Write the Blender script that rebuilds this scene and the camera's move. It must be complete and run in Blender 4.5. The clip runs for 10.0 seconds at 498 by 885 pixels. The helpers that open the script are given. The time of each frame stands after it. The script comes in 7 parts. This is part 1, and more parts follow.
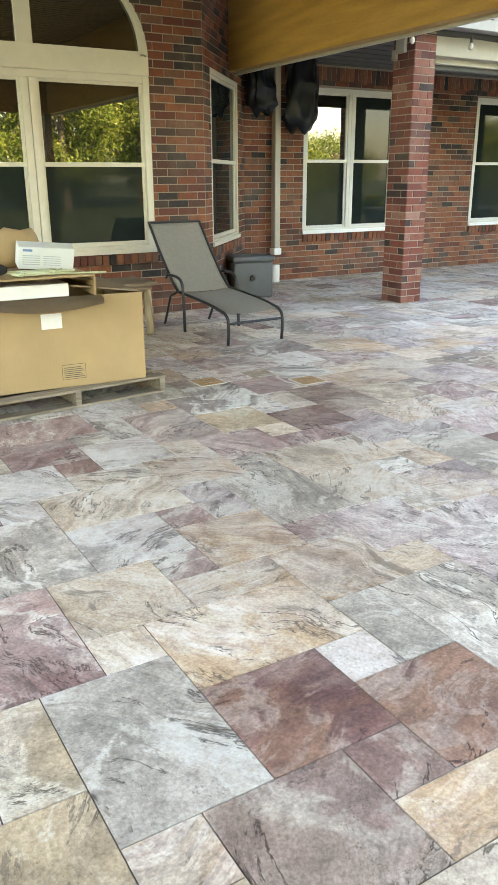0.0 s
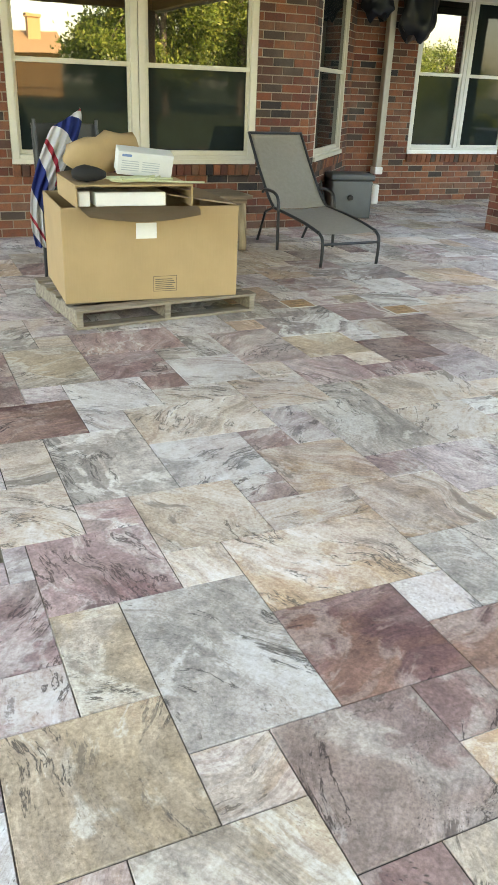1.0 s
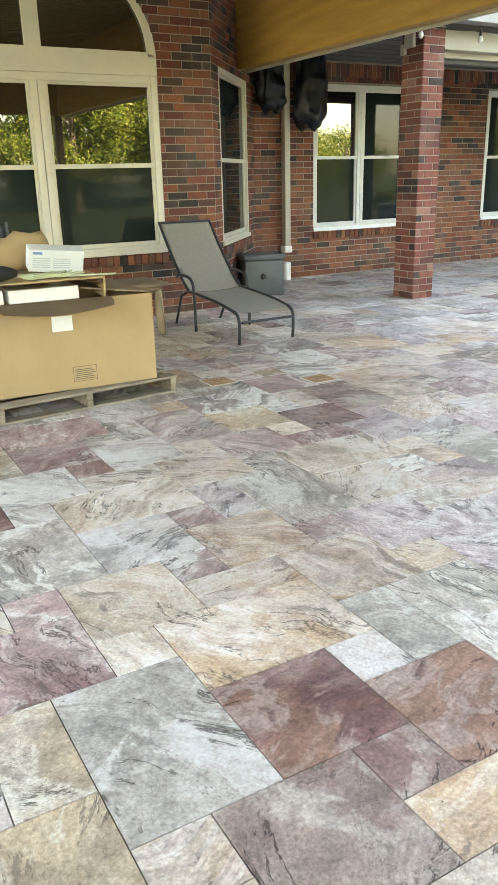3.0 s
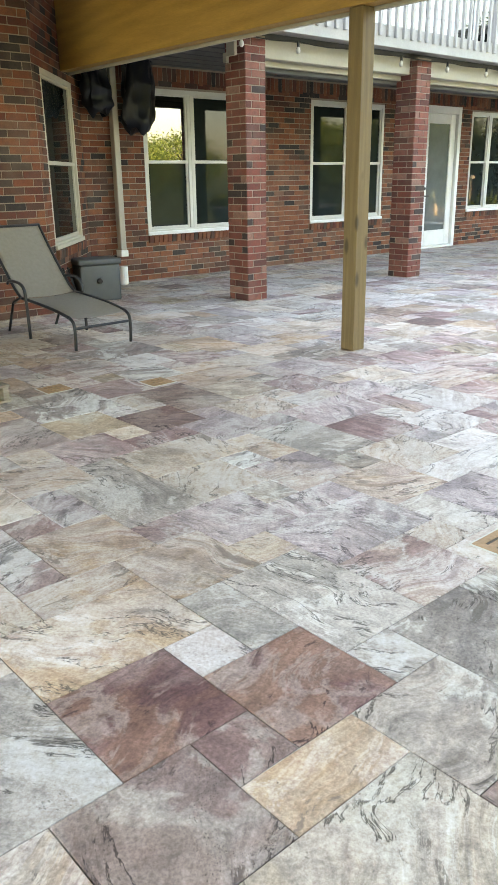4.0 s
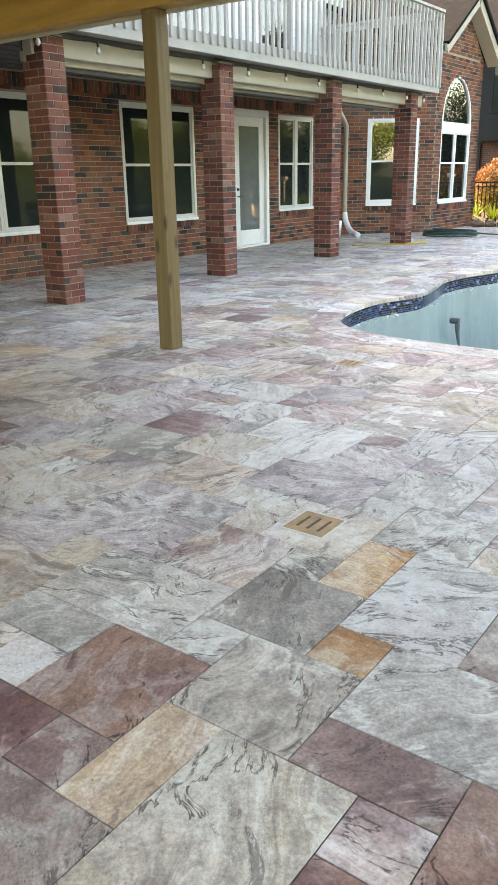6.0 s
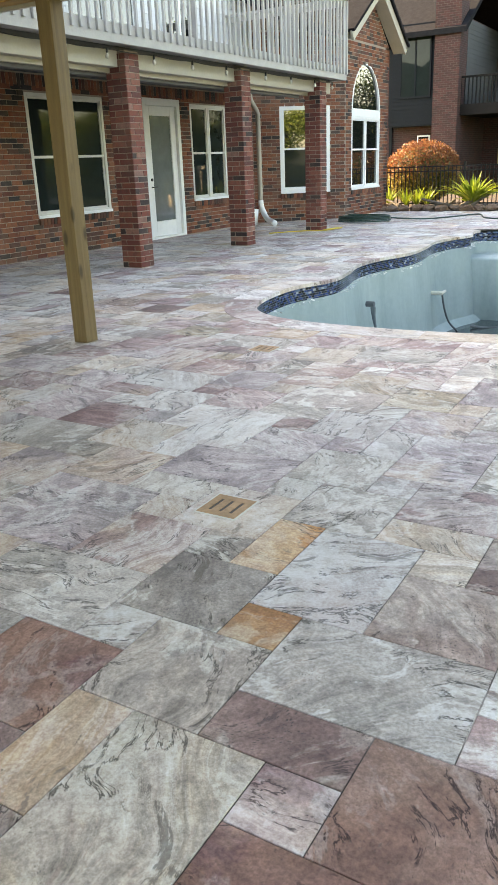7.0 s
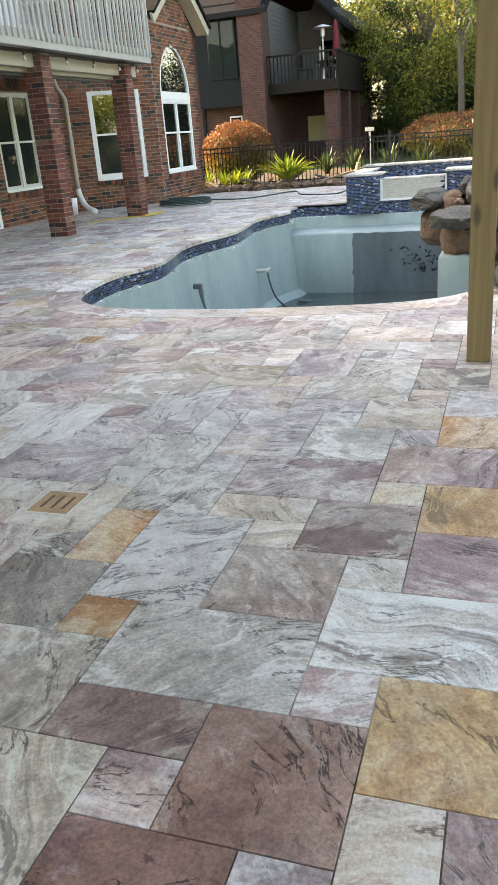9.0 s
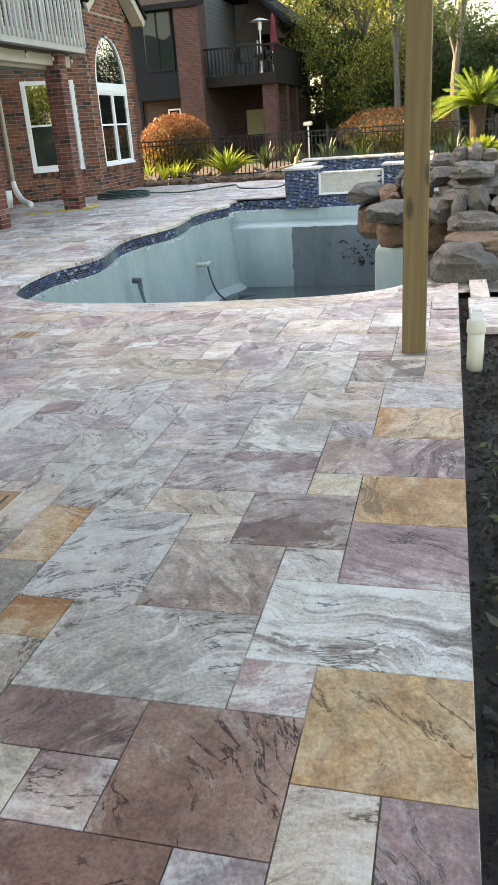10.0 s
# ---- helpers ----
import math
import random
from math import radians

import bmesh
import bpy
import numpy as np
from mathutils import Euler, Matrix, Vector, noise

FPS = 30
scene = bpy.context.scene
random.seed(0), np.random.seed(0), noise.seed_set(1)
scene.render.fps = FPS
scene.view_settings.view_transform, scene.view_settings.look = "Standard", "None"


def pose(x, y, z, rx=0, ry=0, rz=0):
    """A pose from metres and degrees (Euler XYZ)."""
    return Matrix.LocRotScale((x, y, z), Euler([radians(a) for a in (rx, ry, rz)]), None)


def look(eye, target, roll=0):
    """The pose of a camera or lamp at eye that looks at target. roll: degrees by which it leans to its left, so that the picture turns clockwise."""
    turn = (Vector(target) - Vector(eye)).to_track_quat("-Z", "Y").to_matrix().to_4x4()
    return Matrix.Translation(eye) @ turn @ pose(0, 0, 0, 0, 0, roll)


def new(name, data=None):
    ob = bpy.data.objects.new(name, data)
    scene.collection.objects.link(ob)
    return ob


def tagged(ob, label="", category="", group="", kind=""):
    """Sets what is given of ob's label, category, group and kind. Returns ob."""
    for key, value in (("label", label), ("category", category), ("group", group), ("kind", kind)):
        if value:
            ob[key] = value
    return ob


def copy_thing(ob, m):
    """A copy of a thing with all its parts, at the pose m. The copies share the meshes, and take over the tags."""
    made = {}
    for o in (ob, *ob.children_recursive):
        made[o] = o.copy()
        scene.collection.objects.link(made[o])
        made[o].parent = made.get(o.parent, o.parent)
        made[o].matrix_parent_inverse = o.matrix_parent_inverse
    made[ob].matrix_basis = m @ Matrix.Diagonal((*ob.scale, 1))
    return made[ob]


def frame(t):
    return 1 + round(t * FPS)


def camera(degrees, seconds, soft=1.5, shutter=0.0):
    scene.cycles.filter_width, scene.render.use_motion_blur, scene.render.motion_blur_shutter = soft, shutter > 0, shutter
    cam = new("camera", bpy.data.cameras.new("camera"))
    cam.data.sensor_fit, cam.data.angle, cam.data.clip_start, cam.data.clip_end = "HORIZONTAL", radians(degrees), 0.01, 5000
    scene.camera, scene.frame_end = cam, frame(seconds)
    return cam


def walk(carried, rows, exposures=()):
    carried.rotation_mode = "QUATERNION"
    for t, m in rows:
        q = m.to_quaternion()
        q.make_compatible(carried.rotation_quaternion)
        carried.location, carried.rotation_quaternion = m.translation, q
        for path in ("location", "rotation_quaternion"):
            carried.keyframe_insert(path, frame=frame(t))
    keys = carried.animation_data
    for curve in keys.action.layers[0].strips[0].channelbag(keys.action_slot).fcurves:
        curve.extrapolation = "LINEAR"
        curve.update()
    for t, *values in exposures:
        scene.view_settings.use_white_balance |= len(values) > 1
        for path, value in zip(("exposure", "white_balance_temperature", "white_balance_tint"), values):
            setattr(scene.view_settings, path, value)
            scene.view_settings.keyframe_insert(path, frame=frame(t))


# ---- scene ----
cam = camera(35.9, 10.0, 1.3)
PATH = [
    (0, (-0.001, -0.015, 1.395), (0.966, 1.61, 0.745), -0.3),
    (0.5, (-0.036, 0.024, 1.413), (0.847, 1.652, 0.657), 3.1),
    (1, (-0.028, 0.037, 1.394), (0.736, 1.682, 0.552), 2.4),
    (1.5, (-0.049, 0.039, 1.408), (0.66, 1.759, 0.673), 0.5),
    (2, (-0.053, 0.03, 1.416), (0.641, 1.778, 0.736), -0.3),
    (2.5, (-0.03, 0.006, 1.41), (0.735, 1.732, 0.749), -1.0),
    (3, (0.02, -0.028, 1.405), (0.952, 1.615, 0.75), -1.4),
    (3.2, (0.034, -0.04, 1.404), (1.044, 1.557, 0.748), -1.3),
    (4.3, (0.082, -0.115, 1.406), (1.383, 1.259, 0.756), -0.9),
    (4.5, (0.089, -0.126, 1.407), (1.421, 1.218, 0.76), -1.0),
    (5, (0.097, -0.137, 1.407), (1.502, 1.131, 0.761), -0.8),
    (5.5, (0.111, -0.165, 1.403), (1.578, 1.031, 0.755), -0.8),
    (7, (0.146, -0.322, 1.375), (1.755, 0.65, 0.693), -2.3),
    (7.5, (0.148, -0.346, 1.373), (1.795, 0.552, 0.678), -3.1),
    (8, (0.148, -0.373, 1.367), (1.832, 0.441, 0.66), -3.8),
    (8.5, (0.155, -0.409, 1.37), (1.875, 0.312, 0.647), -4.5),
    (9, (0.158, -0.439, 1.369), (1.91, 0.182, 0.631), -4.7),
    (9.5, (0.171, -0.457, 1.357), (1.946, 0.076, 0.606), -4.5),
    (10, (0.179, -0.469, 1.356), (1.964, 0.015, 0.595), -4.1),
]
walk(cam, [(t, look(eye, target, roll)) for t, eye, target, roll in PATH], [(t, ev, 9600, 12) for t, ev in ((0, 3.93), (1.0, 3.75), (2.0, 3.9), (2.5, 3.97), (4.5, 3.62), (5.5, 3.4), (7.5, 3.0), (10, 2.85))])

# ---- light: low sun behind the house, patio in open shade ----
SUN = Vector((0.06, 0.87, 0.50)).normalized()
world = bpy.data.worlds.new("sky")
scene.world = world
world.use_nodes = True
wn = world.node_tree.nodes
sky = wn.new("ShaderNodeTexSky")
sky.sky_type, sky.sun_disc = "NISHITA", False
sky.sun_elevation = math.asin(SUN.z)
sky.sun_rotation = math.atan2(SUN.x, SUN.y)
sky.dust_density, sky.ozone_density = 1.5, 1.2
world.node_tree.links.new(sky.outputs[0], wn["Background"].inputs[0])
wn["Background"].inputs[1].default_value = 0.15
sun = new("sun", bpy.data.lights.new("sun", "SUN"))
sun.data.energy, sun.data.angle, sun.data.color = 4.0, radians(0.6), (1.0, 0.86, 0.66)
sun.matrix_world = look(SUN * 60, (0, 0, 0))


# ---- materials ----
class Nodes:
    """Small wrapper to write node trees in short lines."""

    def __init__(self, name):
        self.mat = bpy.data.materials.new(name)
        self.mat.use_nodes = True
        self.t = self.mat.node_tree
        self.bsdf = self.t.nodes["Principled BSDF"]

    def put(self, sock, v):
        if isinstance(v, bpy.types.NodeSocket):
            self.t.links.new(v, sock)
        elif isinstance(v, (tuple, list)) and len(v) == 3 and sock.type == "RGBA":
            sock.default_value = (*v, 1)
        else:
            sock.default_value = v

    def node(self, kind, out=0, props=None, **ins):
        n = self.t.nodes.new(kind)
        for k, v in (props or {}).items():
            setattr(n, k, v)
        for k, v in ins.items():
            key = int(k[1:]) if k[0] == "i" and k[1:].isdigit() else k.replace("_", " ")
            self.put(n.inputs[key], v)
        return n.outputs[out]

    def math(self, op, a, b=0.0, clamp=False):
        return self.node("ShaderNodeMath", props=dict(operation=op, use_clamp=clamp), i0=a, i1=b)

    def vmath(self, op, a, b):
        return self.node("ShaderNodeVectorMath", props=dict(operation=op), i0=a, i1=b)

    def mix(self, f, a, b, blend="MIX"):
        n = self.t.nodes.new("ShaderNodeMix")
        n.data_type, n.blend_type = "RGBA", blend
        self.put(n.inputs[0], f), self.put(n.inputs[6], a), self.put(n.inputs[7], b)
        return n.outputs[2]

    def ramp(self, f, stops, interp="LINEAR"):
        n = self.t.nodes.new("ShaderNodeValToRGB")
        n.color_ramp.interpolation = interp
        while len(n.color_ramp.elements) < len(stops):
            n.color_ramp.elements.new(0.5)
        for e, (p, c) in zip(n.color_ramp.elements, stops):
            e.position = p
            e.color = (*c, 1) if isinstance(c, tuple) else (c, c, c, 1)
        self.put(n.inputs[0], f)
        return n.outputs[0]

    def noise(self, vec, scale, detail=5.0, rough=0.55, dist=0.0):
        return self.node("ShaderNodeTexNoise", Vector=vec, Scale=scale, Detail=detail, Roughness=rough, Distortion=dist)

    def rand(self):
        a = self.node("ShaderNodeObjectInfo", "Random")
        b = self.node("ShaderNodeNewGeometry", "Random Per Island")
        return self.math("FRACT", self.math("ADD", a, b))

    def pos(self):
        return self.node("ShaderNodeNewGeometry", "Position")

    def obj(self):
        return self.node("ShaderNodeTexCoord", "Object")

    def uv(self):
        return self.node("ShaderNodeTexCoord", "UV")

    def bump(self, h, strength=0.3, distance=0.01):
        self.put(self.bsdf.inputs["Normal"], self.node("ShaderNodeBump", Strength=strength, Distance=distance, Height=h))

    def done(self, color, rough=0.6, metal=0.0, **more):
        self.put(self.bsdf.inputs["Base Color"], color)
        self.put(self.bsdf.inputs["Roughness"], rough)
        self.put(self.bsdf.inputs["Metallic"], metal)
        for k, v in more.items():
            self.put(self.bsdf.inputs[k.replace("_", " ")], v)
        return self.mat


def plain(name, color, rough=0.5, metal=0.0, var=0.12, scale=9.0, bump=0.05, **more):
    """A painted or moulded surface: mottled at two scales, slightly uneven."""
    n = Nodes(name)
    a = n.noise(n.obj(), scale, 4)
    b = n.noise(n.obj(), scale * 9, 5)
    f = n.math("ADD", n.math("MULTIPLY", a, 0.6), n.math("MULTIPLY", b, 0.4))
    lo, hi = tuple(c * (1 - var) for c in color), tuple(min(1, c * (1 + var)) for c in color)
    n.bump(b, bump, 0.004)
    return n.done(n.ramp(f, [(0.3, lo), (0.7, hi)]), n.math("ADD", rough - 0.06, n.math("MULTIPLY", a, 0.12)), metal, **more)


def travertine(name, main, second, accent, vein, strata=0.4, zone=0.5, crust=0.5, holes=0.5, tint=0.5):
    """Honed travertine: a cloudy ground, folded strata, a ragged zone of another stone with a crusted rim, cracks and pits, a different cut on each piece."""
    n = Nodes(name)
    r = n.rand()
    part_of = lambda k: n.math("FRACT", n.math("MULTIPLY", r, k))
    off = n.node("ShaderNodeCombineXYZ", X=n.math("MULTIPLY", r, 53.0), Y=n.math("MULTIPLY", r, 97.0), Z=n.math("MULTIPLY", r, 11.0))
    turned = n.node("ShaderNodeVectorRotate", Vector=n.vmath("ADD", n.pos(), off), Angle=n.math("MULTIPLY", part_of(7.31), 6.28))

    def bend(vec, scale, amount, detail):
        t = n.t.nodes.new("ShaderNodeTexNoise")
        n.put(t.inputs["Vector"], vec), n.put(t.inputs["Scale"], scale), n.put(t.inputs["Detail"], detail)
        return n.vmath("ADD", vec, n.vmath("MULTIPLY", n.vmath("SUBTRACT", t.outputs[1], (0.5, 0.5, 0.5)), (amount, amount, 0.0)))
    folded = bend(bend(turned, 1.7, 0.50, 2.0), 8.0, 0.045, 4.0)
    tone = lambda c, k: tuple(min(0.82, x * k) for x in c)
    # cloudy ground of two close tones
    cloud = n.noise(folded, 2.4, 6, 0.55)
    col = n.ramp(cloud, [(0.37, tone(main, 0.68)), (0.47, main), (0.54, second), (0.64, tone(second, 1.12))])
    # a tint that differs from piece to piece
    hue = n.ramp(part_of(29.3), [(0.0, (0.62, 0.47, 0.33)), (0.22, (0.40, 0.27, 0.25)), (0.44, (0.66, 0.62, 0.56)), (0.66, (0.38, 0.36, 0.33)), (0.84, (0.52, 0.43, 0.40))], "CONSTANT")
    drift = n.noise(n.vmath("ADD", folded, (1.0, 4.0, 0.0)), 1.9, 7, 0.58)
    col = n.mix(n.math("MULTIPLY", n.ramp(drift, [(0.47, 0.0), (0.55, 1.0)]), tint), col, hue)
    # folded strata, strong in some parts of a piece and lost in others
    run = n.vmath("MULTIPLY", folded, (0.35, 3.4, 1.0))
    band = n.noise(run, 2.0, 9, 0.62)
    where_band = n.ramp(n.noise(n.vmath("ADD", turned, (8.0, 2.0, 0.0)), 2.2, 3), [(0.40, 0.25), (0.55, 1.0)])
    col = n.mix(n.math("MULTIPLY", where_band, strata), col, n.ramp(band, [(0.36, tone(accent, 0.75)), (0.43, accent), (0.48, second), (0.55, tone(second, 1.18)), (0.60, main), (0.66, accent)]))
    line = n.noise(n.vmath("MULTIPLY", folded, (0.5, 5.5, 1.0)), 6.0, 10, 0.70)
    col = n.mix(n.math("MULTIPLY", where_band, 0.34 + 0.40 * strata), col, n.ramp(line, [(0.36, 0.16), (0.48, 0.48), (0.53, 0.53), (0.64, 0.84)]), "OVERLAY")
    # a zone of another stone with a ragged edge
    field = n.math("ADD", n.noise(n.vmath("ADD", folded, (3.0, 9.0, 0.0)), 1.5, 12, 0.60), n.math("MULTIPLY", n.math("SUBTRACT", part_of(19.1), 0.5), 0.14))
    zm = n.ramp(field, [(0.505, 0.0), (0.53, 0.75), (0.62, 1.0)])
    col = n.mix(n.math("MULTIPLY", zm, zone), col, n.ramp(cloud, [(0.36, tone(accent, 0.70)), (0.5, accent), (0.64, tone(accent, 1.25))]))
    rim = n.math("ABSOLUTE", n.math("SUBTRACT", field, 0.52))
    spread = n.noise(n.vmath("ADD", turned, (6.0, 0.0, 0.0)), 3.0, 6, 0.65)
    rm = n.math("MULTIPLY", n.ramp(rim, [(0.010, 1.0), (0.026, 0.0)]), n.ramp(spread, [(0.46, 0.0), (0.51, 1.0)]))
    col = n.mix(n.math("MULTIPLY", rm, crust), col, vein)
    # thin winding pale veins
    v = n.math("ABSOLUTE", n.math("SUBTRACT", n.noise(n.vmath("MULTIPLY", folded, (0.6, 1.5, 1.0)), 1.8, 12, 0.62), 0.5))
    vm = n.math("MULTIPLY", n.ramp(v, [(0.006, 1.0), (0.017, 0.0)]), n.ramp(n.noise(turned, 2.4, 5, 0.6), [(0.47, 0.0), (0.52, 1.0)]))
    col = n.mix(n.math("MULTIPLY", vm, crust), col, vein)
    pale = n.noise(n.vmath("MULTIPLY", n.vmath("ADD", folded, (11.0, 5.0, 0.0)), (0.7, 1.4, 1.0)), 1.9, 13, 0.64)
    col = n.mix(n.math("MULTIPLY", n.ramp(pale, [(0.565, 0.0), (0.585, 0.85), (0.65, 1.0)]), crust * 0.75), col, vein)
    # grain
    fine = n.noise(turned, 90, 7, 0.75)
    col = n.mix(0.48, col, n.ramp(fine, [(0.34, 0.16), (0.5, 0.5), (0.66, 0.84)]), "OVERLAY")
    mott = n.noise(turned, 17, 9, 0.72, 0.3)
    col = n.mix(0.36, col, n.ramp(mott, [(0.36, 0.18), (0.5, 0.5), (0.64, 0.82)]), "OVERLAY")
    specks = n.math("MULTIPLY", n.ramp(n.noise(turned, 34, 6, 0.7), [(0.64, 0.0), (0.68, 1.0)]), n.ramp(drift, [(0.45, 0.0), (0.55, 1.0)]))
    col = n.mix(n.math("MULTIPLY", specks, 0.45), col, vein)
    # dark cracks, scabs and rows of pits
    deep = tone(main, 0.20)
    crack = n.math("ABSOLUTE", n.math("SUBTRACT", n.noise(n.vmath("MULTIPLY", folded, (0.5, 1.9, 1.0)), 2.3, 14, 0.66), 0.5))
    cm = n.math("MULTIPLY", n.ramp(crack, [(0.004, 1.0), (0.010, 0.0)]), n.ramp(n.noise(turned, 3.3, 5, 0.6), [(0.505, 0.0), (0.54, 1.0)]))
    col = n.mix(n.math("MULTIPLY", cm, 0.9), col, deep)
    scab = n.noise(n.vmath("MULTIPLY", n.vmath("ADD", folded, (7.0, 3.0, 0.0)), (0.6, 1.7, 1.0)), 3.0, 14, 0.72)
    sc = n.ramp(scab, [(0.605, 0.0), (0.625, 1.0)])
    col = n.mix(n.math("MULTIPLY", sc, 0.7), col, tone(main, 0.36))
    pits = n.node("ShaderNodeTexVoronoi", Vector=n.vmath("MULTIPLY", folded, (1.0, 1.8, 1.0)), Scale=80.0)
    pm = n.math("MULTIPLY", n.ramp(pits, [(0.14, 1.0), (0.30, 0.0)]), n.ramp(n.noise(n.vmath("MULTIPLY", folded, (0.6, 2.0, 1.0)), 4.5, 5, 0.7), [(0.53, 0.0), (0.58, 1.0)]))
    col = n.mix(n.math("MULTIPLY", pm, holes), col, (0.07, 0.06, 0.05))
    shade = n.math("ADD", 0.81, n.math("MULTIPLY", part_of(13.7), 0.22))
    col = n.mix(1.0, col, n.node("ShaderNodeCombineColor", Red=shade, Green=shade, Blue=shade), "MULTIPLY")
    h = n.math("SUBTRACT", n.math("ADD", n.math("MULTIPLY", fine, 0.5), n.math("ADD", line, n.math("MULTIPLY", cloud, 1.5))), n.math("ADD", n.math("MULTIPLY", pm, 0.9), n.math("MULTIPLY", n.math("MAXIMUM", cm, sc), 0.6)))
    n.bump(h, 0.32, 0.006)
    return n.done(col, n.math("ADD", 0.44, n.math("MULTIPLY", cloud, 0.30)), 0.0, Specular_IOR_Level=0.30)


STONE = dict(
    cream=travertine("travertine_cream", (0.60, 0.49, 0.40), (0.68, 0.59, 0.51), (0.54, 0.40, 0.28), (0.76, 0.71, 0.66), 0.45, 0.45, 0.4, 0.4),
    peach=travertine("travertine_peach", (0.60, 0.47, 0.385), (0.64, 0.54, 0.46), (0.46, 0.275, 0.135), (0.76, 0.68, 0.60), 0.35, 0.55, 0.35, 0.3),
    grey=travertine("travertine_grey", (0.40, 0.345, 0.30), (0.48, 0.42, 0.37), (0.54, 0.485, 0.43), (0.74, 0.70, 0.64), 0.40, 0.6, 0.8, 0.5, 0.3),
    slate=travertine("travertine_slate", (0.40, 0.325, 0.27), (0.50, 0.425, 0.36), (0.22, 0.19, 0.175), (0.70, 0.66, 0.58), 0.45, 0.5, 0.7, 0.5, 0.15),
    plum=travertine("travertine_plum", (0.165, 0.080, 0.078), (0.25, 0.145, 0.128), (0.36, 0.20, 0.135), (0.48, 0.37, 0.32), 0.3, 0.55, 0.5, 0.4, 0.2),
    mauve=travertine("travertine_mauve", (0.40, 0.27, 0.255), (0.49, 0.375, 0.35), (0.25, 0.13, 0.125), (0.68, 0.62, 0.57), 0.55, 0.45, 0.5, 0.5),
    lilac=travertine("travertine_lilac", (0.46, 0.375, 0.37), (0.54, 0.46, 0.445), (0.36, 0.265, 0.26), (0.72, 0.69, 0.64), 0.25, 0.35, 0.5, 0.6),
    brown=travertine("travertine_brown", (0.28, 0.195, 0.165), (0.37, 0.275, 0.23), (0.22, 0.112, 0.105), (0.58, 0.50, 0.43), 0.25, 0.55, 0.5, 0.8, 0.3),
    tan=travertine("travertine_tan", (0.54, 0.315, 0.14), (0.60, 0.40, 0.22), (0.42, 0.19, 0.08), (0.66, 0.56, 0.42), 0.22, 0.45, 0.2, 0.5, 0.1),
    amber=travertine("travertine_amber", (0.64, 0.47, 0.33), (0.58, 0.38, 0.22), (0.46, 0.19, 0.06), (0.70, 0.60, 0.48), 0.30, 0.85, 0.3, 0.4, 0.15),
    white=travertine("travertine_white", (0.61, 0.555, 0.515), (0.67, 0.62, 0.58), (0.50, 0.42, 0.39), (0.78, 0.75, 0.71), 0.50, 0.45, 0.6, 0.4),
    veined=travertine("travertine_veined", (0.52, 0.475, 0.43), (0.64, 0.61, 0.56), (0.27, 0.20, 0.18), (0.76, 0.74, 0.69), 0.75, 0.7, 0.9, 0.8),
    pink=travertine("travertine_pink", (0.53, 0.405, 0.365), (0.62, 0.53, 0.48), (0.34, 0.195, 0.18), (0.74, 0.70, 0.64), 0.55, 0.6, 0.6, 0.5),
    olive=travertine("travertine_olive", (0.43, 0.35, 0.28), (0.53, 0.445, 0.365), (0.47, 0.345, 0.215), (0.70, 0.65, 0.55), 0.40, 0.6, 0.6, 0.5, 0.2),
)


def make_brick(name, stops):
    n = Nodes(name)
    r = n.rand()
    base = n.ramp(r, stops, "CONSTANT")
    p = n.vmath("ADD", n.pos(), n.node("ShaderNodeCombineXYZ", X=n.math("MULTIPLY", r, 31.0), Y=0.0, Z=n.math("MULTIPLY", r, 17.0)))
    a = n.noise(p, 14, 5, 0.65)
    b = n.noise(p, 90, 6, 0.7)
    col = n.mix(n.math("MULTIPLY", n.ramp(a, [(0.42, 0.0), (0.66, 1.0)]), 0.7), base, n.mix(0.6, base, (0.06, 0.046, 0.042)))
    col = n.mix(0.6, col, n.ramp(b, [(0.25, 0.3), (0.75, 0.72)]), "OVERLAY")
    dust = n.ramp(n.noise(n.pos(), 2.1, 5, 0.6), [(0.5, 0.0), (0.8, 1.0)])
    col = n.mix(n.math("MULTIPLY", dust, 0.22), col, (0.36, 0.27, 0.22))
    n.bump(n.math("ADD", n.math("MULTIPLY", b, 0.5), a), 0.5, 0.004)
    return n.done(col, 0.85, 0.0, Specular_IOR_Level=0.25)


BRICK = make_brick("fired_red_brick", [(0.0, (0.20, 0.062, 0.034)), (0.18, (0.255, 0.095, 0.05)), (0.34, (0.13, 0.042, 0.030)), (0.46, (0.22, 0.082, 0.045)),
                                       (0.58, (0.095, 0.045, 0.034)), (0.70, (0.18, 0.085, 0.055)), (0.83, (0.030, 0.026, 0.026)), (0.915, (0.065, 0.045, 0.038))])
BRICK_RED = make_brick("rosy_red_brick", [(0.0, (0.19, 0.056, 0.042)), (0.25, (0.15, 0.045, 0.036)), (0.48, (0.23, 0.082, 0.06)), (0.68, (0.11, 0.04, 0.034)), (0.83, (0.045, 0.032, 0.031)), (0.925, (0.27, 0.14, 0.11))])


def mortar_mat():
    n = Nodes("sandy_mortar")
    a, b = n.noise(n.pos(), 3, 4), n.noise(n.pos(), 140, 5, 0.7)
    n.bump(b, 0.5, 0.003)
    return n.done(n.ramp(n.math("ADD", n.math("MULTIPLY", a, 0.5), n.math("MULTIPLY", b, 0.5)), [(0.3, (0.23, 0.185, 0.15)), (0.7, (0.38, 0.315, 0.26))]), 0.95)


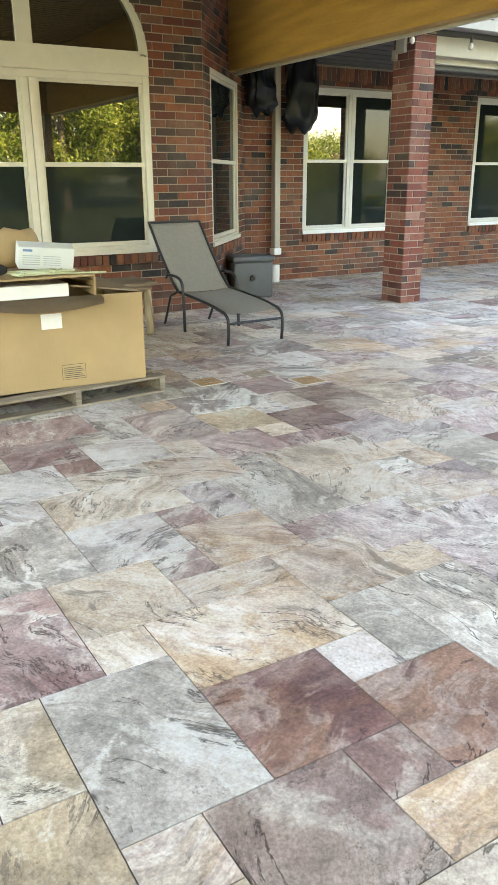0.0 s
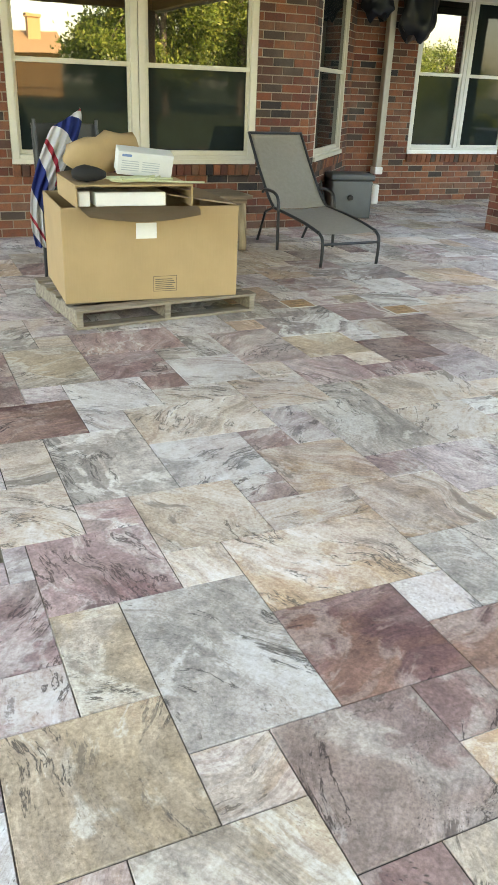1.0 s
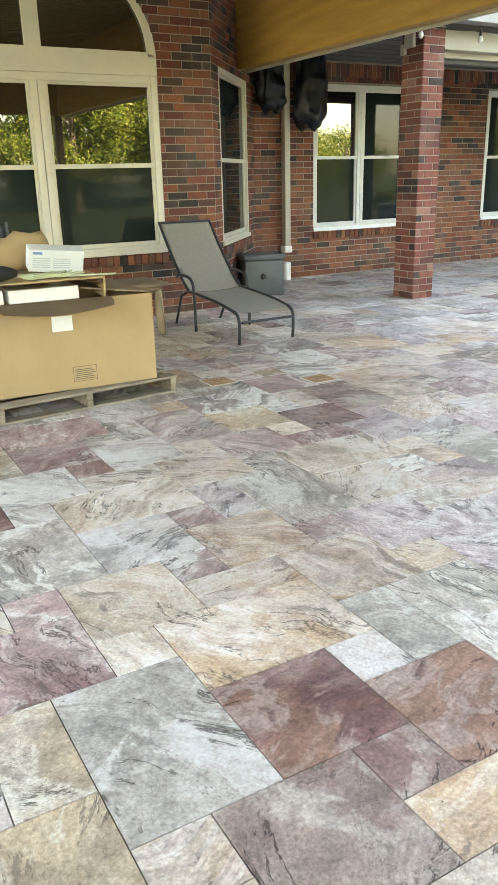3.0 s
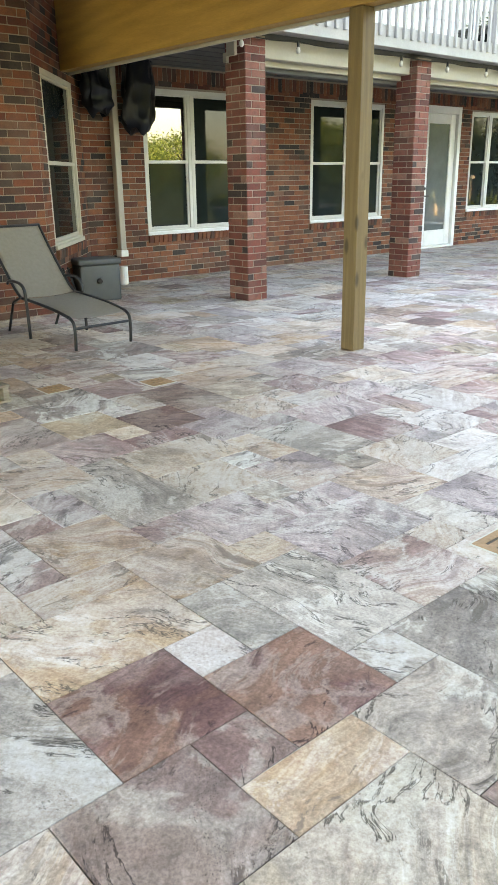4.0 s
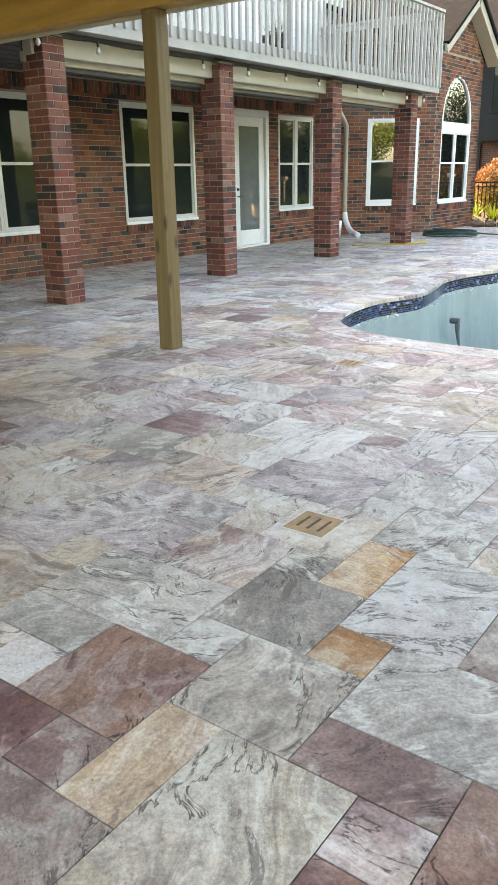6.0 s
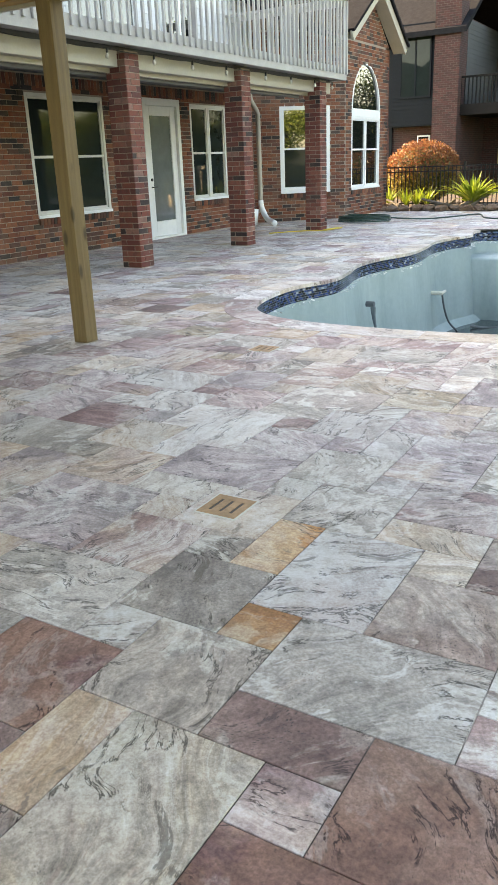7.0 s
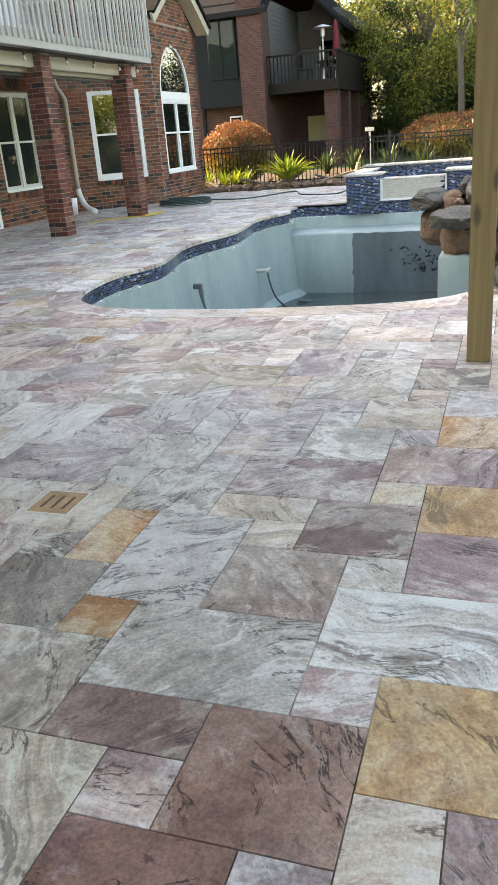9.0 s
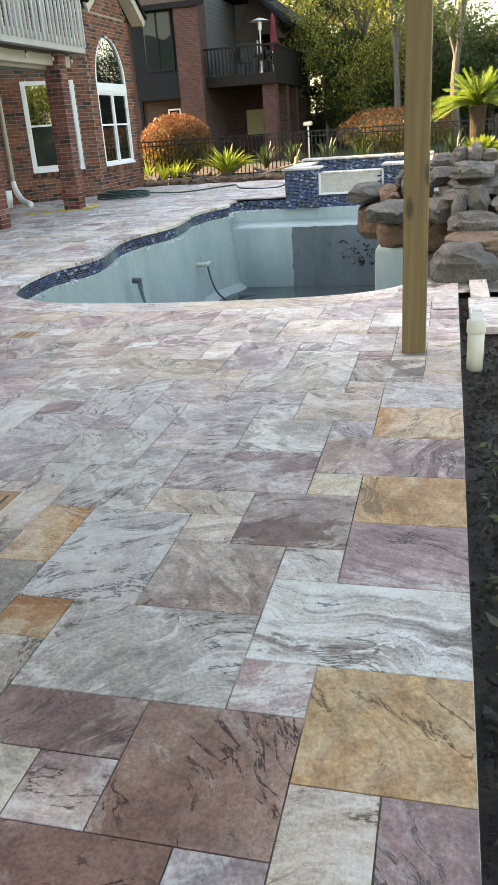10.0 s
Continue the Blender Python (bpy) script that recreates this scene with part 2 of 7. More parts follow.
def wood_mat(name, dark, light, scale=3.0, axis=(1, 9, 9), rough=0.6, knots=0.0, bands=0.38):
    """Sawn timber: long grain along one axis, with growth bands and knots."""
    n = Nodes(name)
    p = n.vmath("MULTIPLY", n.obj(), axis)
    g = n.noise(p, scale, 6, 0.6, 1.2)
    w = n.node("ShaderNodeTexWave", props=dict(wave_type="BANDS", bands_direction="DIAGONAL"), Vector=p, Scale=scale * 0.45, Distortion=7.0, Detail=4.0)
    f = n.math("ADD", n.math("MULTIPLY", g, 1 - bands), n.math("MULTIPLY", w, bands))
    col = n.ramp(f, [(0.28, dark), (0.72, light)])
    fine = n.noise(n.vmath("MULTIPLY", n.obj(), tuple(a * 6 for a in axis)), scale * 3, 5, 0.7)
    col = n.mix(0.4, col, n.ramp(fine, [(0.3, 0.35), (0.7, 0.65)]), "OVERLAY")
    if knots:
        k = n.node("ShaderNodeTexVoronoi", Vector=n.vmath("MULTIPLY", n.obj(), (7, 7, 2.6)), Scale=1.0)
        col = n.mix(n.math("MULTIPLY", n.ramp(k, [(0.09, 1.0), (0.21, 0.0)]), knots), col, tuple(c * 0.35 for c in dark))
    n.bump(fine, 0.25, 0.003)
    return n.done(col, rough)


MORTAR = mortar_mat()
# White frames; the cream of light bounced off the yellow beam is mixed in.
VINYL = plain("beam_warmed_white_vinyl", (0.60, 0.56, 0.46), 0.42, 0, 0.06)
OFFWHITE = plain("white_vinyl", (0.62, 0.61, 0.57), 0.42, 0, 0.06)
WHITE = plain("white_paint", (0.76, 0.77, 0.76), 0.45, 0, 0.06)
BEIGE = plain("beige_trim_paint", (0.40, 0.365, 0.30), 0.5, 0, 0.10, 3)
RAILPAINT = plain("weathered_grey_white_paint", (0.38, 0.36, 0.34), 0.6, 0, 0.14, 5)
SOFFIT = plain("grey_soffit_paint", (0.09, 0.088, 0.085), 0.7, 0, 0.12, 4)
SIDING = plain("white_siding", (0.62, 0.63, 0.63), 0.55, 0, 0.08, 2)
BLACKMETAL = plain("black_powder_coat", (0.018, 0.018, 0.02), 0.4, 0.3, 0.2)
CHAIRMETAL = plain("charcoal_tube_paint", (0.035, 0.037, 0.04), 0.38, 0.4, 0.15)
PLASTIC = plain("slate_grey_plastic", (0.085, 0.095, 0.10), 0.5, 0, 0.12)
PVC = plain("cream_pvc", (0.60, 0.58, 0.50), 0.4, 0, 0.08)
BEAMWOOD = wood_mat("yellow_clear_coated_plywood", (0.32, 0.175, 0.045), (0.46, 0.265, 0.072), 1.3, (6, 0.7, 6), 0.45, 0.0, 0.16)
POSTWOOD = wood_mat("treated_pine", (0.13, 0.085, 0.036), (0.205, 0.138, 0.058), 3.0, (7, 7, 0.3), 0.65, 0.9, 0.15)
PALLETWOOD = wood_mat("weathered_pallet_wood", (0.15, 0.12, 0.088), (0.32, 0.272, 0.21), 3.0, (1, 9, 9), 0.85, 0.0, 0.1)
TABLEWOOD = wood_mat("brown_table_wood", (0.10, 0.065, 0.04), (0.22, 0.15, 0.09), 3.0, (1, 9, 9), 0.55)
LEGWOOD = wood_mat("bare_table_leg_wood", (0.22, 0.16, 0.09), (0.38, 0.29, 0.18), 3.0, (9, 9, 1), 0.6)
CEILWOOD = wood_mat("brown_board_ceiling", (0.24, 0.14, 0.05), (0.42, 0.27, 0.11), 2.0, (1, 9, 9), 0.6)


def glass_mat(name, tint, ior, rough):
    n = Nodes(name)
    w = n.noise(n.pos(), 1.1, 2)
    n.bump(w, 0.06, 0.02)
    return n.done(n.ramp(n.noise(n.pos(), 5, 3), [(0.3, tuple(c * 0.8 for c in tint)), (0.7, tint)]), rough, 0.0, IOR=ior)


GLASS = glass_mat("dark_window_glass", (0.010, 0.011, 0.010), 2.15, 0.012)
DOORGLASS = glass_mat("door_glass_over_blinds", (0.15, 0.17, 0.17), 1.9, 0.02)
SCREEN = glass_mat("dark_solar_screen", (0.016, 0.023, 0.022), 1.33, 0.03)


def mosaic_mat():
    n = Nodes("blue_glass_mosaic")
    t = n.t.nodes.new("ShaderNodeTexBrick")
    t.offset, t.squash = 0.5, 1.0
    n.put(t.inputs["Vector"], n.uv())
    for k, v in dict(Color1=(0, 0, 0), Color2=(1, 1, 1), Mortar=(0.5, 0.5, 0.5), Scale=1.0, Brick_Width=0.05, Row_Height=0.026, Mortar_Size=0.0022, Bias=0.0).items():
        n.put(t.inputs[k.replace("_", " ")], v)
    col = n.ramp(t.outputs[0], [(0.0, (0.004, 0.007, 0.018)), (0.30, (0.014, 0.034, 0.105)), (0.52, (0.022, 0.036, 0.07)), (0.68, (0.022, 0.055, 0.18)), (0.84, (0.09, 0.15, 0.25)), (0.95, (0.28, 0.33, 0.38))], "CONSTANT")
    col = n.mix(t.outputs[1], col, (0.15, 0.16, 0.17))
    n.bump(n.math("SUBTRACT", 1.0, t.outputs[1]), 0.4, 0.002)
    return n.done(col, n.math("ADD", 0.12, n.math("MULTIPLY", t.outputs[1], 0.6)))


MOSAIC = mosaic_mat()


def plaster_mat(name, c1, c2, rough=0.5):
    n = Nodes(name)
    a = n.noise(n.vmath("MULTIPLY", n.pos(), (1.6, 1.6, 0.35)), 1.5, 6, 0.6, 0.5)
    b = n.noise(n.pos(), 11, 6, 0.65)
    n.bump(b, 0.12, 0.006)
    return n.done(n.ramp(n.math("ADD", n.math("MULTIPLY", a, 0.7), n.math("MULTIPLY", b, 0.3)), [(0.32, c1), (0.68, c2)]), rough)


PLASTER = plaster_mat("pale_pool_plaster", (0.25, 0.325, 0.318), (0.375, 0.455, 0.442))
WETPLASTER = plaster_mat("wet_dark_pool_plaster", (0.075, 0.092, 0.098), (0.165, 0.195, 0.205), 0.35)
CONCRETE = plaster_mat("grey_concrete", (0.34, 0.305, 0.24), (0.55, 0.505, 0.42), 0.85)


def grout_mat():
    """Sand in the joints: mostly dark in place of deep-joint shade, pale where it is fresh."""
    n = Nodes("joint_sand")
    a, b = n.noise(n.pos(), 0.8, 5, 0.65), n.noise(n.pos(), 60, 5, 0.7)
    n.bump(b, 0.5, 0.004)
    return n.done(n.mix(0.5, n.ramp(a, [(0.46, (0.045, 0.038, 0.030)), (0.54, (0.16, 0.135, 0.11)), (0.60, (0.58, 0.54, 0.48))]), n.ramp(b, [(0.3, 0.3), (0.7, 0.7)]), "OVERLAY"), 0.95)


GROUT = grout_mat()


def ground_mat(name, stops, scale, bump, rough=0.95, **more):
    n = Nodes(name)
    a, b = n.noise(n.pos(), scale, 6, 0.65), n.noise(n.pos(), scale * 14, 6, 0.75)
    n.bump(n.math("ADD", n.math("MULTIPLY", b, 0.5), a), bump, 0.03)
    return n.done(n.ramp(n.math("ADD", n.math("MULTIPLY", a, 0.5), n.math("MULTIPLY", b, 0.5)), stops), rough, 0.0, **more)


SOIL = ground_mat("dark_damp_soil", [(0.34, (0.014, 0.012, 0.010)), (0.52, (0.038, 0.032, 0.027)), (0.66, (0.085, 0.071, 0.06))], 3.0, 1.0)
PITDIRT = ground_mat("sandy_dirt", [(0.34, (0.05, 0.04, 0.025)), (0.5, (0.16, 0.13, 0.085)), (0.66, (0.30, 0.25, 0.17))], 14.0, 1.0)
# Brown mulch at about half its tone, so the bed reads as shaded.
MULCH = ground_mat("shade_toned_brown_mulch", [(0.3, (0.018, 0.012, 0.009)), (0.6, (0.055, 0.038, 0.027)), (0.75, (0.13, 0.095, 0.068))], 5.0, 1.0)
GRASS = ground_mat("lawn_grass", [(0.3, (0.02, 0.035, 0.010)), (0.55, (0.055, 0.085, 0.022)), (0.75, (0.12, 0.14, 0.04))], 1.2, 0.8)
ROCK = ground_mat("grey_lichen_boulder", [(0.34, (0.035, 0.031, 0.027)), (0.5, (0.10, 0.09, 0.08)), (0.66, (0.22, 0.205, 0.18))], 2.6, 0.9, 0.85)
ROCK_TAN = ground_mat("rusty_tan_boulder", [(0.34, (0.07, 0.038, 0.022)), (0.5, (0.16, 0.095, 0.06)), (0.66, (0.26, 0.20, 0.15))], 2.6, 0.9, 0.85)


def leaf_mat(name, stops, rough=0.5, through_light=0.4):
    """Leaves: a colour for each leaf, and some light passing through the blade."""
    n = Nodes(name)
    col = n.ramp(n.rand(), stops)
    n.done(col, rough)
    thin = n.t.nodes.new("ShaderNodeBsdfTranslucent")
    both = n.t.nodes.new("ShaderNodeMixShader")
    n.put(thin.inputs[0], col), n.put(both.inputs[0], through_light)
    n.put(both.inputs[1], n.bsdf.outputs[0]), n.put(both.inputs[2], thin.outputs[0])
    n.put(n.t.nodes["Material Output"].inputs[0], both.outputs[0])
    return n.mat


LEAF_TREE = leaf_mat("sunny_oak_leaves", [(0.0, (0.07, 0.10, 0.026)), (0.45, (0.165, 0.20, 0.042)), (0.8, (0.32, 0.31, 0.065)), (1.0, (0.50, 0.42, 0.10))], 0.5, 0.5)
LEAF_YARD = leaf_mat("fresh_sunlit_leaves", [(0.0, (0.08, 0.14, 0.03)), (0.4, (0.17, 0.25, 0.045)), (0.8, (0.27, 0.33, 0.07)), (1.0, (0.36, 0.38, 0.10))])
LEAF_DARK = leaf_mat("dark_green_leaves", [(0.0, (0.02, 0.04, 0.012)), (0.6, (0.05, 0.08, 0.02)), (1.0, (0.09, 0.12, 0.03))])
LEAF_RED = leaf_mat("copper_hedge_leaves", [(0.0, (0.085, 0.035, 0.016)), (0.4, (0.20, 0.062, 0.022)), (0.75, (0.30, 0.11, 0.03)), (1.0, (0.20, 0.14, 0.04))], 0.5, 0.3)
LEAF_OLD = leaf_mat("yellowed_hedge_leaves", [(0.0, (0.07, 0.06, 0.015)), (0.5, (0.19, 0.15, 0.025)), (1.0, (0.34, 0.25, 0.04))], 0.5, 0.3)
LEAF_LIME = leaf_mat("lime_leaves", [(0.0, (0.13, 0.19, 0.02)), (0.6, (0.24, 0.30, 0.035)), (1.0, (0.34, 0.36, 0.06))])
LEAF_PALM = leaf_mat("cycad_fronds", [(0.0, (0.10, 0.18, 0.025)), (1.0, (0.28, 0.36, 0.05))])
BARK = ground_mat("grey_bark", [(0.3, (0.06, 0.05, 0.04)), (0.6, (0.14, 0.12, 0.10)), (0.75, (0.22, 0.20, 0.17))], 4.0, 1.0)
PALMBARK = ground_mat("shaggy_palm_trunk", [(0.3, (0.02, 0.013, 0.008)), (0.6, (0.065, 0.042, 0.025)), (0.75, (0.13, 0.085, 0.045))], 9.0, 1.0)
ROOF = ground_mat("charcoal_shingles", [(0.3, (0.010, 0.010, 0.012)), (0.7, (0.026, 0.026, 0.029))], 6.0, 0.25, Specular_IOR_Level=0.02)


# Brick tones lowered to stand in for tree shade on the neighbour's house.
def far_brick_mat():
    n = Nodes("shade_darkened_far_brick")
    t = n.t.nodes.new("ShaderNodeTexBrick")
    t.offset = 0.5
    n.put(t.inputs["Vector"], n.uv())
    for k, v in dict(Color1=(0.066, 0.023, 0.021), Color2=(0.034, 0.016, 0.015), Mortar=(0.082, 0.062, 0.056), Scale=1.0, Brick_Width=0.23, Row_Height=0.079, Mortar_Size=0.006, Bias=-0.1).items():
        n.put(t.inputs[k.replace("_", " ")], v)
    b = n.noise(n.pos(), 1.2, 5)
    n.bump(n.math("SUBTRACT", 1.0, t.outputs[1]), 0.5, 0.006)
    return n.done(n.mix(0.6, t.outputs[0], n.ramp(b, [(0.3, 0.35), (0.7, 0.65)]), "OVERLAY"), 0.9)


FARBRICK = far_brick_mat()
# Siding and deck wood below carry the neighbour's tree shade in their base colour.
NBSIDING = plain("shade_darkened_slate_siding", (0.011, 0.014, 0.018), 0.7, 0, 0.12, 2, Specular_IOR_Level=0.12)
NBWOOD = plain("shade_darkened_deck_wood", (0.017, 0.015, 0.0145), 0.8, 0, 0.2, 5, Specular_IOR_Level=0.08)
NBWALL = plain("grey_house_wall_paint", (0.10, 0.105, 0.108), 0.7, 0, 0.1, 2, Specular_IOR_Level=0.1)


# ---- building helpers ----
def quad_box(bm, x0, x1, y0, y1, z0, z1, m=None):
    v = [bm.verts.new((m @ Vector(c)) if m else c) for c in
         ((x0, y0, z0), (x1, y0, z0), (x1, y1, z0), (x0, y1, z0), (x0, y0, z1), (x1, y0, z1), (x1, y1, z1), (x0, y1, z1))]
    for f in ((3, 2, 1, 0), (4, 5, 6, 7), (0, 1, 5, 4), (1, 2, 6, 5), (2, 3, 7, 6), (3, 0, 4, 7)):
        bm.faces.new([v[i] for i in f])


def boxes(*dims, bevel=0.0, m=None):
    bm = bmesh.new()
    for d in dims:
        quad_box(bm, *d, m=m)
    if bevel:
        bmesh.ops.bevel(bm, geom=bm.edges[:], offset=bevel, segments=2, affect="EDGES", profile=0.5)
    return bm


def tube(bm, pts, radii, n=8, caps=True):
    """A round bar along a run of points."""
    pts = [Vector(p) for p in pts]
    radii = radii if isinstance(radii, (list, tuple)) else [radii] * len(pts)
    rings, up = [], None
    for i, p in enumerate(pts):
        d = (pts[min(i + 1, len(pts) - 1)] - pts[max(i - 1, 0)]).normalized()
        if up is None:
            up = d.orthogonal().normalized()
        up = (up - d * up.dot(d)).normalized()
        side = d.cross(up)
        rings.append([bm.verts.new(p + (up * math.cos(a) + side * math.sin(a)) * radii[i]) for a in (math.tau * k / n for k in range(n))])
    for a, b in zip(rings, rings[1:]):
        for k in range(n):
            bm.faces.new((a[k], a[(k + 1) % n], b[(k + 1) % n], b[k]))
    if caps:
        bm.faces.new(rings[0][::-1]), bm.faces.new(rings[-1])
    return bm


def tubes(*runs, n=8):
    bm = bmesh.new()
    for pts, r in runs:
        tube(bm, pts, r, n)
    return bm


def spline(pts, per=6, closed=False):
    """Points on a smooth run through the given ones."""
    P = [Vector(p) for p in pts]
    out, n = [], len(P)
    for i in range(n if closed else n - 1):
        g = (lambda k: P[k % n]) if closed else (lambda k: P[max(0, min(n - 1, k))])
        a, b, c, d = g(i - 1), g(i), g(i + 1), g(i + 2)
        for k in range(per):
            t = k / per
            out.append(0.5 * ((2 * b) + (c - a) * t + (2 * a - 5 * b + 4 * c - d) * t * t + (3 * b - a - 3 * c + d) * t ** 3))
    return out if closed else out + [P[-1]]


def to_mesh(bm, name, mat, smooth=False):
    bmesh.ops.recalc_face_normals(bm, faces=bm.faces[:])
    me = bpy.data.meshes.new(name)
    bm.to_mesh(me)
    bm.free()
    me.materials.append(mat)
    if smooth:
        me.shade_smooth()
    return me


def part(name, bm, mat, parent=None, label="", smooth=False):
    ob = new(name, to_mesh(bm, name, mat, smooth))
    ob.parent = parent
    if label:
        tagged(ob, label)
    return ob


def thing(name, label, category, at=(0, 0, 0), rz=0.0, group="", kind=""):
    ob = new(name)
    ob.empty_display_size = 0.1
    ob.location, ob.rotation_euler = at, (0, 0, radians(rz))
    return tagged(ob, label, category, group, kind)


def solid(name, bm, mat, label, category, kind="", smooth=False, group=""):
    return tagged(part(name, bm, mat, None, "", smooth), label, category, group, kind)


def data_part(name, verts, faces, mat, parent=None, label=""):
    me = bpy.data.meshes.new(name)
    me.from_pydata(verts, [], faces)
    me.materials.append(mat)
    ob = new(name, me)
    ob.parent = parent
    if label:
        tagged(ob, label)
    return ob


def brick_verts(sx, sz, depth, ch):
    """One brick or tile, seen from its face (-y): chamfered front, open back."""
    a, b = sx / 2, sz / 2
    v = [(-a, 0, -b), (a, 0, -b), (a, 0, b), (-a, 0, b)]
    v += [(-a, -depth + ch, -b), (a, -depth + ch, -b), (a, -depth + ch, b), (-a, -depth + ch, b)]
    v += [(-a + ch, -depth, -b + ch), (a - ch, -depth, -b + ch), (a - ch, -depth, b - ch), (-a + ch, -depth, b - ch)]
    f = [(0, 1, 5, 4), (1, 2, 6, 5), (2, 3, 7, 6), (3, 0, 4, 7), (4, 5, 9, 8), (5, 6, 10, 9), (6, 7, 11, 10), (7, 4, 8, 11), (8, 9, 10, 11)]
    return v, f


PIECES = {}


def piece_mesh(name, sx, sz, depth, ch, mat):
    q = 3 if name == "tile" else 2
    key = (name, round(sx, q), round(sz, 3), round(depth, 3), mat.name)
    if key not in PIECES:
        v, f = brick_verts(round(sx, q), sz, depth, ch)
        me = bpy.data.meshes.new(name)
        me.from_pydata(v, [], f)
        me.materials.append(mat)
        PIECES[key] = me
    return PIECES[key]


COURSE, LENGTH, JOINT = 0.0785, 0.2286, 0.0105
rng = random.Random(4)
LATER = []


def free_spans(z, length, openings):
    """Stretches of a course at height z that no opening cuts."""
    cuts = []
    for o in openings:
        s0, s1, z0, z1, arch = o
        if z0 < z < z1:
            cuts.append((s0, s1))
        elif arch and z1 <= z < z1 + arch:
            h = (s1 - s0) / 2 * math.sqrt(1 - ((z - z1) / arch) ** 2)
            cuts.append(((s0 + s1) / 2 - h, (s0 + s1) / 2 + h))
    spans, at = [], 0.0
    for a, b in sorted(cuts):
        if a > at + 0.02:
            spans.append((at, a))
        at = max(at, b)
    if at < length - 0.02:
        spans.append((at, length))
    return spans


def wall_body(length, z0, z1, thick, openings):
    """The mortar-faced body of a wall with its openings going right through."""
    rects = []
    for s0, s1, a, b, arch in openings:
        rects.append((s0, s1, a, b))
        if arch:
            k = 20
            for i in range(k):
                u0, u1 = -math.cos(math.pi * i / k), -math.cos(math.pi * (i + 1) / k)
                h = arch * math.sqrt(max(0.0, 1 - min(abs(u0), abs(u1)) ** 2))
                mid, half = (s0 + s1) / 2, (s1 - s0) / 2
                rects.append((mid + half * u0, mid + half * u1, b, b + h))
    S = sorted({0.0, length, *(round(v, 4) for r in rects for v in r[:2] if 0 < v < length)})
    Z = sorted({z0, z1, *(round(v, 4) for r in rects for v in r[2:] if z0 < v < z1)})
    hole = lambda s, z: s < 0 or s > length or z < z0 or z > z1 or any(r[0] < s < r[1] and r[2] < z < r[3] for r in rects)
    bm = bmesh.new()
    vs = {}
    def V(s, y, z):
        k = (round(s, 4), y, round(z, 4))
        if k not in vs:
            vs[k] = bm.verts.new(k)
        return vs[k]
    def F(*c):
        try:
            bm.faces.new([V(*p) for p in c])
        except ValueError:
            pass
    T = thick
    for a, b in zip(S, S[1:]):
        for c, d in zip(Z, Z[1:]):
            if hole((a + b) / 2, (c + d) / 2):
                continue
            F((a, 0, c), (b, 0, c), (b, 0, d), (a, 0, d))
            F((a, T, c), (a, T, d), (b, T, d), (b, T, c))
            if hole(a - 1e-3, (c + d) / 2):
                F((a, 0, c), (a, 0, d), (a, T, d), (a, T, c))
            if hole(b + 1e-3, (c + d) / 2):
                F((b, 0, c), (b, T, c), (b, T, d), (b, 0, d))
            if hole((a + b) / 2, c - 1e-3):
                F((a, 0, c), (a, T, c), (b, T, c), (b, 0, c))
            if hole((a + b) / 2, d + 1e-3):
                F((a, 0, d), (b, 0, d), (b, T, d), (a, T, d))
    return bm


def brick_wall(name, label, p0, p1, z0, z1, openings=(), singles=300, zone=None, soldier=None, sills=(), thick=0.22, bricks=None):
    """A brick wall from p0 to p1, faced on its right-hand side. Local x runs along it, local -y is its face."""
    d = Vector((p1[0] - p0[0], p1[1] - p0[1]))
    length = d.length
    ob = tagged(part(name, wall_body(length, z0, z1, thick, openings), MORTAR), label, "wall", kind="structure")
    ob.location, ob.rotation_euler = (p0[0], p0[1], 0), (0, 0, math.atan2(d.y, d.x))
    laid = []
    row = 0
    z = max(z0, 0.0) + COURSE / 2 + 0.004
    while z < z1 - COURSE / 2:
        if not (soldier and soldier[0] < z < soldier[1]):
            for a, b in free_spans(z, length, openings):
                s = a - ((a - (0.11 if row % 2 else 0.0)) % LENGTH)
                while s < b - 0.01:
                    c0, c1 = max(s, a), min(s + LENGTH, b)
                    w = c1 - c0 - JOINT
                    if w > 0.02:
                        laid.append(((c0 + c1) / 2, z, w, COURSE - JOINT))
                    s += LENGTH
        z += COURSE
        row += 1
    if soldier:
        zc = (soldier[0] + soldier[1]) / 2
        for a, b in free_spans(zc, length, openings):
            n = max(1, round((b - a) / COURSE))
            for i in range(n):
                laid.append((a + (i + 0.5) * (b - a) / n, zc, (b - a) / n - JOINT, soldier[1] - soldier[0] - JOINT))
    LATER.append((ob, laid, singles, zone, sills, bricks or BRICK))
    return ob


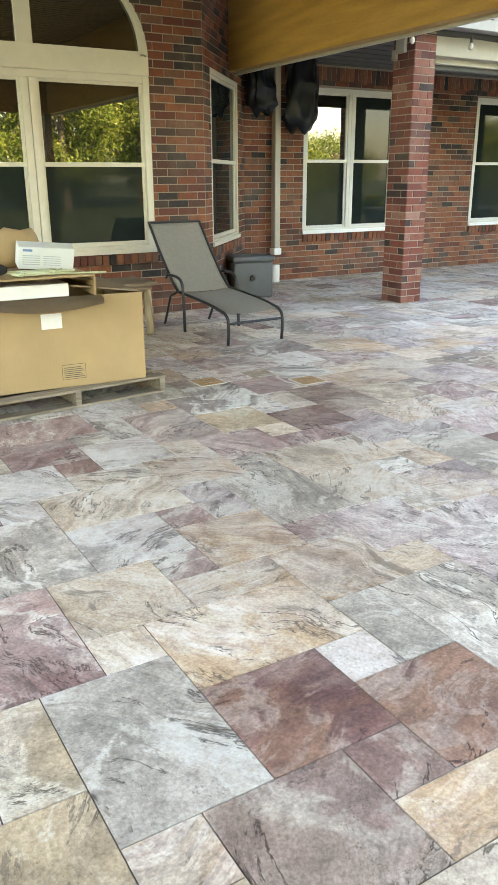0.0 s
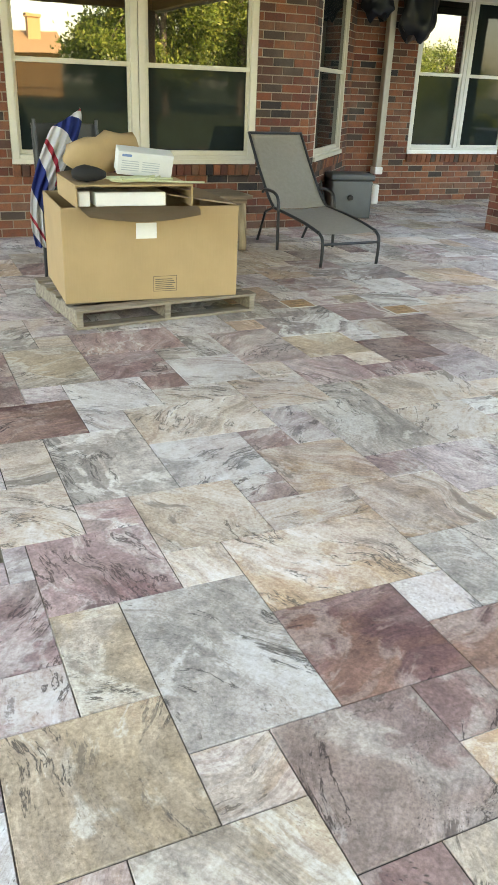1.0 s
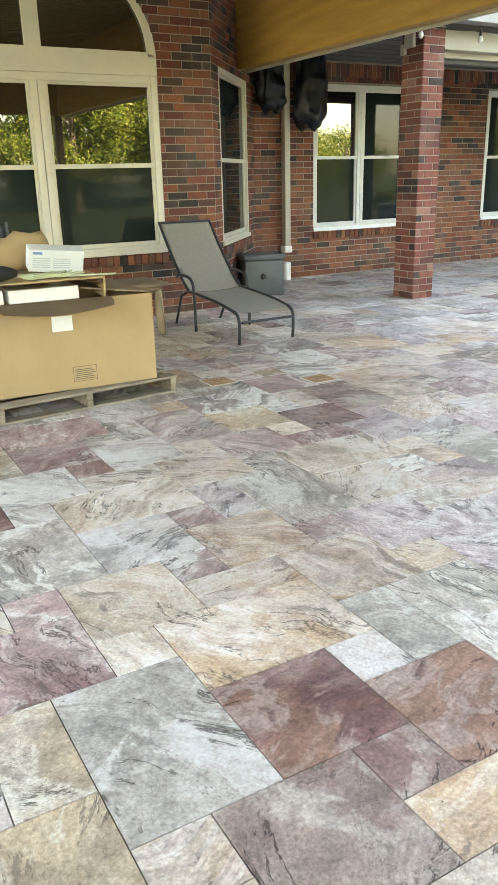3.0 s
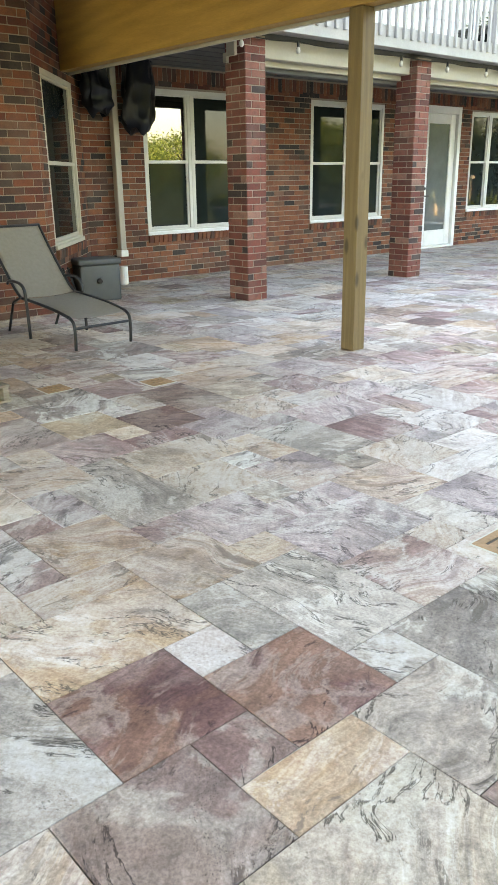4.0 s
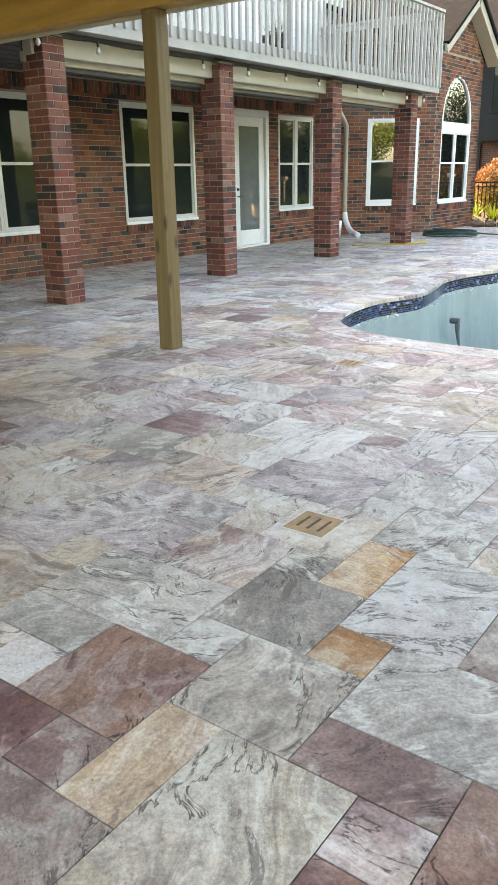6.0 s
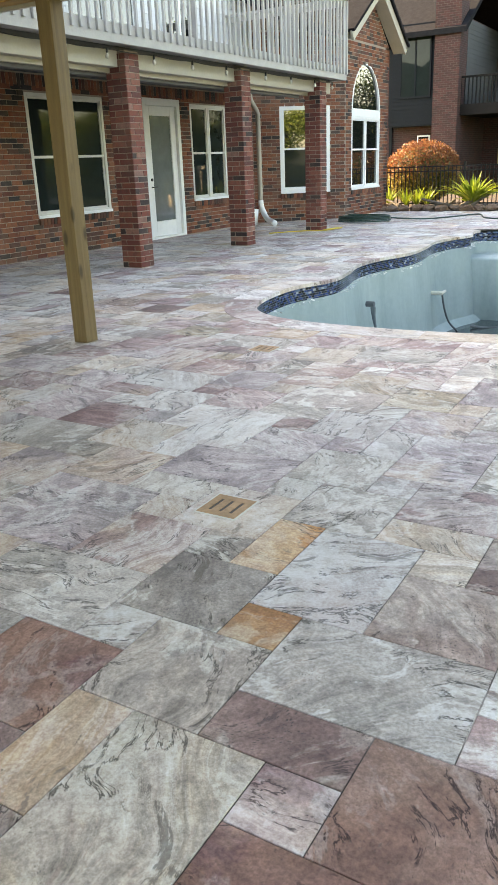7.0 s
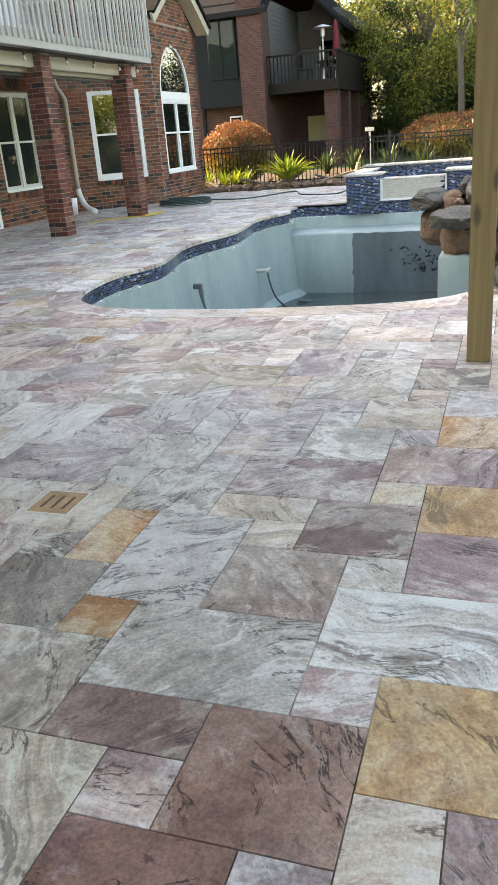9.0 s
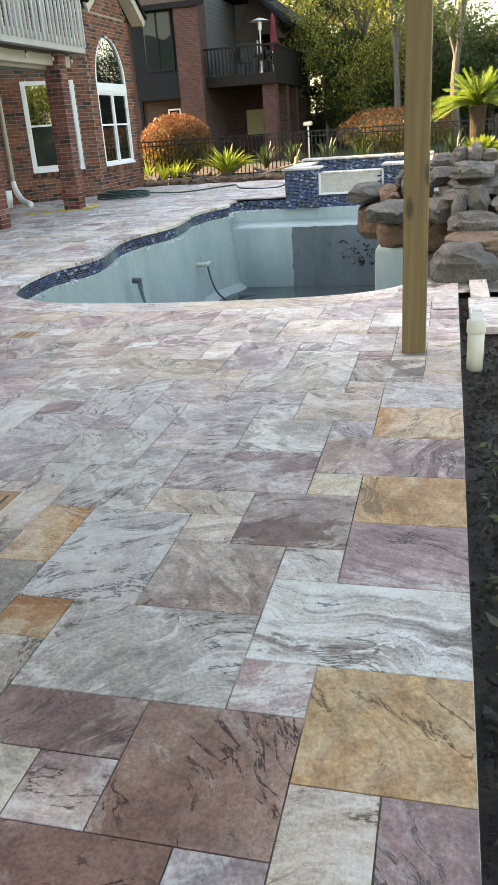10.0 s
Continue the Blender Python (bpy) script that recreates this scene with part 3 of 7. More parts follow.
def lay_bricks():
    """Lays the bricks on all the walls: the nearest as single pieces, the rest joined."""
    for ob, laid, singles, zone, sills, mat in LATER:
        single = [b for b in laid if not zone or (zone[0] < b[0] < zone[1] and b[1] < zone[2])][:singles]
        keep = set(single)
        for s, z, w, h in single:
            o = new("brick", piece_mesh("brick", w, h, 0.006, 0.002, mat))
            o.parent = ob
            o.location = (s, rng.uniform(-0.002, 0.001), z)
        V, F = [], []
        for b in laid:
            if b in keep:
                continue
            s, z, w, h = b
            v, f = brick_verts(w, h, 0.006 + rng.uniform(-0.001, 0.002), 0.002)
            k = len(V)
            V += [(x + s, y, q + z) for x, y, q in v]
            F += [tuple(i + k for i in q) for q in f]
        if V:
            tagged(data_part("brickwork", V, F, mat, ob), kind="stuff")
        for s0, s1, zt in sills:
            n = max(1, round((s1 - s0) / COURSE))
            for i in range(n):
                o = new("sill_brick", piece_mesh("sill_brick", (s1 - s0) / n - JOINT, 0.10, 0.045, 0.004, mat))
                o.parent = ob
                o.location = (s0 + (i + 0.5) * (s1 - s0) / n, 0.0, zt - 0.052)
                o.rotation_euler = (radians(7), 0, 0)


def window(name, label, wall, s0, s1, z0, z1, units, rail, arch=0.0, transom=0.0, trim=VINYL, lower=VINYL, edge=0.06, mull=0.11, both=False, screens=(), arch_bar=True):
    """A window in a wall: outer frame, mullions, meeting rails, a pane for each sash. Local x along the wall, y inward."""
    w = thing(name, label, "window", kind="structure")
    w.location, w.rotation_euler = wall.location, wall.rotation_euler
    y0, y1 = -0.004, 0.09
    part("window_frame", boxes((s0, s0 + edge, y0, y1, z0, z1), (s1 - edge, s1, y0, y1, z0, z1), (s0 + edge, s1 - edge, y0, y1, z1 - edge, z1), (s0 + edge, s1 - edge, y0, y1, z0, z0 + edge), bevel=0.006), trim, w)
    part("window_sill", boxes((s0 - 0.005, s1 + 0.005, -0.03, 0.02, z0 - 0.012, z0 + 0.035), bevel=0.005), lower, w)
    step = (s1 - s0 - 2 * edge - mull * (units - 1)) / units
    for i in range(units):
        a = s0 + edge + i * (step + mull)
        b = a + step
        if i:
            part("mullion", boxes((a - mull, a - mull * 0.52, y0 + 0.006, y1, z0 + edge, z1 - edge), (a - mull * 0.48, a, y0 + 0.006, y1, z0 + edge, z1 - edge), (a - mull * 0.53, a - mull * 0.47, y0 + 0.03, y1, z0 + edge, z1 - edge), bevel=0.004), trim, w)
        q = 0.028
        part("sash", boxes((a, a + q, 0.018, 0.07, rail, z1 - edge), (b - q, b, 0.018, 0.07, rail, z1 - edge), (a + q, b - q, 0.018, 0.07, z1 - edge - q, z1 - edge), (a, b, 0.012, 0.07, rail - 0.02, rail + 0.022), (a, a + q, 0.03, 0.07, z0 + edge, rail - 0.02), (b - q, b, 0.03, 0.07, z0 + edge, rail - 0.02), (a + q, b - q, 0.03, 0.07, z0 + edge, z0 + edge + q * 1.5), bevel=0.003), trim, w)
        part("pane", boxes((a + q, b - q, 0.04, 0.046, rail + 0.022, z1 - edge - q)), SCREEN if i in screens else GLASS, w, "dark upper pane")
        part("pane", boxes((a + q, b - q, 0.05, 0.056, z0 + edge + q * 1.5, rail - 0.02)), GLASS if both else SCREEN, w, "dark lower pane behind a screen")
    if arch:
        mid, ha = (s0 + s1) / 2, (s1 - s0) / 2
        bm = bmesh.new()
        quad_box(bm, s0, s1, y0 - 0.004, y1, z1 + 0.002, z1 + transom)
        part("transom", bm, trim, w)
        zb, k = z1 + transom, 32
        bm, ins = bmesh.new(), edge * 1.15
        outer = [(mid - ha * math.cos(math.pi * i / k), zb + (arch - transom) * math.sin(math.pi * i / k)) for i in range(k + 1)]
        inner = [(mid - (ha - ins) * math.cos(math.pi * i / k), zb + 0.04 + (arch - transom - ins) * math.sin(math.pi * i / k)) for i in range(k + 1)]
        ring = [[bm.verts.new((x, y, z)) for x, z in run] for run, y in ((outer, y0), (inner, y0), (inner, y1), (outer, y1))]
        for a, b in ((0, 1), (1, 2), (2, 3), (3, 0)):
            for i in range(k):
                bm.faces.new((ring[a][i], ring[a][i + 1], ring[b][i + 1], ring[b][i]))
        quad_box(bm, s0 + ins, s1 - ins, y0 + 0.004, y1, zb + 0.001, zb + 0.045)
        part("arch_frame", bm, trim, w)
        if arch_bar:
            part("mullion", boxes((mid - mull / 2, mid + mull / 2, y0 + 0.008, y1, zb + 0.045, zb + arch - transom - ins), bevel=0.004), trim, w)
        bm = bmesh.new()
        ends = [[bm.verts.new((x, y, z)) for x, z in inner] for y in (0.04, 0.048)]
        bm.faces.new(ends[0]), bm.faces.new(ends[1][::-1])
        for i in range(k + 1):
            bm.faces.new((ends[0][i], ends[1][i], ends[1][(i + 1) % (k + 1)], ends[0][(i + 1) % (k + 1)]))
        part("pane", bm, GLASS, w, "dark arched pane")
    return w


# ---- ground, pool and patio ----
UNIT, GX, GY = 0.2032, 0.42, -0.57
EDGE_Y, WALL_Y, BAY_Y = -0.57, 9.42, 7.72
POOL = spline(
    [(6.72, 3.50, 0), (7.30, 3.80, 0), (8.2, 3.89, 0), (8.95, 3.70, 0), (9.6, 3.78, 0), (10.3, 3.93, 0), (11.0, 3.90, 0), (11.8, 3.70, 0), (12.6, 3.73, 0), (13.4, 3.83, 0), (14.1, 3.72, 0), (14.65, 3.55, 0),
     (15.2, 3.66, 0), (15.6, 3.55, 0), (15.62, 2.7, 0), (15.6, 1.4, 0), (15.5, 0.2, 0), (14.6, -0.6, 0), (13.0, -0.8, 0), (11.5, -0.5, 0), (10.0, -0.2, 0), (9.0, -0.12, 0), (8.4, -0.15, 0), (7.9, -0.22, 0), (7.3, -0.26, 0),
     (6.85, -0.08, 0), (6.56, 0.35, 0), (6.42, 1.0, 0), (6.33, 2.0, 0), (6.42, 2.95, 0)], 6, True)


def outward(loop, i):
    d = loop[(i + 1) % len(loop)] - loop[i - 1]
    return Vector((-d.y, d.x, 0)).normalized()


def grown(loop, by):
    return [p + outward(loop, i) * by for i, p in enumerate(loop)]


def inside(loop, x, y):
    hit, n = False, len(loop)
    for i in range(n):
        a, b = loop[i], loop[i - 1]
        if (a.y > y) != (b.y > y) and x < (b.x - a.x) * (y - a.y) / (b.y - a.y) + a.x:
            hit = not hit
    return hit


def sheet(outer, holes, z):
    """A flat sheet with holes."""
    bm = bmesh.new()
    for loop in (outer, *holes):
        vs = [bm.verts.new((p[0], p[1], z)) for p in loop]
        for a, b in zip(vs, vs[1:] + vs[:1]):
            bm.edges.new((a, b))
    bmesh.ops.triangle_fill(bm, edges=bm.edges[:], use_beauty=True, normal=(0, 0, 1))
    return bm


RIM = grown(POOL, 0.02)
PIT = (-0.70, 0.14, 2.20, 4.20)
pit_loop = [(PIT[0], PIT[2]), (PIT[1], PIT[2]), (PIT[1], PIT[3]), (PIT[0], PIT[3])]
ground = solid("ground", sheet([(-400, -400), (500, -400), (500, 400), (-400, 400)], [RIM, pit_loop], -0.06), GRASS, "lawn ground of short green grass", "ground", "structure")
patio = solid("patio", sheet([(-4.5, EDGE_Y), (6.6, EDGE_Y), (6.6, -3.0), (21.0, -3.0), (21.0, 9.5), (-4.5, 9.5)], [RIM, pit_loop], -0.005), GROUT, "patio floor of multicoloured travertine tiles in a French pattern", "patio", "structure")
bm = boxes((-4.5, 7.0, EDGE_Y, EDGE_Y + 0.02, -0.10, -0.0055))
part("slab_edge", bm, CONCRETE, patio)


def strip(loop, z0, z1, grow0=0.0, grow1=0.0, closed=True):
    """A wall that follows a loop, with lengths and heights as its texture coordinates."""
    bm = bmesh.new()
    uv = bm.loops.layers.uv.new("UVMap")
    n, s = len(loop), 0.0
    for i in range(n if closed else n - 1):
        j = (i + 1) % n
        a0, b0 = loop[i] + outward(loop, i) * grow0, loop[j] + outward(loop, j) * grow0
        a1, b1 = loop[i] + outward(loop, i) * grow1, loop[j] + outward(loop, j) * grow1
        l = (loop[j] - loop[i]).length
        f = bm.faces.new([bm.verts.new(c) for c in ((a0.x, a0.y, z0), (b0.x, b0.y, z0), (b1.x, b1.y, z1), (a1.x, a1.y, z1))])
        for lp, c in zip(f.loops, ((s, z0), (s + l, z0), (s + l, z1), (s, z1))):
            lp[uv].uv = c
        s += l
    bmesh.ops.remove_doubles(bm, verts=bm.verts[:], dist=0.0005)
    return bm


pool = thing("swimming_pool", "freeform empty swimming pool with pale grey plaster", "pool", kind="structure")
part("waterline_tile", strip(POOL, -0.20, -0.03), MOSAIC, pool, "band of small blue glass mosaic tiles")
part("pool_wall", strip(POOL, -1.45, -0.20, -0.12, 0.004), PLASTER, pool, smooth=True)
low = grown(POOL, -0.12)
part("pool_cove", strip(low, -1.66, -1.45, -0.28, 0.0), PLASTER, pool, smooth=True)
part("pool_floor", sheet(grown(low, -0.24), [], -1.655), PLASTER, pool)
bm = boxes((14.75, 15.7, -0.9, 3.9, -1.64, -0.42), bevel=0.05)
part("bench", bm, PLASTER, pool, "plastered bench under the spa", True)
bm = bmesh.new()
edge = [(2.36 + 0.05 * noise.noise((k * 0.9, 1.0, 4.0)), -1.58 + 1.13 * k / 14) for k in range(15)] + [(2.3 - 1.75 * k / 14, -0.455 + 0.025 * noise.noise((k * 0.8, 7.0, 2.0))) for k in range(1, 15)] + [(0.55, -1.58)]
back = [bm.verts.new((14.7485, y, z)) for y, z in edge]
front = [bm.verts.new((14.744, y, z)) for y, z in edge]
for k in range(len(edge)):
    bm.faces.new((back[k], back[(k + 1) % len(edge)], front[(k + 1) % len(edge)], front[k]))
bm.faces.new(front)
part("wet_patch", bm, WETPLASTER, pool, "dark wet plaster panel")
# lime crust under the mosaic band
V, F = [], []
lrng = random.Random(21)
for p in grown(POOL, -0.006):
    for _ in range(5):
        if noise.noise((p.x * 1.3, p.y * 1.3, 3.0)) < -0.15:
            continue
        s = lrng.uniform(0.006, 0.022)
        c = Vector((p.x + lrng.uniform(-0.05, 0.05), p.y + lrng.uniform(-0.05, 0.05), -0.205 - abs(lrng.gauss(0, 0.018))))
        k = len(V)
        V += [tuple(c + Vector((lrng.uniform(-1, 1) * s * 1.5, lrng.uniform(-1, 1) * s * 1.5, lrng.uniform(-1, 1) * s))) for _ in range(5)]
        F += [(k, k + 1, k + 2), (k, k + 2, k + 3), (k, k + 3, k + 4), (k + 1, k + 2, k + 4), (k + 2, k + 3, k + 4), (k, k + 1, k + 4)]
tagged(data_part("lime_crust", V, F, WHITE, pool), kind="stuff")
part("rock_pier", boxes((8.52, 9.0, -0.2, 0.27, -1.64, 0.06), bevel=0.03), PLASTER, pool, "plastered pier under the rocks", True)
water = solid("water", boxes((11.0, 15.6, -0.9, 3.7, -1.60, -1.56)), plain("shallow_pool_water", (0.05, 0.07, 0.07), 0.04, 0, 0.1, 1), "shallow dark water in the deep end", "water", "structure")


# coping stones round the rim
acc, start, k = 0.0, 0, 0
runs = []
for i in range(len(POOL)):
    acc += (POOL[(i + 1) % len(POOL)] - POOL[i]).length
    if acc > 0.58:
        runs.append((start, i + 1))
        start, acc = i + 1, 0.0
kinds = ["cream", "pink", "white", "grey", "cream", "pink"]
for a, b in runs:
    mid = POOL[((a + b) // 2) % len(POOL)]
    if mid.x > 15.3 or (mid.y < 0.6 and mid.x > 7.0):
        continue
    bm = bmesh.new()
    idx = [i % len(POOL) for i in range(a, b + 1)]
    inner = [POOL[i] - outward(POOL, i) * 0.025 for i in idx]
    outer = [POOL[i] + outward(POOL, i) * 0.30 for i in idx]
    g = (inner[-1] - inner[0]).normalized() * 0.002
    inner[0], outer[0], inner[-1], outer[-1] = inner[0] + g, outer[0] + g, inner[-1] - g, outer[-1] - g
    R = [[bm.verts.new((p.x, p.y, z)) for p in run] for run, z in ((inner, -0.042), (inner, 0.0), (outer, 0.003), (outer, -0.042))]
    for u, v in ((0, 1), (1, 2), (2, 3), (3, 0)):
        for i in range(len(idx) - 1):
            bm.faces.new((R[u][i], R[u][i + 1], R[v][i + 1], R[v][i]))
    for e in (0, -1):
        bm.faces.new([r[e] for r in R])
    part("coping_stone", bm, STONE[kinds[rng.randrange(6)]], patio)

# pit with bare concrete
pit = thing("sunken_pit", "shallow unpaved pit with bare grey concrete and dirt", "pit", kind="structure")
part("pit_floor", boxes((PIT[0] - 0.2, PIT[1] + 0.05, PIT[2] - 0.05, PIT[3] + 0.05, -0.16, -0.065)), CONCRETE, pit)
bm = bmesh.new()
P = []
for i in range(240):
    y = PIT[2] + (PIT[3] - PIT[2]) * i / 239
    w = 0.075 + 0.03 * noise.noise((y * 6, 0, 3)) + 0.016 * noise.noise((y * 23, 1, 3)) + 0.014 * noise.noise((y * 61, 2, 3))
    P.append([bm.verts.new((PIT[1] + 0.01 - w * k / 6, y, -0.07 + 0.045 * (1 - k / 6) ** 1.4 + 0.008 * noise.noise((y * 40, k * 1.3, 7)))) for k in range(7)])
for a, b in zip(P, P[1:]):
    for k in range(6):
        bm.faces.new((a[k], a[k + 1], b[k + 1], b[k]))
part("dirt", bm, PITDIRT, pit, "crumbly dirt along the tile edge")

# tiles: one repeat of the pattern is six units square
PATTERN = [(5, 0, 2, 2), (4, 2, 2, 2), (2, 3, 2, 2), (1, 1, 2, 2), (0, 3, 2, 3), (2, 5, 3, 2), (0, 2, 1, 1), (1, 0, 1, 1), (4, 4, 1, 1), (3, 2, 1, 1), (5, 4, 1, 2), (3, 1, 2, 1)]
SEEN = dict(
    cream="7,12 -2,14 -1,16 1,12 1,13 2,17 3,1 6,20 8,15 10,8 10,10 10,4 11,4 12,-3 13,10 16,2 19,6 8,17",
    peach="0,8 2,11 3,7 3,13 5,12 4,14 18,4 11,12",
    tan="5,0 11,0 17,-2",
    amber="7,6 9,7 15,0",
    plum="2,3 2,9 4,2 4,8 10,20 -1,18 2,2 1,1",
    grey="0,3 0,9 0,15 6,3 6,8 6,9 9,2 11,10 6,15 5,10 11,6 13,7 12,8 17,10",
    slate="5,6 7,7 6,12 9,8",
    white="1,19 2,15 4,10 4,20 8,5 14,11 22,2 16,8 13,6 16,4 1,18 15,7",
    mauve="-1,12 4,4 6,14 7,19 9,0 12,3 13,0 2,21 -4,11 14,15 9,19",
    lilac="7,13 8,11 14,5 14,9 12,9 10,14 17,6 15,8 13,4 19,4 8,9 17,4 13,14 9,13",
    pink="2,-1 -2,10 0,14 2,23 6,21 8,9 12,13 4,16 16,10 6,2 3,14",
    olive="-3,9 -2,8 -1,6 -1,10 2,5 8,21",
    brown="1,6 1,7 3,8 5,4 8,3 10,2",
    veined="7,0 8,23 18,8",
)
KNOWN = {tuple(int(a) for a in q.split(",")): k for k, v in SEEN.items() for q in v.split()}
BAG = ["grey"] * 6 + ["white"] * 6 + ["cream"] * 5 + ["pink"] * 5 + ["lilac"] * 6 + ["mauve"] * 3 + ["veined"] * 2 + ["slate"] * 2 + ["peach"] * 3 + ["olive"] * 2 + ["brown"]
# along the soil edge larger slabs take the place of the pattern
SWAPPED = {(U + 6 * k, V) for k in (0, 1) for U, V in ((7, 0), (7, 1), (8, -1), (9, 1))}
SLABS = [(U + 6 * k, 0, 2, d) for k in (0, 1) for U, d in ((7, 3), (9, 2))]
SKIRT = grown(POOL, 0.285)


def cut_out(rect, hole):
    x0, x1, y0, y1 = rect
    a, b, c, d = hole
    if x1 <= a or x0 >= b or y1 <= c or y0 >= d:
        return [rect]
    out = []
    if x0 < a: out.append((x0, a, y0, y1))
    if x1 > b: out.append((b, x1, y0, y1))
    x0, x1 = max(x0, a), min(x1, b)
    if y0 < c: out.append((x0, x1, y0, c))
    if y1 > d: out.append((x0, x1, d, y1))
    return out


def half_plane(poly, p, n):
    out = []
    for i, q in enumerate(poly):
        r = poly[(i + 1) % len(poly)]
        dq, dr = (q - p).dot(n), (r - p).dot(n)
        if dq >= 0:
            out.append(q)
        if dq * dr < 0:
            out.append(q + (r - q) * (dq / (dq - dr)))
    return out


def lay_tiles():
    trng = random.Random(11)
    near, far = [], {}
    laid = [(u + 6 * i, v + 6 * j, du, dv) for i in range(-5, 18) for j in range(-1, 9) for u, v, du, dv in PATTERN]
    for U, V, du, dv in SLABS + [q for q in laid if q[:2] not in SWAPPED]:
        kind = KNOWN.get((U, V)) or trng.choice(BAG)
        rect = (GX + U * UNIT, GX + (U + du) * UNIT, max(EDGE_Y, GY + V * UNIT), min(WALL_Y + 0.06, GY + (V + dv) * UNIT))
        if rect[3] - rect[2] < 0.03 or rect[0] < -4.5 or rect[1] > 21.0:
            continue
        if rect[0] < 3.9 and rect[2] > BAY_Y + 0.1 or rect[0] > 18.7 and rect[2] > BAY_Y + 0.1:
            continue
        for r in cut_out(rect, PIT):
            x0, x1, y0, y1 = (r[0] + 0.0019, r[1] - 0.0019, r[2] + 0.0019, r[3] - 0.0019)
            cx, cy = (x0 + x1) / 2, (y0 + y1) / 2
            poly = [Vector((x0, y0, 0)), Vector((x1, y0, 0)), Vector((x1, y1, 0)), Vector((x0, y1, 0))]
            if x1 > 5.7 and y0 < 4.6:
                flags = [inside(SKIRT, p.x, p.y) for p in (*poly, Vector((cx, cy, 0)))]
                if all(flags):
                    continue
                if any(flags):
                    k = min(range(len(SKIRT)), key=lambda q: (SKIRT[q].x - cx) ** 2 + (SKIRT[q].y - cy) ** 2)
                    poly = half_plane(poly, SKIRT[k], outward(POOL, k))
                    if len(poly) < 3:
                        continue
            whole = len(poly) == 4 and abs((poly[2] - poly[0]).length - math.hypot(x1 - x0, y1 - y0)) < 1e-4
            if whole and -0.6 < cx < 4.4 and cy < 3.6:
                near.append((cx, cy, x1 - x0, y1 - y0, kind))
            else:
                far.setdefault(kind, []).append(poly)
    near.sort(key=lambda q: q[0] ** 2 + q[1] ** 2)
    for q in near[300:]:
        cx, cy, w, h, kind = q
        far.setdefault(kind, []).append([Vector((cx - w / 2, cy - h / 2, 0)), Vector((cx + w / 2, cy - h / 2, 0)), Vector((cx + w / 2, cy + h / 2, 0)), Vector((cx - w / 2, cy + h / 2, 0))])
    for cx, cy, w, h, kind in near[:300]:
        o = new("tile", piece_mesh("tile", w, h, 0.013, 0.0016, STONE[kind]))
        o.parent = patio
        o.location, o.rotation_euler = (cx, cy, -0.013 + trng.uniform(-0.0012, 0.0004)), (radians(-90), 0, 0)
    for kind, polys in far.items():
        V, F = [], []
        for poly in polys:
            k, n = len(V), len(poly)
            c = sum(poly, Vector()) / n
            dz = trng.uniform(-0.0012, 0.0004)
            V += [(p.x, p.y, -0.013) for p in poly] + [(p.x, p.y, -0.002 + dz) for p in poly]
            V += [(p.x + (c.x - p.x) * 0.008, p.y + (c.y - p.y) * 0.008, dz) for p in poly]
            for a in range(n):
                b = (a + 1) % n
                F += [(k + a, k + b, k + n + b, k + n + a), (k + n + a, k + n + b, k + 2 * n + b, k + 2 * n + a)]
            F.append(tuple(k + 2 * n + a for a in range(n)))
        tagged(data_part("tiling", V, F, STONE[kind], patio), kind="stuff")


# ---- the house ----
B0, B1 = (0.43, BAY_Y), (4.07, BAY_Y)
CORNER = (5.56, WALL_Y)
wall_bay = brick_wall("wall_bay", "red and charcoal brick bay wall with sandy mortar", B0, B1, -0.02, 4.4, [(0.61, 3.03, 0.67, 2.36, 0), (0.61, 3.03, 2.36, 2.53, 0.95)], 300, (2.9, 3.7, 3.2), sills=[(0.6, 3.04, 0.66)])
wall_bay_side = brick_wall("wall_bay_side", "angled red brick side wall of the bay", B1, CORNER, -0.02, 4.4, [(0.30, 1.82, 0.67, 2.52, 0)], 120, (0, 2.3, 1.0), sills=[(0.3, 1.82, 0.66)])
wall_bay_left = brick_wall("wall_bay_left", "angled red brick wall of the bay", (-1.06, WALL_Y), B0, -0.02, 4.4, (), 0)
wall_main = brick_wall("wall_main", "long red brick house wall under the balcony", CORNER, (17.0, WALL_Y), -0.02, 2.86,
                       [(0.96, 2.62, 0.64, 2.57, 0), (4.26, 6.13, 0.65, 2.57, 0), (7.28, 8.50, -0.03, 2.63, 0), (8.86, 10.24, 0.67, 2.57, 0)], 300, (0, 1.2, 3), soldier=(2.635, 2.84),
                       sills=[(0.95, 2.63, 0.63), (4.25, 6.14, 0.64), (8.85, 10.25, 0.66)])
wall_wing_side = brick_wall("wall_wing_side", "angled red brick wall of the far wing", (17.0, WALL_Y), (18.6, 7.75), -0.02, 4.2, [(0.66, 1.91, 0.66, 2.63, 0)], 0, sills=[(0.65, 1.92, 0.65)])
wall_wing = brick_wall("wall_wing", "red brick gable wall of the far wing", (18.6, 7.75), (21.4, 7.75), -0.02, 4.05, [(0.35, 2.22, 0.66, 2.36, 0), (0.35, 2.22, 2.36, 2.50, 1.08)], 0, sills=[(0.33, 2.24, 0.65)])
wall_wing_end = brick_wall("wall_wing_end", "red brick end wall of the house", (21.4, 7.75), (21.4, 14.0), -0.02, 4.05, (), 0)
wall_left = solid("wall_left", boxes((-9, -1.06, WALL_Y, WALL_Y + 0.2, -0.02, 4.4)), MORTAR, "house wall beyond the bay", "wall", "structure")

window("window_1", "tall arched bay window, frame tinted cream for beam bounce, dark reflecting glass", wall_bay, 0.61, 3.03, 0.67, 2.36, 2, 1.53, 1.12, 0.17, edge=0.07, mull=0.15)
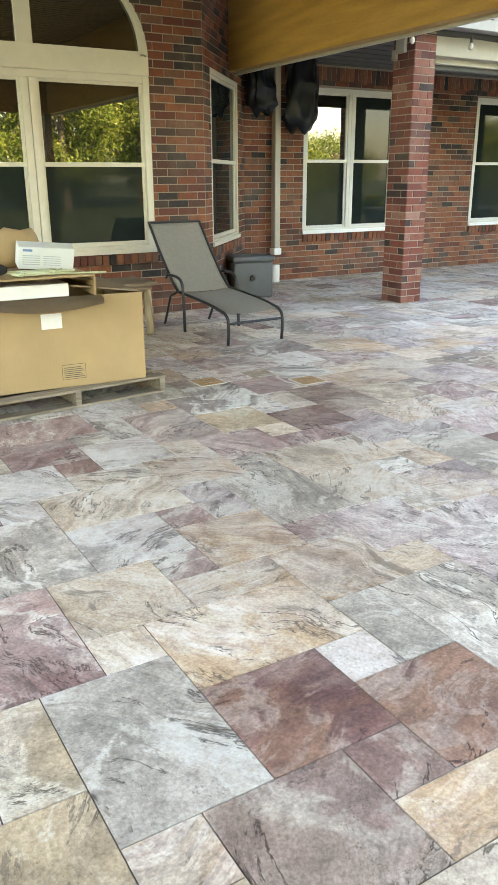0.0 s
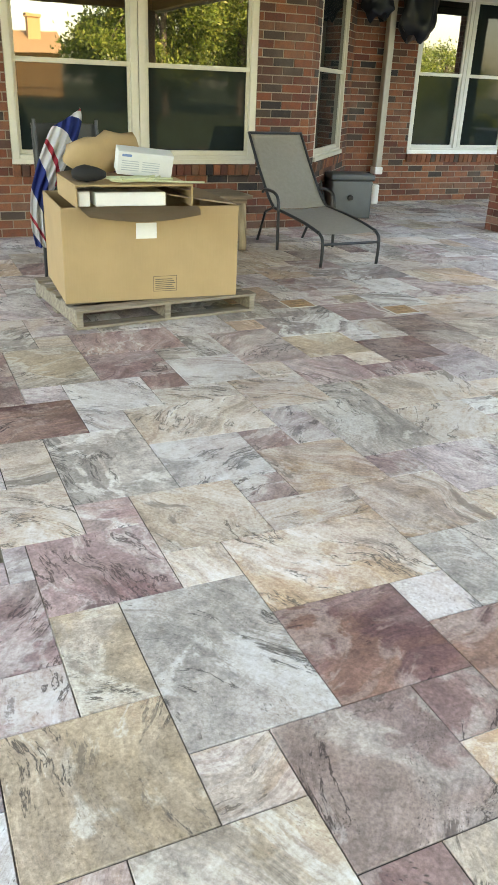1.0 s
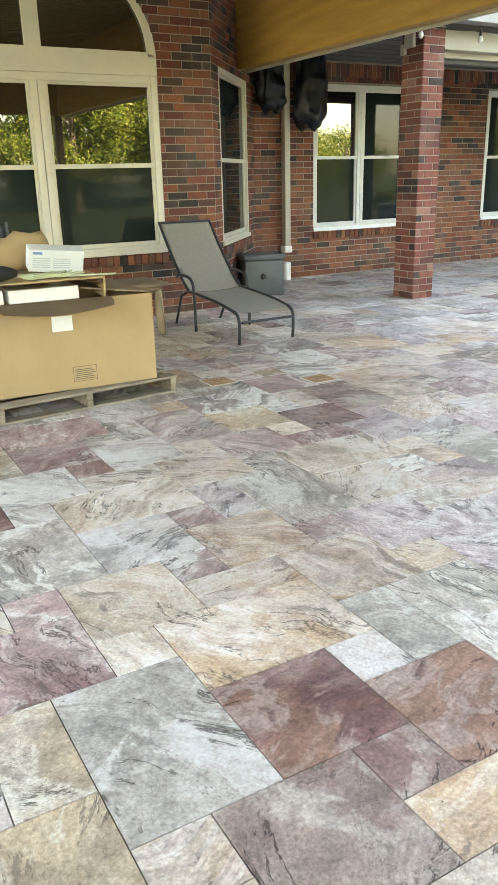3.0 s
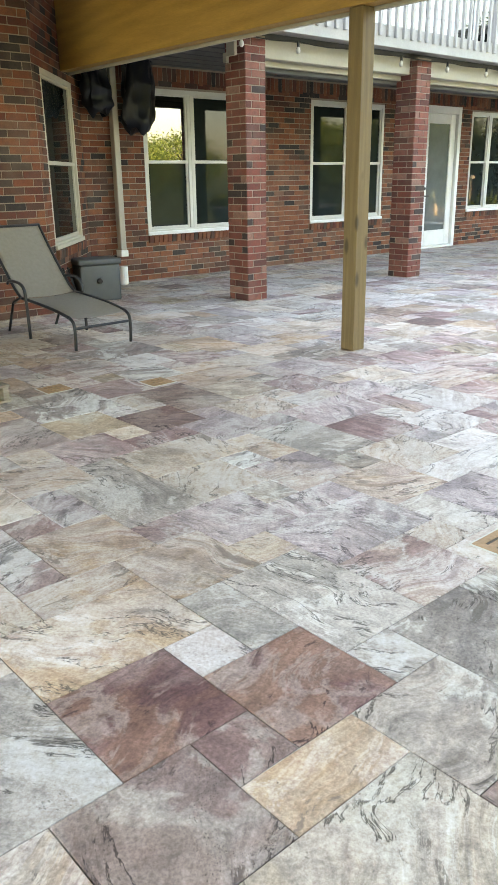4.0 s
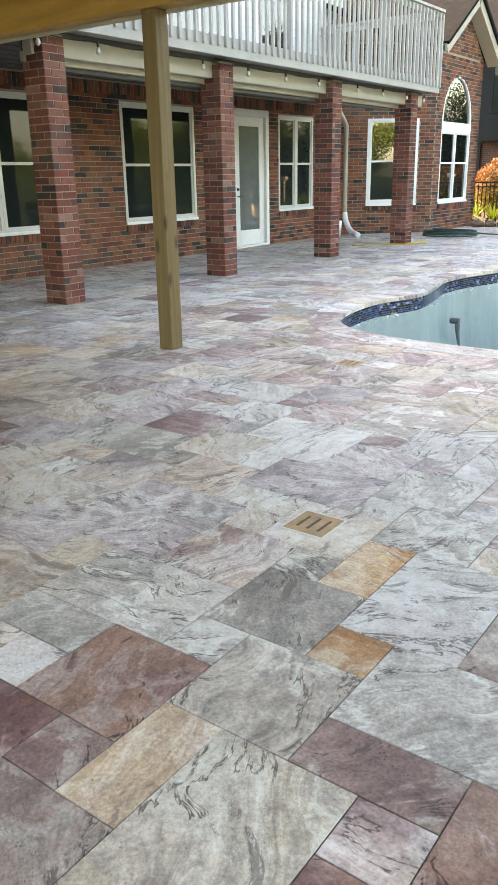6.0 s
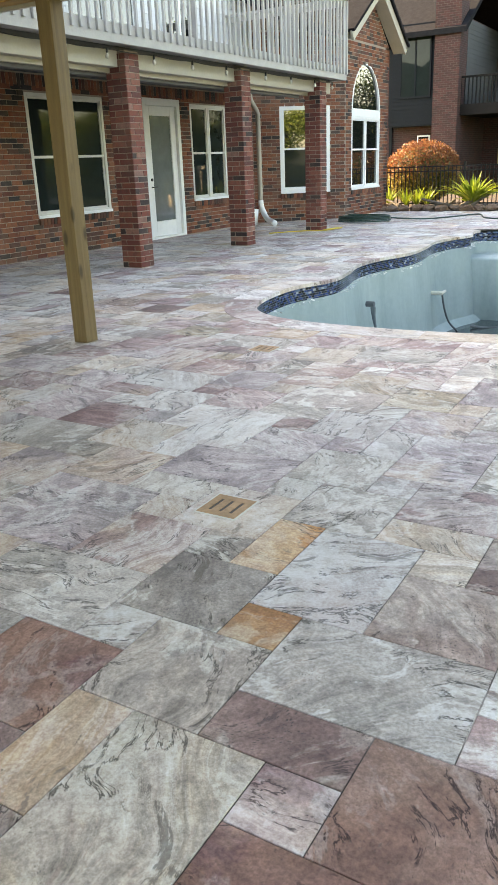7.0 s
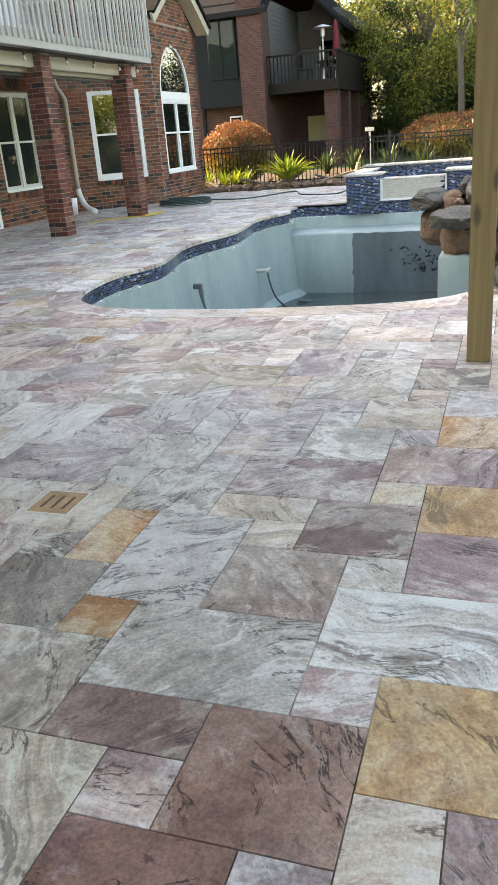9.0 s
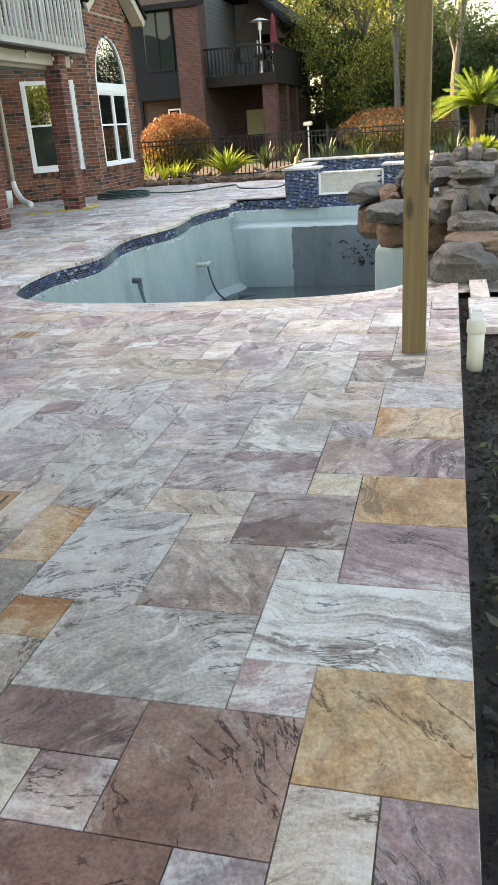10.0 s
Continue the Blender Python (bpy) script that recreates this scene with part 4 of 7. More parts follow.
window("window_2", "narrow window in the angled bay wall, frame tinted cream for beam bounce", wall_bay_side, 0.30, 1.82, 0.67, 2.52, 1, 1.58, screens=(0, 1))
window("window_3", "white double window with dark screens", wall_main, 0.96, 2.62, 0.64, 2.57, 2, 1.62, trim=OFFWHITE, lower=WHITE, screens=(1,))
window("window_4", "white double window with dark screens", wall_main, 4.26, 6.13, 0.65, 2.57, 2, 1.60, trim=OFFWHITE, lower=WHITE, screens=(0, 1))
window("window_5", "white double window with dark screens", wall_main, 8.86, 10.24, 0.67, 2.57, 2, 1.62, trim=OFFWHITE, lower=WHITE, screens=(0, 1))
window("window_6", "white window of the far wing reflecting gold light", wall_wing_side, 0.66, 1.91, 0.66, 2.63, 1, 1.66, trim=WHITE, lower=WHITE, edge=0.09)
window("window_7", "tall white arched window of the far wing", wall_wing, 0.35, 2.22, 0.66, 2.36, 2, 1.60, 1.22, 0.14, trim=WHITE, lower=WHITE, mull=0.08, both=True, arch_bar=False)

# glazed back door
door = thing("door_1", "white glazed back door, closed", "door", kind="structure")
door.location, door.rotation_euler = wall_main.location, wall_main.rotation_euler
d0, d1 = 7.28, 8.50
part("door_frame", boxes((d0, d0 + 0.10, -0.01, 0.16, 0, 2.63), (d1 - 0.10, d1, -0.01, 0.16, 0, 2.63), (d0 + 0.10, d1 - 0.10, -0.01, 0.16, 2.50, 2.63), (d0 + 0.10, d1 - 0.10, -0.02, 0.16, 0, 0.04), bevel=0.006), WHITE, door)
leaf = part("door_leaf", boxes((d0 + 0.105, d0 + 0.27, 0.05, 0.10, 0.045, 2.495), (d1 - 0.27, d1 - 0.105, 0.05, 0.10, 0.045, 2.495), (d0 + 0.27, d1 - 0.27, 0.05, 0.10, 2.32, 2.495), (d0 + 0.27, d1 - 0.27, 0.05, 0.10, 0.045, 0.34), bevel=0.008), WHITE, door)
part("pane", boxes((d0 + 0.26, d1 - 0.26, 0.07, 0.078, 0.33, 2.33)), DOORGLASS, door, "full-length door glass over pale blinds")
part("door_handle", tubes(([(d0 + 0.19, 0.05, 1.0), (d0 + 0.19, 0.0, 1.0), (d0 + 0.30, 0.0, 1.0)], 0.012), ([(d0 + 0.19, 0.055, 1.14), (d0 + 0.19, 0.02, 1.14)], 0.028)), BLACKMETAL, leaf)

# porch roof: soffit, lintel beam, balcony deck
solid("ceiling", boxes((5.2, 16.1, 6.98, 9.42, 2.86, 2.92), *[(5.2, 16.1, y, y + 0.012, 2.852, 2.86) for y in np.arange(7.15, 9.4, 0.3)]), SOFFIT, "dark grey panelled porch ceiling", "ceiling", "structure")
lintel = solid("lintel_beam", boxes((6.1, 16.0, 6.96, 7.10, 2.66, 2.86), (6.1, 16.0, 7.10, 7.16, 2.60, 2.70), bevel=0.006), BEIGE, "beige painted beam above the brick columns", "beam", "structure")
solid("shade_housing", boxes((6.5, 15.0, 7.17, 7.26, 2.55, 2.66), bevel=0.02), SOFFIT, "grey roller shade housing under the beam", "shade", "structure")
balcony = thing("balcony", "weathered white balcony with slim upright balusters", "balcony", kind="structure")
FX0, FX1, FY = 5.11, 16.05, 6.62
part("deck_floor", boxes((FX0, FX1 - 0.04, FY + 0.04, 9.42, 2.925, 3.0)), RAILPAINT, balcony)
part("fascia_board", boxes((FX0, FX1, FY, FY + 0.04, 2.885, 3.12), (FX1 - 0.04, FX1, FY + 0.04, 9.4, 2.885, 3.12), bevel=0.004), RAILPAINT, balcony, "pale edge board")
part("top_rail", boxes((FX0, FX1, FY - 0.05, FY + 0.09, 4.32, 4.37), (FX1 - 0.09, FX1 + 0.05, FY + 0.09, 9.4, 4.32, 4.37), bevel=0.006), RAILPAINT, balcony)
part("under_rail", boxes((FX0, FX1, FY, FY + 0.035, 4.22, 4.318), (FX1 - 0.04, FX1, FY + 0.04, 9.4, 4.22, 4.318)), RAILPAINT, balcony)
mesh_bal = to_mesh(boxes((-0.021, 0.021, -0.038, -0.001, 2.99, 4.30), bevel=0.003), "baluster", RAILPAINT)
x = FX0 + 0.05
while x < FX1:
    o = new("baluster", mesh_bal)
    o.parent, o.location = balcony, (x, FY, 0)
    x += 0.155
for k in range(18):
    o = new("baluster", mesh_bal)
    o.parent, o.location, o.rotation_euler = balcony, (FX1, FY + 0.06 + k * 0.155, 0), (0, 0, radians(90))
for x in (7.65, 10.68, 13.7):
    part("rail_post", boxes((x - 0.045, x + 0.045, FY + 0.045, FY + 0.135, 3.0, 4.318), bevel=0.005), RAILPAINT, balcony)

upper = solid("upper_wall", boxes((-9, 17.0, WALL_Y + 0.01, WALL_Y + 0.2, 3.005, 6.2), *[(-9, 17.0, WALL_Y - 0.008, WALL_Y + 0.01, z, z + 0.135) for z in np.arange(3.02, 6.1, 0.15)]), SIDING, "white lap siding of the upper storey", "wall", "structure")


def upper_window(name, x0, x1, z0, z1):
    w = thing(name, "white upper storey window with dark glass", "window", kind="structure")
    y = WALL_Y - 0.01
    part("window_frame", boxes((x0, x0 + 0.07, y - 0.05, y, z0, z1), (x1 - 0.07, x1, y - 0.05, y, z0, z1), (x0 + 0.07, x1 - 0.07, y - 0.05, y, z1 - 0.07, z1), (x0 + 0.07, x1 - 0.07, y - 0.05, y, z0, z0 + 0.07), ((x0 + x1) / 2 - 0.03, (x0 + x1) / 2 + 0.03, y - 0.05, y, z0 + 0.07, z1 - 0.07), bevel=0.005), WHITE, w)
    part("pane", boxes((x0 + 0.06, x1 - 0.06, y - 0.02, y - 0.012, z0 + 0.06, z1 - 0.06)), GLASS, w)


upper_window("window_8", 11.0, 12.8, 3.05, 5.1)
upper_window("window_9", 13.6, 14.8, 3.5, 5.1)
upper_window("window_10", 8.2, 9.6, 3.5, 5.1)


def roof_slab(name, label, profile, x0, x1, mat, along="x"):
    """A roof with its cross-section run from x0 to x1."""
    bm = bmesh.new()
    e = [[bm.verts.new((x, a, b) if along == "x" else (a, x, b)) for a, b in profile] for x in (x0, x1)]
    n = len(profile)
    for i in range(n):
        bm.faces.new((e[0][i], e[0][(i + 1) % n], e[1][(i + 1) % n], e[1][i]))
    bm.faces.new(e[0]), bm.faces.new(e[1][::-1])
    return solid(name, bm, mat, label, "roof", "structure")


roof_slab("roof_main", "charcoal shingled main roof", [(8.9, 6.05), (12.5, 8.4), (16.2, 6.05), (16.2, 6.2), (12.5, 8.6), (8.9, 6.2)], -9.3, 17.3, ROOF)
solid("wall_rear", boxes((-9, 21.3, 15.6, 15.8, -0.02, 6.2)), FARBRICK, "rear brick wall of the house", "wall", "structure")

# wing gable: brick triangle, beige barge boards, shingles
GX0, GX1, GP = 18.30, 21.75, (20.03, 5.35)
bm = bmesh.new()
v = [bm.verts.new(c) for c in ((18.6, 7.75, 4.05), (21.4, 7.75, 4.05), (GP[0], 7.75, 5.2), (18.6, 7.95, 4.05), (21.4, 7.95, 4.05), (GP[0], 7.95, 5.2))]
uvl = bm.loops.layers.uv.new("UVMap")
for f in ((0, 1, 2), (5, 4, 3), (0, 2, 5, 3), (1, 4, 5, 2), (0, 3, 4, 1)):
    face = bm.faces.new([v[i] for i in f])
    for lp in face.loops:
        lp[uvl].uv = (lp.vert.co.x, lp.vert.co.z)
gable = solid("gable_wall", bm, MORTAR, "red brick gable triangle", "wall", "structure")
V, F = [], []
for row in range(14):
    z = 4.05 + (row + 0.5) * COURSE
    half = 1.4 * (5.2 - z - COURSE / 2) / 1.15
    x = -half
    while x < half - 0.03:
        w = min(LENGTH if x > -half else LENGTH * (0.5 if row % 2 else 0.9), half - x)
        v, f = brick_verts(w - JOINT, COURSE - JOINT, 0.007, 0.002)
        k = len(V)
        V += [(a + GP[0] + x + w / 2, b + 7.75, c + z) for a, b, c in v]
        F += [tuple(i + k for i in q) for q in f]
        x += w
tagged(data_part("brickwork", V, F, BRICK, gable), kind="stuff")


def board(a, b, w, t, y0, y1):
    """A sloping board between two points of the gable, seen edge on."""
    a, b = Vector((a[0], 0, a[1])), Vector((b[0], 0, b[1]))
    n = Vector((-(b - a).z, 0, (b - a).x)).normalized()
    if n.z < 0:
        n = -n
    bm = bmesh.new()
    c = [a, b, b + n * w, a + n * w]
    r = [[bm.verts.new((p.x, y, p.z)) for p in c] for y in (y0, y1)]
    for i in range(4):
        bm.faces.new((r[0][i], r[0][(i + 1) % 4], r[1][(i + 1) % 4], r[1][i]))
    bm.faces.new(r[0]), bm.faces.new(r[1][::-1])
    return bm


barge = thing("barge_boards", "beige boards along the wing gable", "trim", kind="structure")
part("board", board((GX0, 3.92), (GP[0], 5.10), 0.22, 0, 7.42, 7.48), BEIGE, barge)
part("board", board((GX1, 3.92), (GP[0], 5.10), 0.22, 0, 7.42, 7.48), BEIGE, barge)
part("soffit", board((GX0, 3.95), (GP[0], 5.13), 0.03, 0, 7.48, 7.76), BEIGE, barge)
part("soffit", board((GX1, 3.95), (GP[0], 5.13), 0.03, 0, 7.48, 7.76), BEIGE, barge)
wr = thing("roof_wing", "charcoal shingled roof of the wing", "roof", kind="structure")
part("slope", board((GX0 - 0.1, 4.09), (GP[0], 5.33), 0.07, 0, 7.36, 13.0), ROOF, wr)
part("slope", board((GX1 + 0.1, 4.09), (GP[0], 5.33), 0.07, 0, 7.36, 13.0), ROOF, wr)
roof_slab("roof_link", "shingled roof between wing and house", [(7.9, 4.0), (11.0, 5.6), (11.0, 5.7), (7.9, 4.1)], 16.2, 18.7, ROOF)

# brick columns
COLS = [6.14, 9.17, 12.20, 15.23]
CW, CD, CY, CH = 0.305, 0.345, 6.83, 2.86


def brick_column():
    col = thing("brick_column", "square rosy brick column with pale mortar joints", "column", (0, 0, 0), group="porch columns")
    part("core", boxes((0.007, CW - 0.007, 0.007, CD - 0.007, 0, CH)), MORTAR, col)
    row, z = 0, COURSE / 2 + 0.003
    while z < CH - COURSE / 2 + 0.02:
        for side in range(4):
            w = CW if side % 2 == 0 else CD
            cut = w * (0.30 if (row + side) % 2 else 0.70)
            for a, b in ((0.0, cut), (cut, w)):
                l = b - a - JOINT * 0.5
                o = new("brick", piece_mesh("brick", l - 0.004, COURSE - JOINT, 0.008, 0.002, BRICK_RED))
                o.parent = col
                s = (a + b) / 2
                o.location = ((s, 0.008, z), (CW - 0.008, s, z), (CW - s, CD - 0.008, z), (0.008, CD - s, z))[side]
                o.rotation_euler = (0, 0, radians(90 * side))
        z += COURSE
        row += 1
    return col


first = brick_column()
for x in COLS[1:]:
    copy_thing(first, pose(x, CY, 0))
first.location = (COLS[0], CY, 0)

# ---- patio cover: beams, posts and ceiling over the camera's end ----
solid("cover_ceiling", boxes((-2.4, 4.92, -0.42, BAY_Y - 0.02, 3.64, 3.70), *[(-2.4, 4.92, y, y + 0.006, 3.634, 3.64) for y in np.arange(-0.3, 7.6, 0.14)]), CEILWOOD, "brown board ceiling of the patio cover", "ceiling", "structure")
beam = thing("roof_beam", "deep yellow plywood-clad beam of the patio cover", "beam", (5.0, 0, 0), kind="structure")
part("cladding", boxes((-0.08, 0.06, -0.42, 8.75, 2.59, 3.70), bevel=0.004), BEAMWOOD, beam)
part("edge_trim", boxes((0.062, 0.095, -0.42, 8.78, 2.562, 3.72), bevel=0.003), BEIGE, beam, "pale trim along the outer edge")
rear = thing("rear_beam", "deep yellow plywood-clad rear beam of the patio cover", "beam", (0, -0.29, 0), kind="structure")
part("cladding", boxes((-2.4, 4.91, -0.08, 0.06, 2.59, 3.63), bevel=0.004), BEAMWOOD, rear)
roof_slab("cover_roof", "low shingled roof over the patio cover", [(-0.7, 3.74), (3.6, 4.3), (7.7, 4.1), (7.7, 4.2), (3.6, 4.4), (-0.7, 3.84)], -2.6, 5.3, ROOF)
for at, rot in (((5.01, 4.20, 0), 0), ((4.90, -0.29, 0), 0)):
    p = thing("wooden_post", "square treated pine post with knots", "post", at, rot, "patio cover posts")
    part("shaft", boxes((-0.07, 0.07, -0.07, 0.07, 0.0, 2.588), bevel=0.006), POSTWOOD, p)
p = thing("wooden_post", "square treated pine post with knots", "post", (-2.3, -0.29, -0.03), 0, "patio cover posts")
part("shaft", boxes((-0.07, 0.07, -0.07, 0.07, 0.0, 2.62), bevel=0.006), POSTWOOD, p)

# ---- downspouts, bags, lights ----
ds = thing("downspout", "beige rectangular downspout with a white drain fitting", "downspout", (5.99, 9.30, 0))
part("pipe", boxes((-0.045, 0.045, -0.05, 0.05, 0.46, 2.86), bevel=0.012), BEIGE, ds)
part("fitting", boxes((-0.06, 0.06, -0.065, 0.065, 0.38, 0.47), bevel=0.01), WHITE, ds, "white plastic adapter")
part("drain_pipe", tubes(([(0.0, 0.0, 0.0), (0.0, 0.0, 0.24)], 0.06), n=14), WHITE, ds, "white drain stub")
d2 = thing("downspout", "beige downspout with a white elbow at its foot", "downspout", (16.69, 9.10, 0))
part("pipe", tubes((spline([(-0.15, 0.1, 2.86), (-0.13, 0.08, 2.7), (0.0, 0.0, 2.45), (0.02, 0.0, 2.2), (0.03, 0, 0.5)], 5), 0.055), n=10), BEIGE, d2, smooth=True)
part("elbow", tubes((spline([(0.03, 0, 0.54), (0.0, -0.05, 0.36), (-0.22, -0.30, 0.15), (-0.54, -0.68, 0.07)], 6), 0.065), n=12), WHITE, d2, "white plastic elbow", True)
solid("bucket", tubes(([(16.42, 9.17, 0), (16.42, 9.17, 0.36)], [0.13, 0.155]), n=18), WHITE, "white plastic bucket beside the downspout", "bucket", "", True)


def bag(at, w, d, h, seed, label):
    """A thin plastic bag hanging in folds."""
    bm = bmesh.new()
    n, k, rows = 22, 14, []
    for j in range(k + 1):
        t = j / k
        row = []
        for i in range(n):
            a = math.tau * i / n
            fold = 1 + 0.10 * math.sin(5 * a + seed + 2 * t) + 0.05 * math.sin(11 * a + seed * 2 + t) + 0.10 * noise.noise((math.cos(a) * 2, math.sin(a) * 2, t * 4 + seed))
            r = fold * (0.80 + 0.22 * t if t < 0.85 else 0.987 - 0.45 * ((t - 0.85) / 0.15) ** 1.5)
            row.append(bm.verts.new((w * r * math.cos(a) + 0.02 * math.sin(4 * t + seed), d * r * math.sin(a), -h * t + 0.05 * math.sin(2 * a + seed) * t * t + 0.02 * math.sin(5 * a) * t ** 4)))
        rows.append(row)
    for a, b in zip(rows, rows[1:]):
        for i in range(n):
            bm.faces.new((a[i], a[(i + 1) % n], b[(i + 1) % n], b[i]))
    bm.faces.new(rows[0]), bm.faces.new(rows[-1][::-1])
    bmesh.ops.subdivide_edges(bm, edges=bm.edges[:], cuts=1, use_grid_fill=True)
    for v in bm.verts:
        v.co += Vector((0.022 * abs(noise.noise(v.co * 5 + Vector((seed, 0, 0)))), 0.09 * abs(noise.noise(v.co * 4.5 + Vector((0, seed, 0)))), 0.012 * noise.noise(v.co * 7 + Vector((0, 0, seed)))))
    o = solid("plastic_bag", bm, plain("black_bin_liner", (0.006, 0.008, 0.014), 0.34, 0, 0.3, 12, 0.25, Specular_IOR_Level=0.3), label, "bag", "", True, "bags under the porch")
    o.data.set_sharp_from_angle(angle=radians(50))
    o.location = at
    return o


bag((6.28, 9.12, 2.86), 0.255, 0.14, 0.86, 1.0, "black plastic bag hung over a fixture")
bag((5.68, 9.16, 2.86), 0.20, 0.12, 0.66, 4.0, "black plastic bag hung beside the downspout")

lights = thing("string_lights", "string of clear bulbs on a dark cable", "string lights", (0, 6.78, 0))
BULBX = [5.3, 6.05, 6.9, 7.8, 8.76, 9.76, 10.71, 11.67, 12.95, 13.90, 14.90, 15.7]
run = []
for a, b in zip(BULBX, BULBX[1:]):
    run += [(a, 0, 2.84), ((a * 3 + b) / 4, 0, 2.825), ((a + b) / 2, 0, 2.82), ((a + b * 3) / 4, 0, 2.825)]
part("cable", tubes((spline(run, 3), 0.007), n=6), BLACKMETAL, lights)
BULB = plain("clear_bulb_glass", (0.55, 0.52, 0.46), 0.08, 0, 0.05)
for x in BULBX:
    b = part("bulb", tubes(([(x, 0, 2.785), (x, 0, 2.77), (x, 0, 2.745), (x, 0, 2.725), (x, 0, 2.71)], [0.012, 0.02, 0.028, 0.022, 0.008]), n=12), BULB, lights, "", True)
    part("socket", tubes(([(x, 0, 2.845), (x, 0, 2.783)], 0.016), n=10), BLACKMETAL, b)

# ---- cardboard box on its pallet, and what lies on it ----
pal = thing("pallet", "weathered wooden pallet on the tiles", "pallet", (1.475, 5.10, 0), 5.5)
for x in (-0.60, -0.02, 0.60):
    part("stringer", boxes((x - 0.02, x + 0.02, -0.46, 0.46, 0.018, 0.105), bevel=0.003), PALLETWOOD, pal)
for y in (-0.42, -0.21, 0.0, 0.21, 0.42):
    part("deck_board", boxes((-0.625, 0.625, y - 0.05, y + 0.05, 0.105, 0.123), bevel=0.003), PALLETWOOD, pal)
for y in (-0.41, 0.0, 0.41):
    part("bottom_board", boxes((-0.625, 0.625, y - 0.05, y + 0.05, 0.0, 0.018), bevel=0.003), PALLETWOOD, pal)


def card_mat(name, c):
    n = Nodes(name)
    a, b = n.noise(n.obj(), 2.5, 5, 0.6), n.noise(n.vmath("MULTIPLY", n.obj(), (60, 60, 4)), 2.0, 4)
    n.bump(b, 0.08, 0.002)
    return n.done(n.ramp(n.math("ADD", n.math("MULTIPLY", a, 0.8), n.math("MULTIPLY", b, 0.2)), [(0.3, tuple(x * 0.86 for x in c)), (0.7, tuple(x * 1.08 for x in c))]), 0.8)


CARD = card_mat("brown_cardboard", (0.40, 0.275, 0.145))
CARD_DARK = card_mat("scuffed_dark_cardboard", (0.27, 0.195, 0.125))
PAPER = plain("white_paper", (0.74, 0.74, 0.72), 0.7, 0, 0.04)
INK = plain("dark_print_and_slot_shade", (0.10, 0.08, 0.06), 0.8, 0, 0.1)
bx = thing("cardboard_box", "large open brown cardboard box on the pallet", "box", (1.455, 5.12, 0.124), -3.0)
X, Y, H = 0.56, 0.40, 0.575
for d in ((-X, X, -Y, -Y + 0.012, 0, H), (-X, X, Y - 0.012, Y, 0, H), (-X, -X + 0.012, -Y + 0.012, Y - 0.012, 0, H), (X - 0.012, X, -Y + 0.012, Y - 0.012, 0, H)):
    part("side_panel", boxes(d, bevel=0.004), CARD, bx)
part("base_panel", boxes((-X + 0.012, X - 0.012, -Y + 0.012, Y - 0.012, 0, 0.012)), CARD, bx)
m = pose(0.54, 0, H, 0, 8, 0)
part("flap", boxes((-0.45, 0.0, -Y + 0.01, Y - 0.01, 0.002, 0.010), m=m), CARD_DARK, bx, "folded flap")
part("paper_label", boxes((-0.11, 0.02, -Y - 0.002, -Y - 0.0005, H - 0.19, H - 0.095)), PAPER, bx, "blank white paper label")
bars = boxes((-0.005, 0.15, -Y - 0.001, -Y - 0.0004, 0.05, 0.053), (-0.005, 0.15, -Y - 0.001, -Y - 0.0004, 0.145, 0.148), (-0.005, -0.002, -Y - 0.001, -Y - 0.0004, 0.053, 0.145), (0.147, 0.15, -Y - 0.001, -Y - 0.0004, 0.053, 0.145),
             *[(0.008, 0.14 - 0.01 * (i % 3), -Y - 0.001, -Y - 0.0004, 0.062 + i * 0.0125, 0.067 + i * 0.0125) for i in range(6)])
part("printed_notice", bars, INK, bx, "printed handling notice")
tray = thing("cardboard_tray", "flat scuffed cardboard carton lying on the box", "box", (1.33, 4.99, 0.702), -2.0)
for d in ((-0.36, 0.36, -0.30, 0.36, 0.118, 0.130), (-0.36, -0.348, -0.30, 0.36, 0.0, 0.118), (0.348, 0.36, -0.30, 0.36, 0.0, 0.118), (-0.348, 0.348, 0.348, 0.36, 0, 0.118)):
    part("panel", boxes(d, bevel=0.003), CARD, tray)
bm = bmesh.new()
n = 16
top = [[bm.verts.new((-0.36 + 0.70 * i / n, y, 0.132 + 0.012 * math.sin(i * 0.7) + (0 if y > -0.2 else -0.02))) for i in range(n + 1)] for y in (0.36, 0.0, -0.30, -0.33)]
for a, b in zip(top, top[1:]):
    for i in range(n):
        bm.faces.new((a[i], a[i + 1], b[i + 1], b[i]))
bmesh.ops.solidify(bm, geom=bm.faces[:], thickness=0.008)
part("top_sheet", bm, CARD_DARK, tray, "buckled top sheet")
bm = bmesh.new()
lip = [[bm.verts.new((0.06 + (-0.40 + 0.72 * i / n) * (1 if d < 0.1 else 0.93), -0.30 - d, z - 0.03 * math.sin(math.pi * i / n) * d / 0.14)) for i in range(n + 1)] for d, z in ((0, 0.004), (0.08, -0.006), (0.15, -0.03))]
for a, b in zip(lip, lip[1:]):
    for i in range(n):
        bm.faces.new((a[i], a[i + 1], b[i + 1], b[i]))
bmesh.ops.solidify(bm, geom=bm.faces[:], thickness=0.008)
part("front_flap", bm, CARD_DARK, tray, "open front flap")
part("packing_block", boxes((-0.24, 0.19, -0.28, 0.20, 0.004, 0.085), bevel=0.006), PAPER, tray, "white foam block inside")
part("packing_block", boxes((-0.34, -0.27, -0.27, 0.1, 0.004, 0.09), bevel=0.006), PAPER, tray, "white foam block inside")
wb = thing("product_carton", "small tilted white carton printed with faint text", "box", (1.47, 5.06, 0.838), -6.0)
m = pose(0, 0, 0.0, 14, 5, 0)
